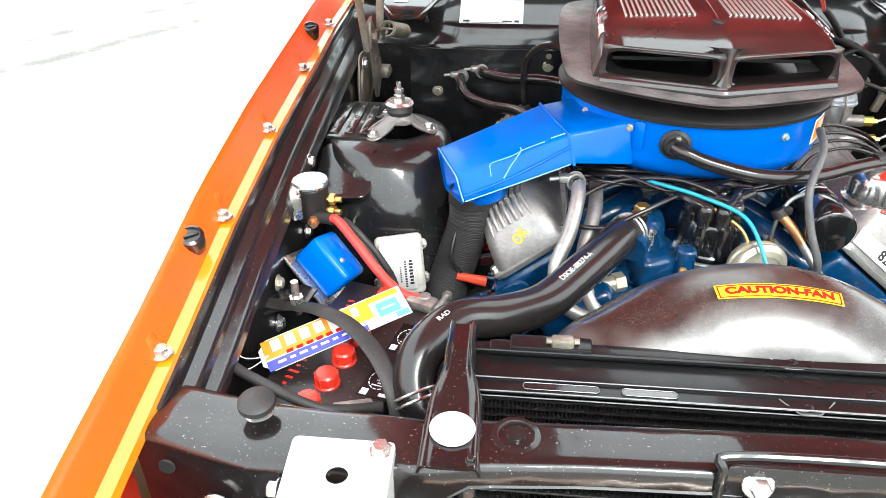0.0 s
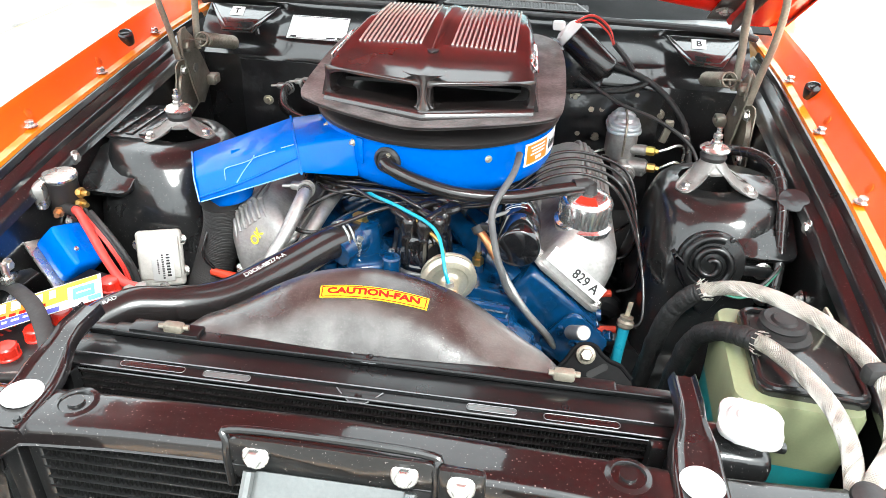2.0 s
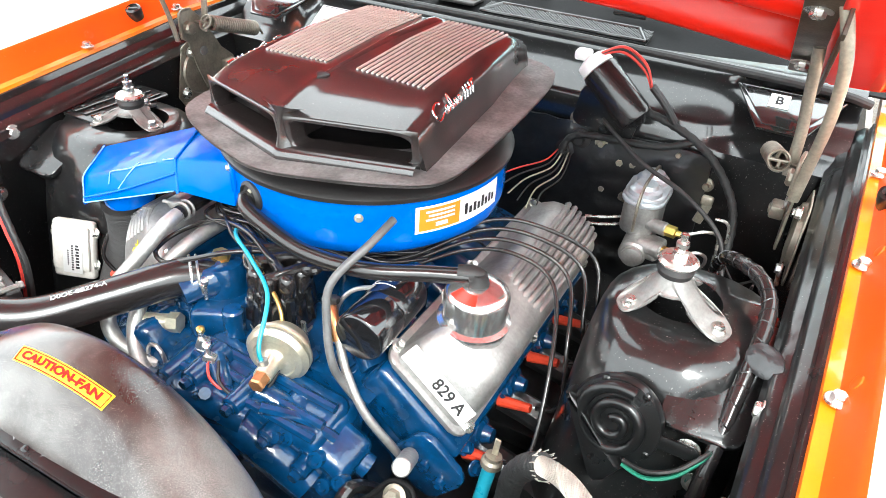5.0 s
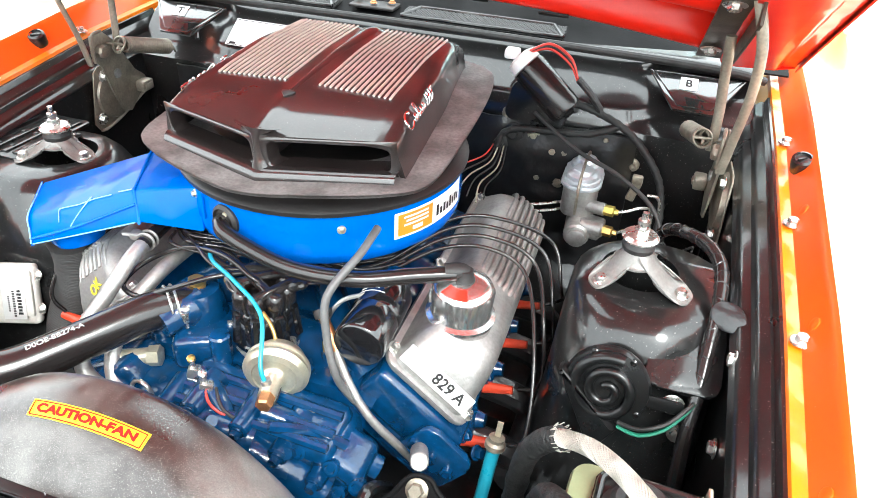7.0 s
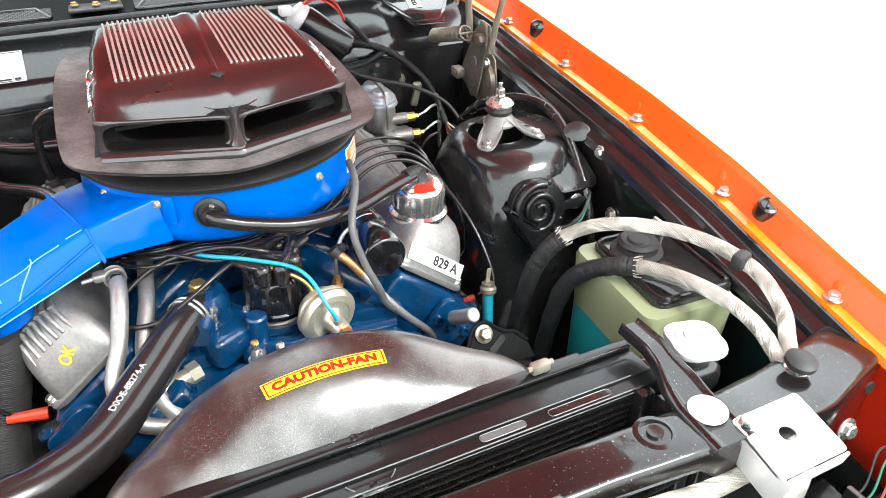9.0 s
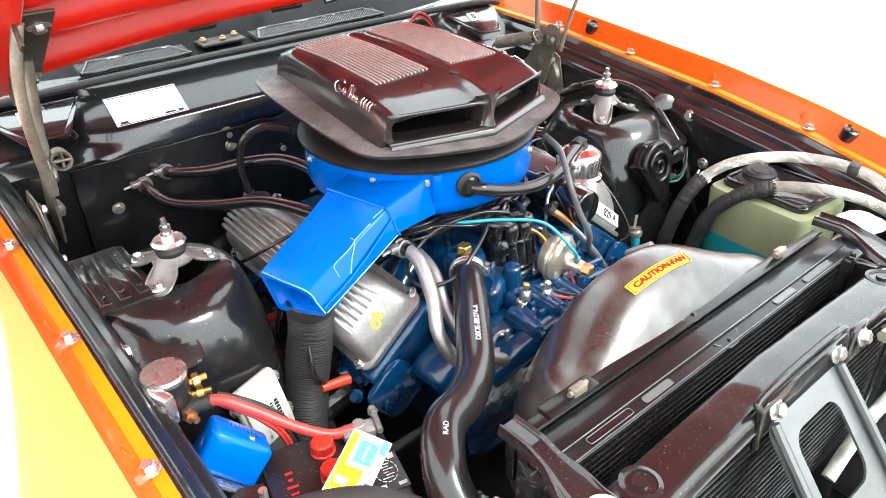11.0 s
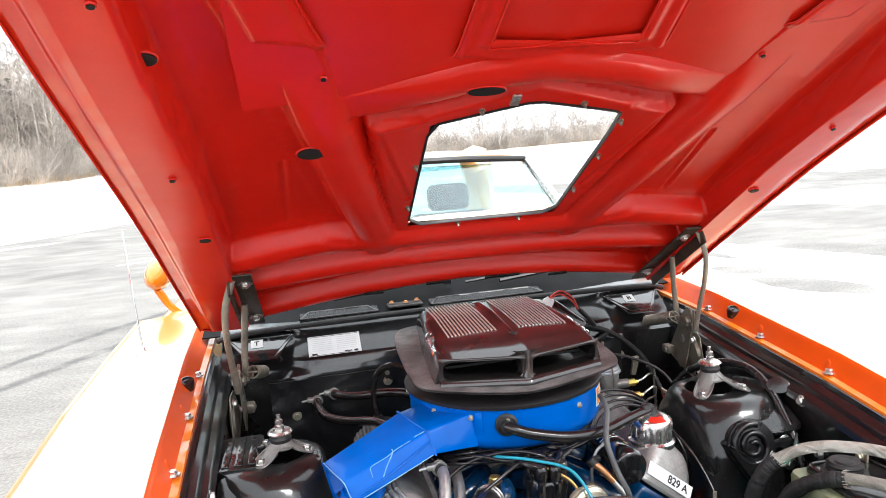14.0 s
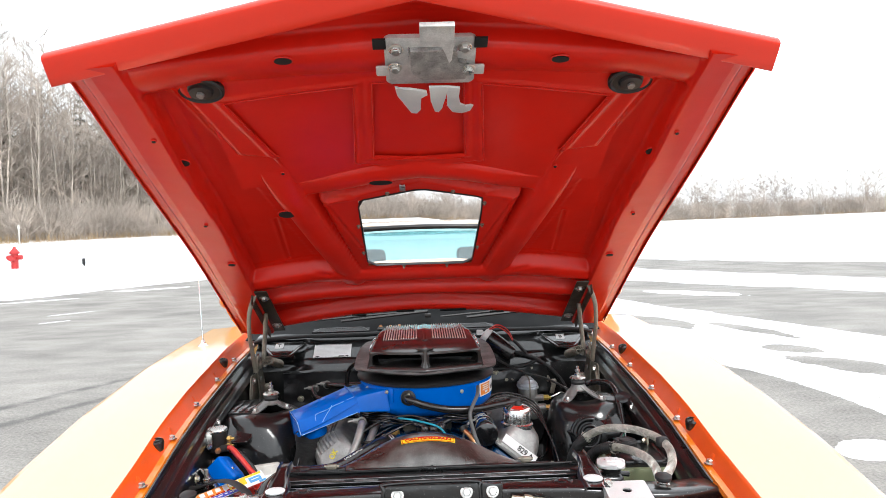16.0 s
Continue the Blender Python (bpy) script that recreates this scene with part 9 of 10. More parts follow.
def oil_filter():
    a, b = Vector((0.190, 0.510, 0.930)), Vector((0.187, 0.655, 0.934))
    ax = b - a
    th = thing("oil_filter", a, "gloss black canister filter with white print", "filter")
    bm = bmesh.new()
    lathe(bm, a, ax, [(0.0345, 0.0), (0.0378, 0.002), (0.0395, 0.007), (0.0395, 0.062), (0.0378, 0.066), (0.0395, 0.070), (0.0395, 0.128), (0.036, 0.136), (0.022, 0.140)], 36)
    part("canister", bm, ENAMEL, th, smooth=40)
    u, v, w = basis(ax)
    bm = bmesh.new()
    for i, (h, r0, r1) in enumerate(((0.085, -0.5, 0.6), (0.093, -0.5, 0.3), (0.101, -0.2, 0.6), (0.109, -0.5, 0.5))):
        pts = []
        for j in range(9):
            t = r0 + (r1 - r0) * j / 8 
            d = (Vector((-0.3, -0.3, 0.9)) - w * Vector((-0.3, -0.3, 0.9)).dot(w)).normalized()
            e = w.cross(d)
            pts.append(a + w * h + (d * math.cos(t) + e * math.sin(t)) * 0.0396)
        tube(bm, pts, 0.0009, 4, raw=True)
    part("printed_text", bm, WHITE, th)
    bm = bmesh.new()
    cyl(bm, b - ax.normalized() * 0.005, b + ax.normalized() * 0.03, 0.026, n=18, bevel=0.004)
    cyl(bm, b + Vector((0, 0.02, 0)), (0.17, 0.70, 0.86), 0.022, n=14)
    part("adapter", bm, ENGINE, th)


oil_filter()


def vent_hose():
    g = Vector((-0.061, 0.594, 1.040))
    th = thing("crankcase_vent_hose", g, "thick black vent hose from air cleaner to oil cap", "hose")
    bm = bmesh.new()
    lathe(bm, g, (-0.25, -0.97, 0), [(0.026, -0.004), (0.026, 0.004), (0.021, 0.008), (0.019, 0.003), (0.013, 0.004), (0.012, 0.018)], 24)
    part("grommet", bm, RUBBER, th)
    bm = bmesh.new()
    tube(bm, [g + Vector((-0.003, -0.012, 0)), g + Vector((0.012, -0.026, -0.004)), (-0.010, 0.562, 1.022), (0.07, 0.555, 1.006), (0.16, 0.572, 1.000), (0.24, 0.610, 1.002), (0.296, 0.634, 1.004)], 0.0125, 16, 10)
    part("hose", bm, HOSE, th, smooth=60)
    bm = bmesh.new()
    tube(bm, [(0.280, 0.630, 1.006), (0.300, 0.638, 1.007), (0.308, 0.641, 1.002), (0.308, 0.641, 0.990)], lambda s: 0.0135, 14, 6)
    lathe(bm, (0.307, 0.641, 0.988), (0, 0, 1), [(0.0155, 0), (0.0155, 0.005), (0.0125, 0.006), (0.0125, 0.010), (0.0150, 0.011), (0.0150, 0.015), (0.012, 0.018)], 20)
    part("elbow", bm, RUBBER, th)


vent_hose()
GREYHOSE = mat("grey_rubber_hose", (0.10, 0.10, 0.10), 0.4, var=0.2, scale=40, bump=0.05)
cable("fuel_hose", [(0.175, 0.625, 1.062), (0.168, 0.575, 1.045), (0.140, 0.520, 1.000), (0.148, 0.497, 0.945), (0.166, 0.482, 0.895), (0.180, 0.490, 0.855), (0.205, 0.498, 0.820)], 0.0062, GREYHOSE, "dark grey rubber hose hanging before the engine", "hose", "", 12, 10)


def dipstick_tube():
    th = thing("metal_tube", (0.12, 0.543, 0.94), "bright metal tube with a copper end running down the engine", "tube")
    bm = bmesh.new()
    tube(bm, [(0.150, 0.520, 0.905), (0.178, 0.500, 0.865), (0.215, 0.490, 0.815), (0.262, 0.500, 0.755), (0.290, 0.52, 0.70)], 0.0068, 12, 10)
    part("tube", bm, CAST, th, smooth=60)
    bm = bmesh.new()
    tube(bm, [(0.118, 0.545, 0.940), (0.135, 0.532, 0.925), (0.152, 0.519, 0.903)], 0.0078, 12, 6)
    part("end", bm, COPPER, th)
    bm = bmesh.new()
    lathe(bm, (0.116, 0.547, 0.942), (-0.4, 0.3, 0.6), [(0.012, -0.006), (0.012, 0.008)], 14)
    box(bm, (0.126, 0.545, 0.95), (0.014, 0.012, 0.012), None, 0.003)
    part("clamp", bm, RUBBER, th)


dipstick_tube()


def senders():
    for x, y, z, red in ((-0.052, 0.452, 0.842, True), (-0.018, 0.430, 0.842, False)):
        th = thing("coolant_sender", (x, y, z), "zinc coolant temperature switch with a wire terminal", "sender", "coolant senders")
        bm = bmesh.new()
        lathe(bm, (x, y, z), (0.1, -0.2, 1), [(0.013, -0.01), (0.013, 0.006), (0.009, 0.008), (0.009, 0.022), (0.005, 0.024), (0.003, 0.044)], 12)
        box(bm, (x + 0.004, y - 0.006, z + 0.018), (0.020, 0.016, 0.020), pose(0, 0, 0, 0, 20, 30), 0.004)
        part("body", bm, STEEL, th)
        bm = bmesh.new()
        lathe(bm, (x + 0.001, y - 0.004, z + 0.038), (0.1, -0.2, 1), [(0.0065, 0), (0.0065, 0.007), (0.003, 0.009)], 8)
        part("terminal", bm, BRASS if red else STEEL, th)
    for x0, z0, m in ((-0.02, 0.842, REDCABLE), (0.0, 0.84, RUBBER)):
        cable("sender_wire", [(x0, 0.428, z0 + 0.02), (x0 + 0.03, 0.40, z0 + 0.01), (x0 + 0.07, 0.41, z0 - 0.01), (x0 + 0.09, 0.45, z0 + 0.02), (x0 + 0.06, 0.50, z0 + 0.04)], 0.0024, m, "thin wire of the temperature sender", "wire", "sender wires", 6)
    th = thing("oil_pressure_fitting", (0.118, 0.56, 0.86), "small brass fitting with a curved steel line", "fitting")
    bm = bmesh.new()
    cyl(bm, (0.118, 0.56, 0.82), (0.118, 0.56, 0.862), 0.013, n=14)
    part("base", bm, ENGINE, th)
    bm = bmesh.new()
    lathe(bm, (0.118, 0.56, 0.86), (0, 0, 1), [(0.011, 0), (0.011, 0.014), (0.007, 0.015), (0.006, 0.028)], 6)
    part("nut", bm, BRASS, th)
    bm = bmesh.new()
    tube(bm, [(0.118, 0.56, 0.885), (0.120, 0.56, 0.925), (0.140, 0.575, 0.955), (0.185, 0.60, 0.965), (0.22, 0.66, 0.965)], 0.0036, 8, 8)
    part("line", bm, CAST, th)
    cable("hose_clip_ring", [(-0.135 + 0.018 * math.cos(a), 0.425, 0.805 + 0.026 * math.sin(a)) for a in (2 * math.pi * i / 16 for i in range(17))], 0.0035, STEEL, "round bright spring hose clamp", "clamp", "", 6, 2)


senders()


def front_bracket():
    th = thing("accessory_bracket", (0.32, 0.42, 0.76), "black steel accessory bracket with an adjusting slot", "bracket")
    bm = bmesh.new()
    P = axes((0.322, 0.402, 0.790), (1, 0.02, -0.06), (0, 0.62, 0.78))
    out = [(p * 0.72, q * 0.72) for p, q in ((-0.070, -0.040), (-0.046, -0.010), (-0.026, 0.024), (-0.006, 0.036), (0.020, 0.034), (0.036, 0.018), (0.058, 0.004), (0.084, -0.004), (0.112, -0.030), (0.125, -0.075), (-0.075, -0.075))]
    prism(bm, out, P, 0.005, 0.002)
    tube(bm, [P @ Vector((x, y, 0.004)) for x, y in out[:-2]], 0.0042, 8, 5)
    part("plate", bm, COWLBLACK, th, "black plate with a rolled rim")
    bm = bmesh.new()
    prism(bm, rounded(0.012, 0.040, 0.0058), P @ pose(0.022, -0.016, 0.005, 0, 0, -55), 0.0012)
    part("slot", bm, HOLESHADE, th)
    bm = bmesh.new()
    cyl(bm, (0.300, 0.475, 0.790), (0.316, 0.425, 0.828), 0.0135, n=18, bevel=0.002)
    part("spacer", bm, CAST, th)
    bm = bmesh.new()
    bolt(bm, (0.322, 0.400, 0.802), (0, -0.78, 0.62), 0.011, 0.012, 1.5)
    part("bolt", bm, PHOS, th)
    bm = bmesh.new()
    tube(bm, [(0.245, 0.36, 0.74), (0.25, 0.40, 0.77), (0.26, 0.45, 0.72)], 0.010, 10, 6)
    part("arm", bm, BLACK, th)


front_bracket()


def teal_stick():
    th = thing("fluid_dipstick", (0.40, 0.525, 0.80), "teal plastic tube with a metal collar and pull handle", "dipstick")
    a, b = Vector((0.402, 0.530, 0.782)), Vector((0.386, 0.492, 0.60))
    bm = bmesh.new()
    cyl(bm, b, a, 0.0105, n=16)
    part("tube", bm, TEAL, th)
    bm = bmesh.new()
    lathe(bm, a - (a - b).normalized() * 0.006, a - b, [(0.0125, 0), (0.016, 0.004), (0.016, 0.012), (0.0125, 0.016), (0.0125, 0.022)], 18)
    part("collar", bm, PHOS, th)
    bm = bmesh.new()
    box(bm, a + (a - b).normalized() * 0.030, (0.009, 0.003, 0.034), pose(0, 0, 0, 0, 5), 0.001)
    part("handle", bm, CAD, th)


teal_stick()

# ---- far side of the bay ----


def horn():
    c = Vector((0.543, 0.592, 0.893))
    n = Vector((-0.08, -0.965, 0.25)).normalized()
    M = axes(c, (1, -0.08, 0), (0, 0.25, 0.97))
    if (M.to_3x3() @ Vector((0, 0, 1))).y > 0:
        M = M @ pose(0, 0, 0, 180)
    th = thing("horn", c, "black spiral snail horn on the spring tower", "horn")
    bm = bmesh.new()
    lathe(bm, c + n * -0.03, n, [(0.044, 0), (0.060, 0.010), (0.063, 0.022), (0.060, 0.030), (0.030, 0.034), (0.001, 0.036)], 36)
    part("disc", bm, TANKBLACK, th, smooth=40)
    u, v, w = basis(n)
    bm = bmesh.new()
    sp = []
    for i in range(120):
        t = i / 119
        a = -t * 2 * math.pi * 2.15 + 2.2
        r = 0.007 + 0.045 * t
        sp.append(c + n * (0.006 + 0.002 * (1 - t)) + (u * math.cos(a) + v * math.sin(a)) * r)
    tube(bm, sp, lambda s: 0.0060 + 0.0030 * s, 10, raw=True)
    part("spiral", bm, TANKBLACK, th, smooth=60)
    bm = bmesh.new()
    q = c + Vector((-0.052, -0.012, 0.012))
    prism(bm, [(-0.072, 0.012), (-0.066, 0.018), (-0.045, 0.0), (0.03, -0.055), (0.012, -0.086), (0.0, -0.096), (-0.012, -0.090)], M @ pose(0, 0, -0.022), 0.036, 0.008)
    part("trumpet", bm, TANKBLACK, th)
    for a in (60, 118, 185, 262, 330):
        bm = bmesh.new()
        p = c - n * 0.006 + (u * math.cos(radians(a)) + v * math.sin(radians(a))) * 0.057
        lathe(bm, p, n, [(0.006, 0), (0.006, 0.006), (0.003, 0.008)], 8)
        part("rivet", bm, TANKBLACK, th)
    bm = bmesh.new()
    prism(bm, rounded(0.07, 0.02, 0.008), axes(c + Vector((0.075, 0.0, -0.004)), (1, 0, 0), (0, 0.2, 1)), 0.004, 0.001)
    part("bracket", bm, TANKBLACK, th)
    for k, m in enumerate((GREENWIRE, RUBBER)):
        cable("horn_wire", [(0.568, 0.565, 0.850 + 0.008 * k), (0.600, 0.560, 0.848 + 0.012 * k), (0.632, 0.568, 0.862 + 0.012 * k), (0.655, 0.582, 0.888 + 0.008 * k), (0.664, 0.590, 0.905)], 0.0032, m, "thin wire from the horn to the harness", "wire", "horn wires", 6)


horn()


def tower_loom():
    line = [(0.590, 1.03, 0.90), (0.600, 0.965, 0.962), (0.622, 0.905, 0.998), (0.655, 0.855, 1.012), (0.676, 0.800, 1.012), (0.680, 0.745, 0.998), (0.676, 0.695, 0.972), (0.672, 0.650, 0.935), (0.668, 0.610, 0.895), (0.664, 0.575, 0.835), (0.668, 0.54, 0.74)]
    th = thing("wiring_loom", line[0], "black taped wiring loom over the spring tower", "wiring loom", "wiring looms")
    bm = bmesh.new()
    tube(bm, line, 0.0108, 14, 12)
    part("tape", bm, HOSE, th, "glossy black tape", 60)
    bm = bmesh.new()
    pts = spline(line, 12)
    for i in range(4, len(pts) - 4, 5):
        u, v, w = basis(pts[i + 1] - pts[i - 1])
        tilt = w * 0.006
        ring = [pts[i] + tilt * math.sin(q + i) + (u * math.cos(q) + v * math.sin(q)) * 0.0109 for q in (2 * math.pi * k / 16 for k in range(17))]
        tube(bm, ring, 0.0011, 5, raw=True)
    tagged(part("tape_wrap", bm, HOSE, th, "overlapping turns of tape", 60), kind="stuff")
    for pts, r in (([(0.375, 1.225, 1.075), (0.42, 1.235, 1.06), (0.480, 1.235, 1.035), (0.53, 1.225, 1.0), (0.575, 1.20, 0.95), (0.592, 1.17, 0.905), (0.595, 1.12, 0.86)], 0.008),
                   ([(0.480, 1.235, 1.035), (0.42, 1.225, 1.012), (0.34, 1.22, 1.005), (0.27, 1.22, 1.0), (0.235, 1.215, 0.985), (0.225, 1.205, 0.955)], 0.0075)):
        bm = bmesh.new()
        tube(bm, pts, r, 12, 10, lambda s: 0.0009 * math.sin(s * 260))
        one("wiring_loom", pts[0], "black taped wiring loom on the firewall", "wiring loom", bm, TAPE, 60, "wiring looms")
    rng = random.Random(9)
    for i in range(8):
        m = (REDCABLE, RUBBER, WHITE, RUBBER, COPPER, RUBBER, REDCABLE, RUBBER)[i]
        y = 1.10 + 0.02 * rng.random()
        cable("loose_wire", [(0.595, 1.12, 0.865), (0.60 + rng.uniform(-0.02, 0.03), 1.07, 0.85 + rng.uniform(-0.02, 0.02)), (0.63 + rng.uniform(-0.03, 0.03), 1.03, 0.86 + rng.uniform(-0.03, 0.03)), (0.655, 0.99, 0.90 + rng.uniform(-0.04, 0.03))], 0.0022, m, "thin coloured wire of the harness by the tower", "wire", "loose wires", 5, 6)
    for i in range(6):
        m = (REDCABLE, RUBBER, CAD, RUBBER, CAD, RUBBER)[i]
        cable("firewall_wire", [(0.215 + 0.006 * i, 1.215, 0.955), (0.205 + 0.008 * i, 1.17, 0.945 - 0.006 * i), (0.17 + 0.012 * i, 1.10, 0.945 - 0.008 * i), (0.15 + 0.02 * i, 1.02, 0.95 - 0.01 * i)], 0.0018, m, "thin coloured wire from the firewall to the engine", "wire", "firewall wires", 5, 6)
    cable("speed_cable", [(0.30, 1.20, 1.05), (0.40, 1.16, 1.0), (0.50, 1.12, 0.975), (0.58, 1.08, 0.93), (0.61, 1.02, 0.86)], 0.0045, RUBBER, "thin black cable across the firewall", "cable")
    for x, z in ((0.225, 0.958), (0.255, 0.985)):
        bm = bmesh.new()
        lathe(bm, (x, 1.236, z), (0, -1, 0), [(0.024, 0), (0.022, 0.008), (0.012, 0.012), (0.010, 0.02)], 18)
        one("firewall_grommet", (x, 1.23, z), "round black rubber grommet in the firewall", "grommet", bm, RUBBER, 40, "firewall grommets")


tower_loom()


def wiper_motor():
    a, b = Vector((0.272, 1.215, 1.140)), Vector((0.375, 1.195, 1.058))
    th = thing("wiper_motor", a, "black cylindrical wiper motor with a white end cap", "motor")
    bm = bmesh.new()
    lathe(bm, a, b - a, [(0.034, 0), (0.036, 0.005), (0.036, 0.115), (0.033, 0.122), (0.020, 0.126), (0.010, 0.134)], 30)
    part("body", bm, HOSE, th)
    bm = bmesh.new()
    lathe(bm, a - (b - a).normalized() * 0.028, b - a, [(0.020, 0), (0.032, 0.006), (0.034, 0.026)], 24)
    box(bm, a - (b - a).normalized() * 0.02 + Vector((-0.02, 0.0, 0.01)), (0.03, 0.03, 0.02), None, 0.005)
    part("end_cap", bm, WHITE, th, "white plastic end cap")
    bm = bmesh.new()
    prism(bm, rounded(0.13, 0.09, 0.02), axes((0.30, 1.232, 1.05), (1, 0, -0.2), (0.2, 0, 1)), 0.006, 0.002)
    part("mount_plate", bm, BLACK, th)
    for k, m in enumerate((REDCABLE, RUBBER, REDCABLE)):
        bm = bmesh.new()
        tube(bm, [a + Vector((-0.005, -0.01, 0.03)), a + Vector((0.04, 0.0, 0.052 - 0.005 * k)), a + Vector((0.085, 0.01, 0.025 - 0.006 * k)), a + Vector((0.105, 0.012, -0.02))], 0.003, 6, 8)
        part("lead", bm, m, th)
    bm = bmesh.new()
    p = a + Vector((0.105, 0.012, -0.015))
    tube(bm, [p, p + Vector((0.03, 0.005, -0.03)), p + Vector((0.055, 0.008, -0.062))], 0.012, 10, 6, flat=0.6)
    part("connector", bm, RUBBER, th)


wiper_motor()


YELLOWNUT = mat("yellow_zinc_nut", (0.50, 0.40, 0.10), 0.32, metal=0.75, var=0.1, scale=60, bump=0.03)
ZINCLID = mat("blue_zinc_lid", (0.56, 0.60, 0.64), 0.34, metal=0.55, var=0.1, scale=30, bump=0.06, rvar=0.08)


def master_cylinder():
    th = thing("brake_master_cylinder", (0.43, 1.17, 0.86), "cast grey brake master cylinder with a domed zinc lid", "master cylinder")
    bm = bmesh.new()
    prism(bm, rounded(0.072, 0.115, 0.030, 6), pose(0.425, 1.165, 0.868), 0.068, 0.006)
    cyl(bm, (0.428, 1.24, 0.855), (0.436, 1.075, 0.845), 0.027, n=20, bevel=0.004)
    box(bm, (0.462, 1.105, 0.858), (0.05, 0.05, 0.035), pose(0, 0, 0, 0, 0, -12), 0.008, 3)
    lathe(bm, (0.437, 1.076, 0.845), (0, -1, -0.05), [(0.020, 0), (0.020, 0.010), (0.012, 0.013)], 18)
    part("body", bm, CAST, th, smooth=40)
    bm = bmesh.new()
    prism(bm, rounded(0.084, 0.128, 0.036, 7), pose(0.425, 1.165, 0.934), 0.008, 0.003)
    prism(bm, rounded(0.078, 0.122, 0.034, 7), pose(0.425, 1.165, 0.941), 0.012, 0.005)
    for y in (1.137, 1.193):
        lathe(bm, (0.425, y, 0.950), (0, 0, 1), [(0.033, 0), (0.031, 0.010), (0.026, 0.014), (0.024, 0.015), (0.020, 0.022), (0.001, 0.024)], 24)
    part("lid", bm, ZINCLID, th, "pale blue-grey domed lid")
    bm = bmesh.new()
    tube(bm, [(0.424, 1.094, 0.885), (0.424, 1.092, 0.94), (0.425, 1.112, 0.972), (0.426, 1.165, 0.978), (0.428, 1.218, 0.974), (0.43, 1.236, 0.93)], 0.0030, 6, 8)
    part("wire_bail", bm, PHOS, th)
    bm = bmesh.new()
    cyl(bm, (0.440, 1.125, 0.896), (0.484, 1.112, 0.900), 0.0135, n=16, bevel=0.002)
    cyl(bm, (0.440, 1.098, 0.862), (0.488, 1.088, 0.865), 0.0165, n=16, bevel=0.003)
    part("outlet", bm, CAST, th, "cast outlet boss")
    for p, m in (((0.490, 1.110, 0.9005), YELLOWNUT), ((0.494, 1.087, 0.8655), BRASS)):
        bm = bmesh.new()
        lathe(bm, p, (1, -0.22, 0.05), [(0.0115, -0.008), (0.0115, 0.012), (0.0065, 0.014), (0.0055, 0.022)], 6)
        part("line_nut", bm, m, th, "bright hexagon line nut")
    for pts in ([(0.508, 1.106, 0.9015), (0.528, 1.104, 0.910), (0.552, 1.112, 0.918), (0.572, 1.125, 0.910), (0.578, 1.130, 0.880), (0.578, 1.130, 0.79)],
                [(0.514, 1.083, 0.867), (0.532, 1.080, 0.880), (0.552, 1.085, 0.886), (0.566, 1.095, 0.874), (0.562, 1.10, 0.850), (0.540, 1.105, 0.838), (0.52, 1.12, 0.80)],
                [(0.560, 1.14, 0.935), (0.582, 1.145, 0.930), (0.590, 1.145, 0.90), (0.590, 1.145, 0.79)],
                [(0.40, 1.15, 0.866), (0.36, 1.13, 0.862), (0.32, 1.12, 0.858)], [(0.40, 1.16, 0.880), (0.36, 1.14, 0.874), (0.32, 1.13, 0.868)]):
        bm = bmesh.new()
        tube(bm, pts, 0.0032, 8, 8)
        part("brake_line", bm, STEEL, th)
    bm = bmesh.new()
    box(bm, (0.532, 1.17, 0.925), (0.018, 0.012, 0.045), pose(0, 0, 0, 0, 15), 0.003)
    box(bm, (0.535, 1.165, 0.955), (0.022, 0.016, 0.018), None, 0.004)
    part("line_bracket", bm, PHOS, th)


master_cylinder()


def washer_tank():
    th = thing("coolant_bottle", (0.575, 0.33, 0.70), "milky green plastic fluid bottle half full of teal liquid", "bottle")
    M = pose(0.598, 0.318, 0, 0, 0, -4)
    bm = bmesh.new()
    rings = []
    for z, w, h in ((0.795, 0.166, 0.224), (0.895, 0.176, 0.232), (0.904, 0.170, 0.226)):
        rings.append([bm.verts.new(M @ Vector((x, y, z))) for x, y in rounded(w, h, 0.022, 5)])
    k = len(rings[0])
    for p, q in zip(rings, rings[1:]):
        for i in range(k):
            bm.faces.new((p[i], p[(i + 1) % k], q[(i + 1) % k], q[i]))
    bm.faces.new(rings[-1])
    bm.faces.new(rings[0][::-1])
    part("bottle", bm, POLY, th, smooth=40)
    bm = bmesh.new()
    prism(bm, rounded(0.166, 0.224, 0.022, 5), M @ pose(0, 0, 0.64), 0.155, 0.0)
    part("liquid_part", bm, FLUID, th, "lower half showing teal fluid")
    bm = bmesh.new()
    prism(bm, rounded(0.150, 0.200, 0.018, 5), M @ pose(0.018, 0.004, 0.902), 0.014, 0.004)
    tube(bm, [M @ Vector((x + 0.018, y + 0.004, 0.917)) for x, y in rounded(0.138, 0.188, 0.018, 5) + rounded(0.138, 0.188, 0.018, 5)[:1]], 0.005, 8, raw=True)
    part("lid", bm, BLACK, th, "black moulded lid")
    bm = bmesh.new()
    lathe(bm, (0.600, 0.365, 0.912), (0, 0, 1), [(0.046, 0), (0.045, 0.008), (0.036, 0.012), (0.034, 0.020), (0.036, 0.024), (0.030, 0.030), (0.020, 0.027), (0.016, 0.030), (0.001, 0.031)], 30)
    part("filler_cap", bm, RUBBER, th)
    bm = bmesh.new()
    box(bm, (0.676, 0.40, 0.915), (0.006, 0.030, 0.05), None, 0.002)
    bolt(bm, (0.670, 0.40, 0.925), (-1, 0, 0), 0.007, 0.006, 1.3)
    part("mount_tab", bm, CAD, th)


washer_tank()


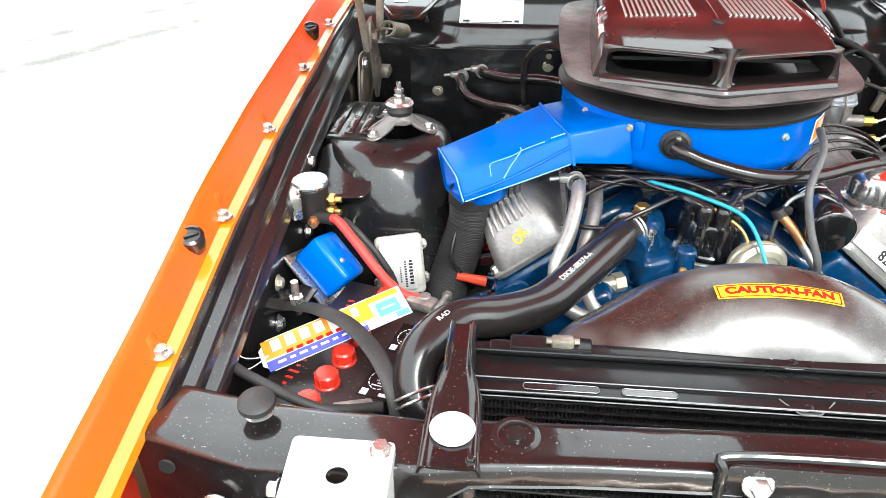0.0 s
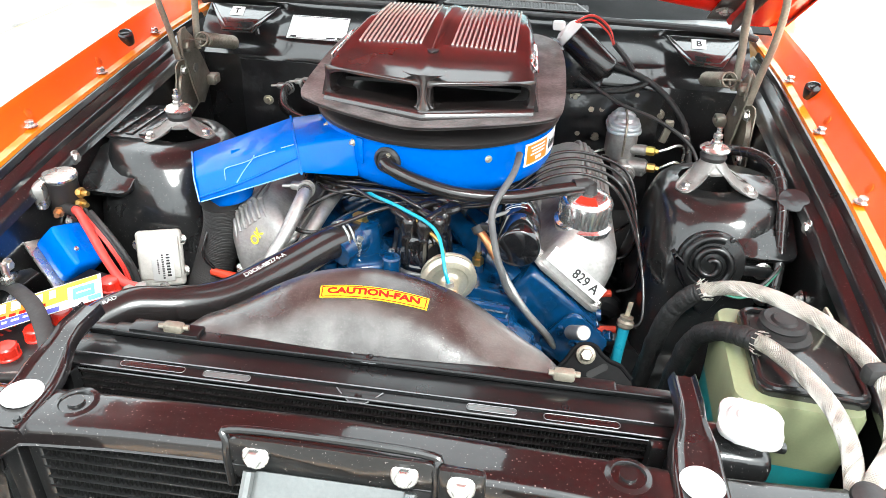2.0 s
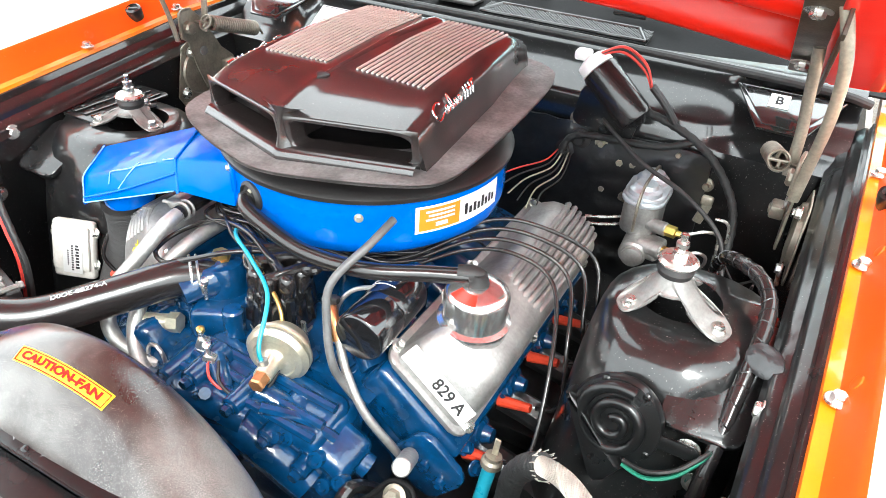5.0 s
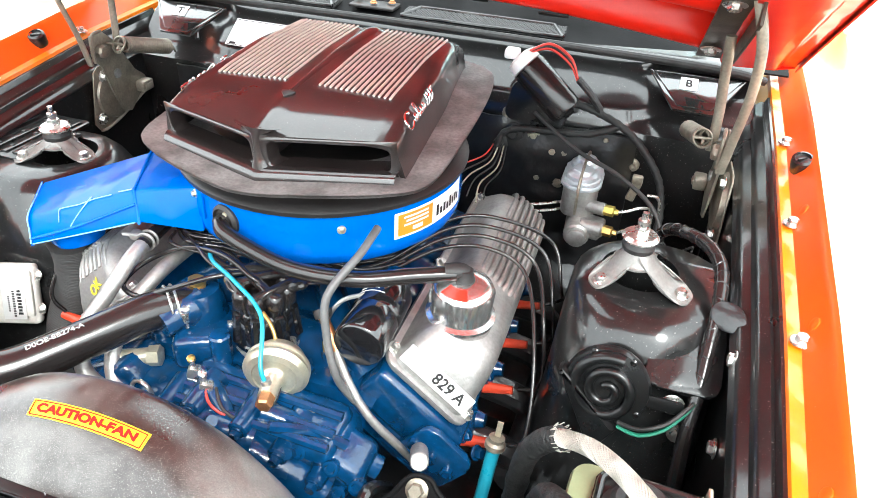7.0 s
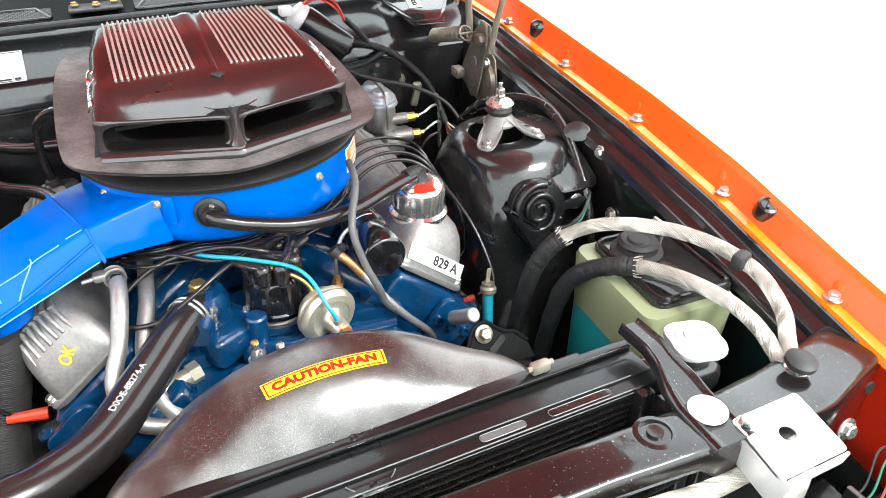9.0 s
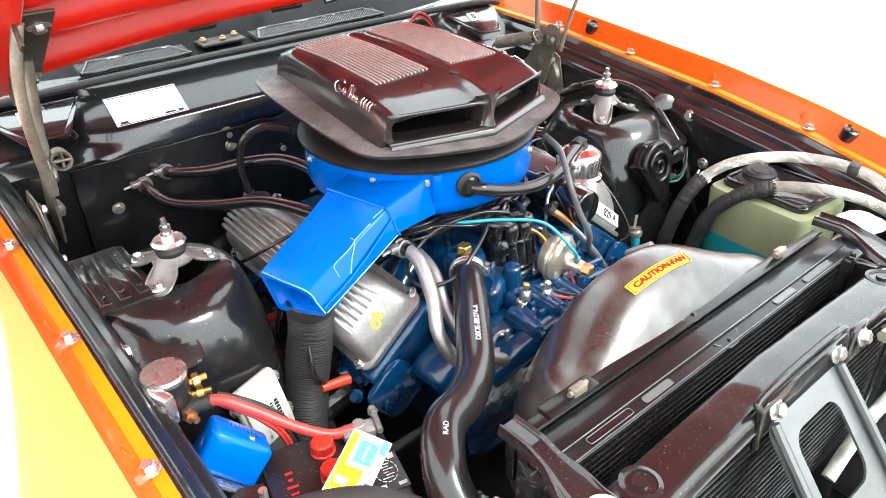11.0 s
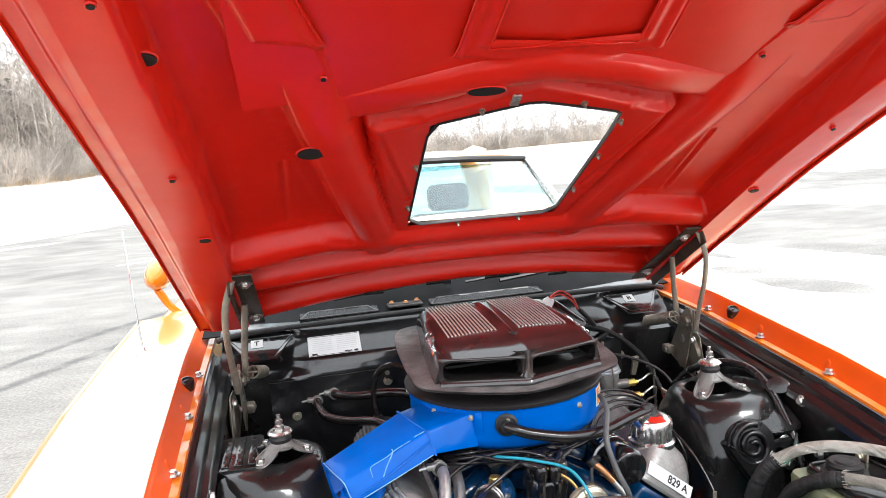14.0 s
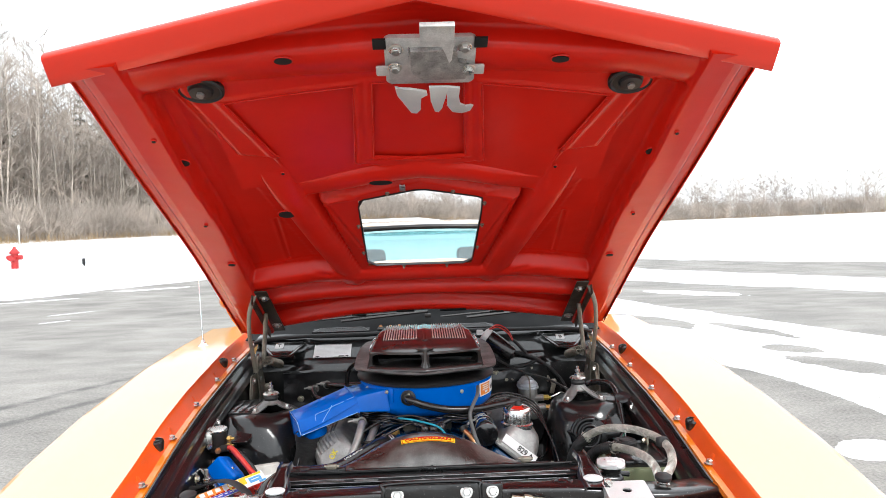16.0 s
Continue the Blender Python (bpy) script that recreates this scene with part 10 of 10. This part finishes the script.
BRAIDCORE = mat("tarnished_braid", (0.38, 0.365, 0.33), 0.42, metal=0.5, var=0.2, scale=60, bump=0.4, fine=420)


def braided(name, foam, line, label):
    th = thing(name, line[0], label, "hose", "refrigerant hoses")
    bm = bmesh.new()
    tube(bm, line, 0.0108, 18, 12)
    part("hose", bm, BRAIDCORE, th, smooth=60)
    bm = bmesh.new()
    pts = spline(line, 28)
    frames, u = [], None
    for i, p in enumerate(pts):
        d = (pts[min(i + 1, len(pts) - 1)] - pts[max(i - 1, 0)]).normalized()
        u = basis(d)[0] if u is None else u
        u = (u - d * u.dot(d)).normalized()
        frames.append((p, u, d.cross(u)))
    for sgn in (1, -1):
        for k in range(22):
            strand = []
            for i, (p, u, v) in enumerate(frames):
                a = 2 * math.pi * k / 22 + sgn * i * 0.16
                strand.append(p + (u * math.cos(a) + v * math.sin(a)) * (0.0110 + 0.00015 * sgn))
            tube(bm, strand, 0.0008, 3, raw=True)
    tagged(part("braid", bm, MESHBRAID, th), kind="stuff")
    bm = bmesh.new()
    rng = random.Random(3)
    tube(bm, foam, 0.0162, 16, 24, lambda s: 0.0022 * noise.noise((s * 16, foam[0][0] * 9, 0)) + 0.0012 * noise.noise((s * 55, 2, 0)))
    part("foam_sleeve", bm, TAPE, th, "crumbling black foam sleeve", 60)
    bm = bmesh.new()
    p, d = Vector(foam[-1]), (Vector(foam[-1]) - Vector(foam[-2])).normalized()
    u, v, w = basis(d)
    for i in range(26):
        a = rng.uniform(0, 6.28)
        e = p + (u * math.cos(a) + v * math.sin(a)) * 0.0165
        tube(bm, [e - d * 0.004, e + (u * math.cos(a) + v * math.sin(a)) * 0.003 * rng.random() + d * rng.uniform(0.002, 0.008)], 0.0008, 4, 1, raw=True)
    part("frayed_edge", bm, MESHBRAID, th)


braided("ac_hose", [(0.44, 0.50, 0.62), (0.445, 0.485, 0.74), (0.455, 0.465, 0.85), (0.475, 0.450, 0.905), (0.497, 0.440, 0.930)],
        [(0.480, 0.446, 0.912), (0.500, 0.436, 0.935), (0.545, 0.395, 0.968), (0.600, 0.330, 0.984), (0.645, 0.255, 0.985), (0.664, 0.175, 0.975), (0.650, 0.105, 0.955), (0.615, 0.055, 0.935), (0.580, 0.00, 0.910), (0.510, -0.045, 0.893), (0.40, -0.058, 0.893), (0.30, -0.062, 0.916), (0.240, -0.062, 0.930)],
        "silver braided refrigerant hose curving round the bottle")
braided("ac_hose", [(0.47, 0.44, 0.62), (0.478, 0.43, 0.74), (0.487, 0.405, 0.85), (0.505, 0.365, 0.905), (0.530, 0.325, 0.930), (0.548, 0.302, 0.937)],
        [(0.535, 0.318, 0.932), (0.555, 0.290, 0.942), (0.582, 0.225, 0.950), (0.600, 0.160, 0.950), (0.604, 0.105, 0.942), (0.598, 0.055, 0.925), (0.590, 0.0, 0.895), (0.550, -0.055, 0.868), (0.500, -0.082, 0.81), (0.414, -0.075, 0.745), (0.30, -0.060, 0.69), (0.20, -0.058, 0.62)],
        "silver braided refrigerant hose passing under the support")


def hose_fitting():
    bm = bmesh.new()
    lathe(bm, (0.246, -0.062, 0.929), (-0.97, 0.05, 0.15), [(0.013, -0.03), (0.013, 0.0), (0.016, 0.002), (0.016, 0.020), (0.011, 0.022), (0.010, 0.05)], 6)
    one("hose_fitting", (0.2, -0.07, 0.9), "brassy hexagon fitting on the condenser", "fitting", bm, CAD, 30)
    bm = bmesh.new()
    box(bm, (0.656, 0.200, 0.982), (0.034, 0.022, 0.028), pose(0, 0, 0, 0, 0, 15), 0.008)
    one("hose_strap", (0.65, 0.2, 0.98), "black plastic strap round the braided hose", "strap", bm, RUBBER)


hose_fitting()


def papers():
    sl = Vector((0, -0.083, -0.054)).normalized()
    th = thing("firewall_label", (-0.398, 1.30, 1.09), "white printed paper label on the firewall", "label")
    M = axes(Vector((-0.398, 1.300, 1.0915)), (1, 0.0, 0.0), -sl)
    bm = bmesh.new()
    box(bm, (0, 0, 0), (0.160, 0.082, 0.0012), M @ pose(0, 0, 0.0012), 0.0003, 1)
    card = part("paper", bm, WHITE, th)
    part("printed_text", bars(M @ pose(0, 0, 0.0022), [(-0.062, -0.034, 0.016, 0.006), (0.040, -0.034, 0.024, 0.004), (0.064, -0.034, 0.012, 0.006), (0, 0.037, 0.15, 0.001), (0, -0.039, 0.15, 0.001)]), PRINT, card)
    part("faint_lines", bars(M @ pose(0, 0, 0.0020), [(-0.038 + 0.076 * (i % 2), 0.028 - 0.008 * (i // 2), 0.062, 0.0016) for i in range(14)]), DUSTY, card)
    for x, y, z, t in ((-0.630, 1.324, 1.1125, "T"), (0.598, 1.324, 1.1125, "B")):
        th = thing("inspection_sticker", (x, y, z), "small white square sticker with one black letter", "sticker", "letter stickers")
        M = axes(Vector((x, y, z)), (1, 0, 0), (0, 0.866, 0.5)) @ pose(0, 0, 0.004)
        bm = bmesh.new()
        box(bm, (0, 0, 0), (0.036, 0.034, 0.0012), M @ pose(0, 0, 0.002), 0.0004, 1)
        c = part("paper", bm, WHITE, th)
        words(t, 0.026, M @ pose(0, 0, 0.0030), PRINT, c)


papers()


def headlamp_tray(side):
    th = thing("headlamp_tray", (side * 0.60, -0.25, 0.70), "open black headlamp tray behind the missing grille", "tray", "headlamp trays")
    bm = bmesh.new()
    box(bm, (side * 0.64, -0.25, 0.78), (0.20, 0.28, 0.012), pose(0, 0, 0, 4), 0.004)
    box(bm, (side * 0.540, -0.24, 0.83), (0.010, 0.24, 0.11), None, 0.003)
    box(bm, (side * 0.735, -0.22, 0.82), (0.010, 0.30, 0.10), None, 0.003)
    box(bm, (side * 0.60, -0.38, 0.70), (0.30, 0.012, 0.17), None, 0.004)
    part("tray", bm, BLACK, th)
    bm = bmesh.new()
    bolt(bm, (side * 0.532, -0.16, 0.86), (-side, 0, 0.3), 0.012, 0.010, 1.5)
    part("bolt", bm, STEEL, th)
    if side > 0:
        for i, m in enumerate((GREENWIRE, REDCABLE, GREENWIRE, RUBBER)):
            bm = bmesh.new()
            tube(bm, [(0.52, -0.12, 0.83 + 0.006 * i), (0.58, -0.15 + 0.01 * i, 0.84 + 0.005 * i), (0.64, -0.13 + 0.012 * i, 0.85 + 0.008 * i), (0.70, -0.11, 0.85)], 0.0015, 6, 8)
            part("wire", bm, m, th)


headlamp_tray(-1)
headlamp_tray(1)


def splash_panel(side):
    bm = bmesh.new()
    sheet(bm, lambda u, v: (side * (0.395 + 0.30 * u), -0.02 - 0.26 * v, 0.60 + 0.10 * u - 0.02 * v), 6, 6, 0.003)
    sheet(bm, lambda u, v: (side * (0.400 + 0.012 * v), -0.005 - 0.03 * v, 0.50 + 0.36 * u), 6, 6, 0.003)
    part("splash_panel", bm, BLACK, car, "black panel beside the condenser")


splash_panel(-1)
splash_panel(1)


def lower_frame():
    bm = bmesh.new()
    for s in (-1, 1):
        box(bm, (s * 0.48, 0.5, 0.44), (0.12, 1.6, 0.12), None, 0.02)
    box(bm, (0, 0.72, 0.40), (1.0, 0.16, 0.10), None, 0.03)
    box(bm, (0, 1.05, 0.42), (0.9, 0.3, 0.06), None, 0.03)
    part("frame_rail", bm, BLACK_ROUGH, car)
    # Added dark sheet that supplies the shade under the bay; no real panel.
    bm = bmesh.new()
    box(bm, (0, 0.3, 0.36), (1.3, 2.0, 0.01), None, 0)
    part("underbody_shade_sheet", bm, BLACK_ROUGH, car)


lower_frame()
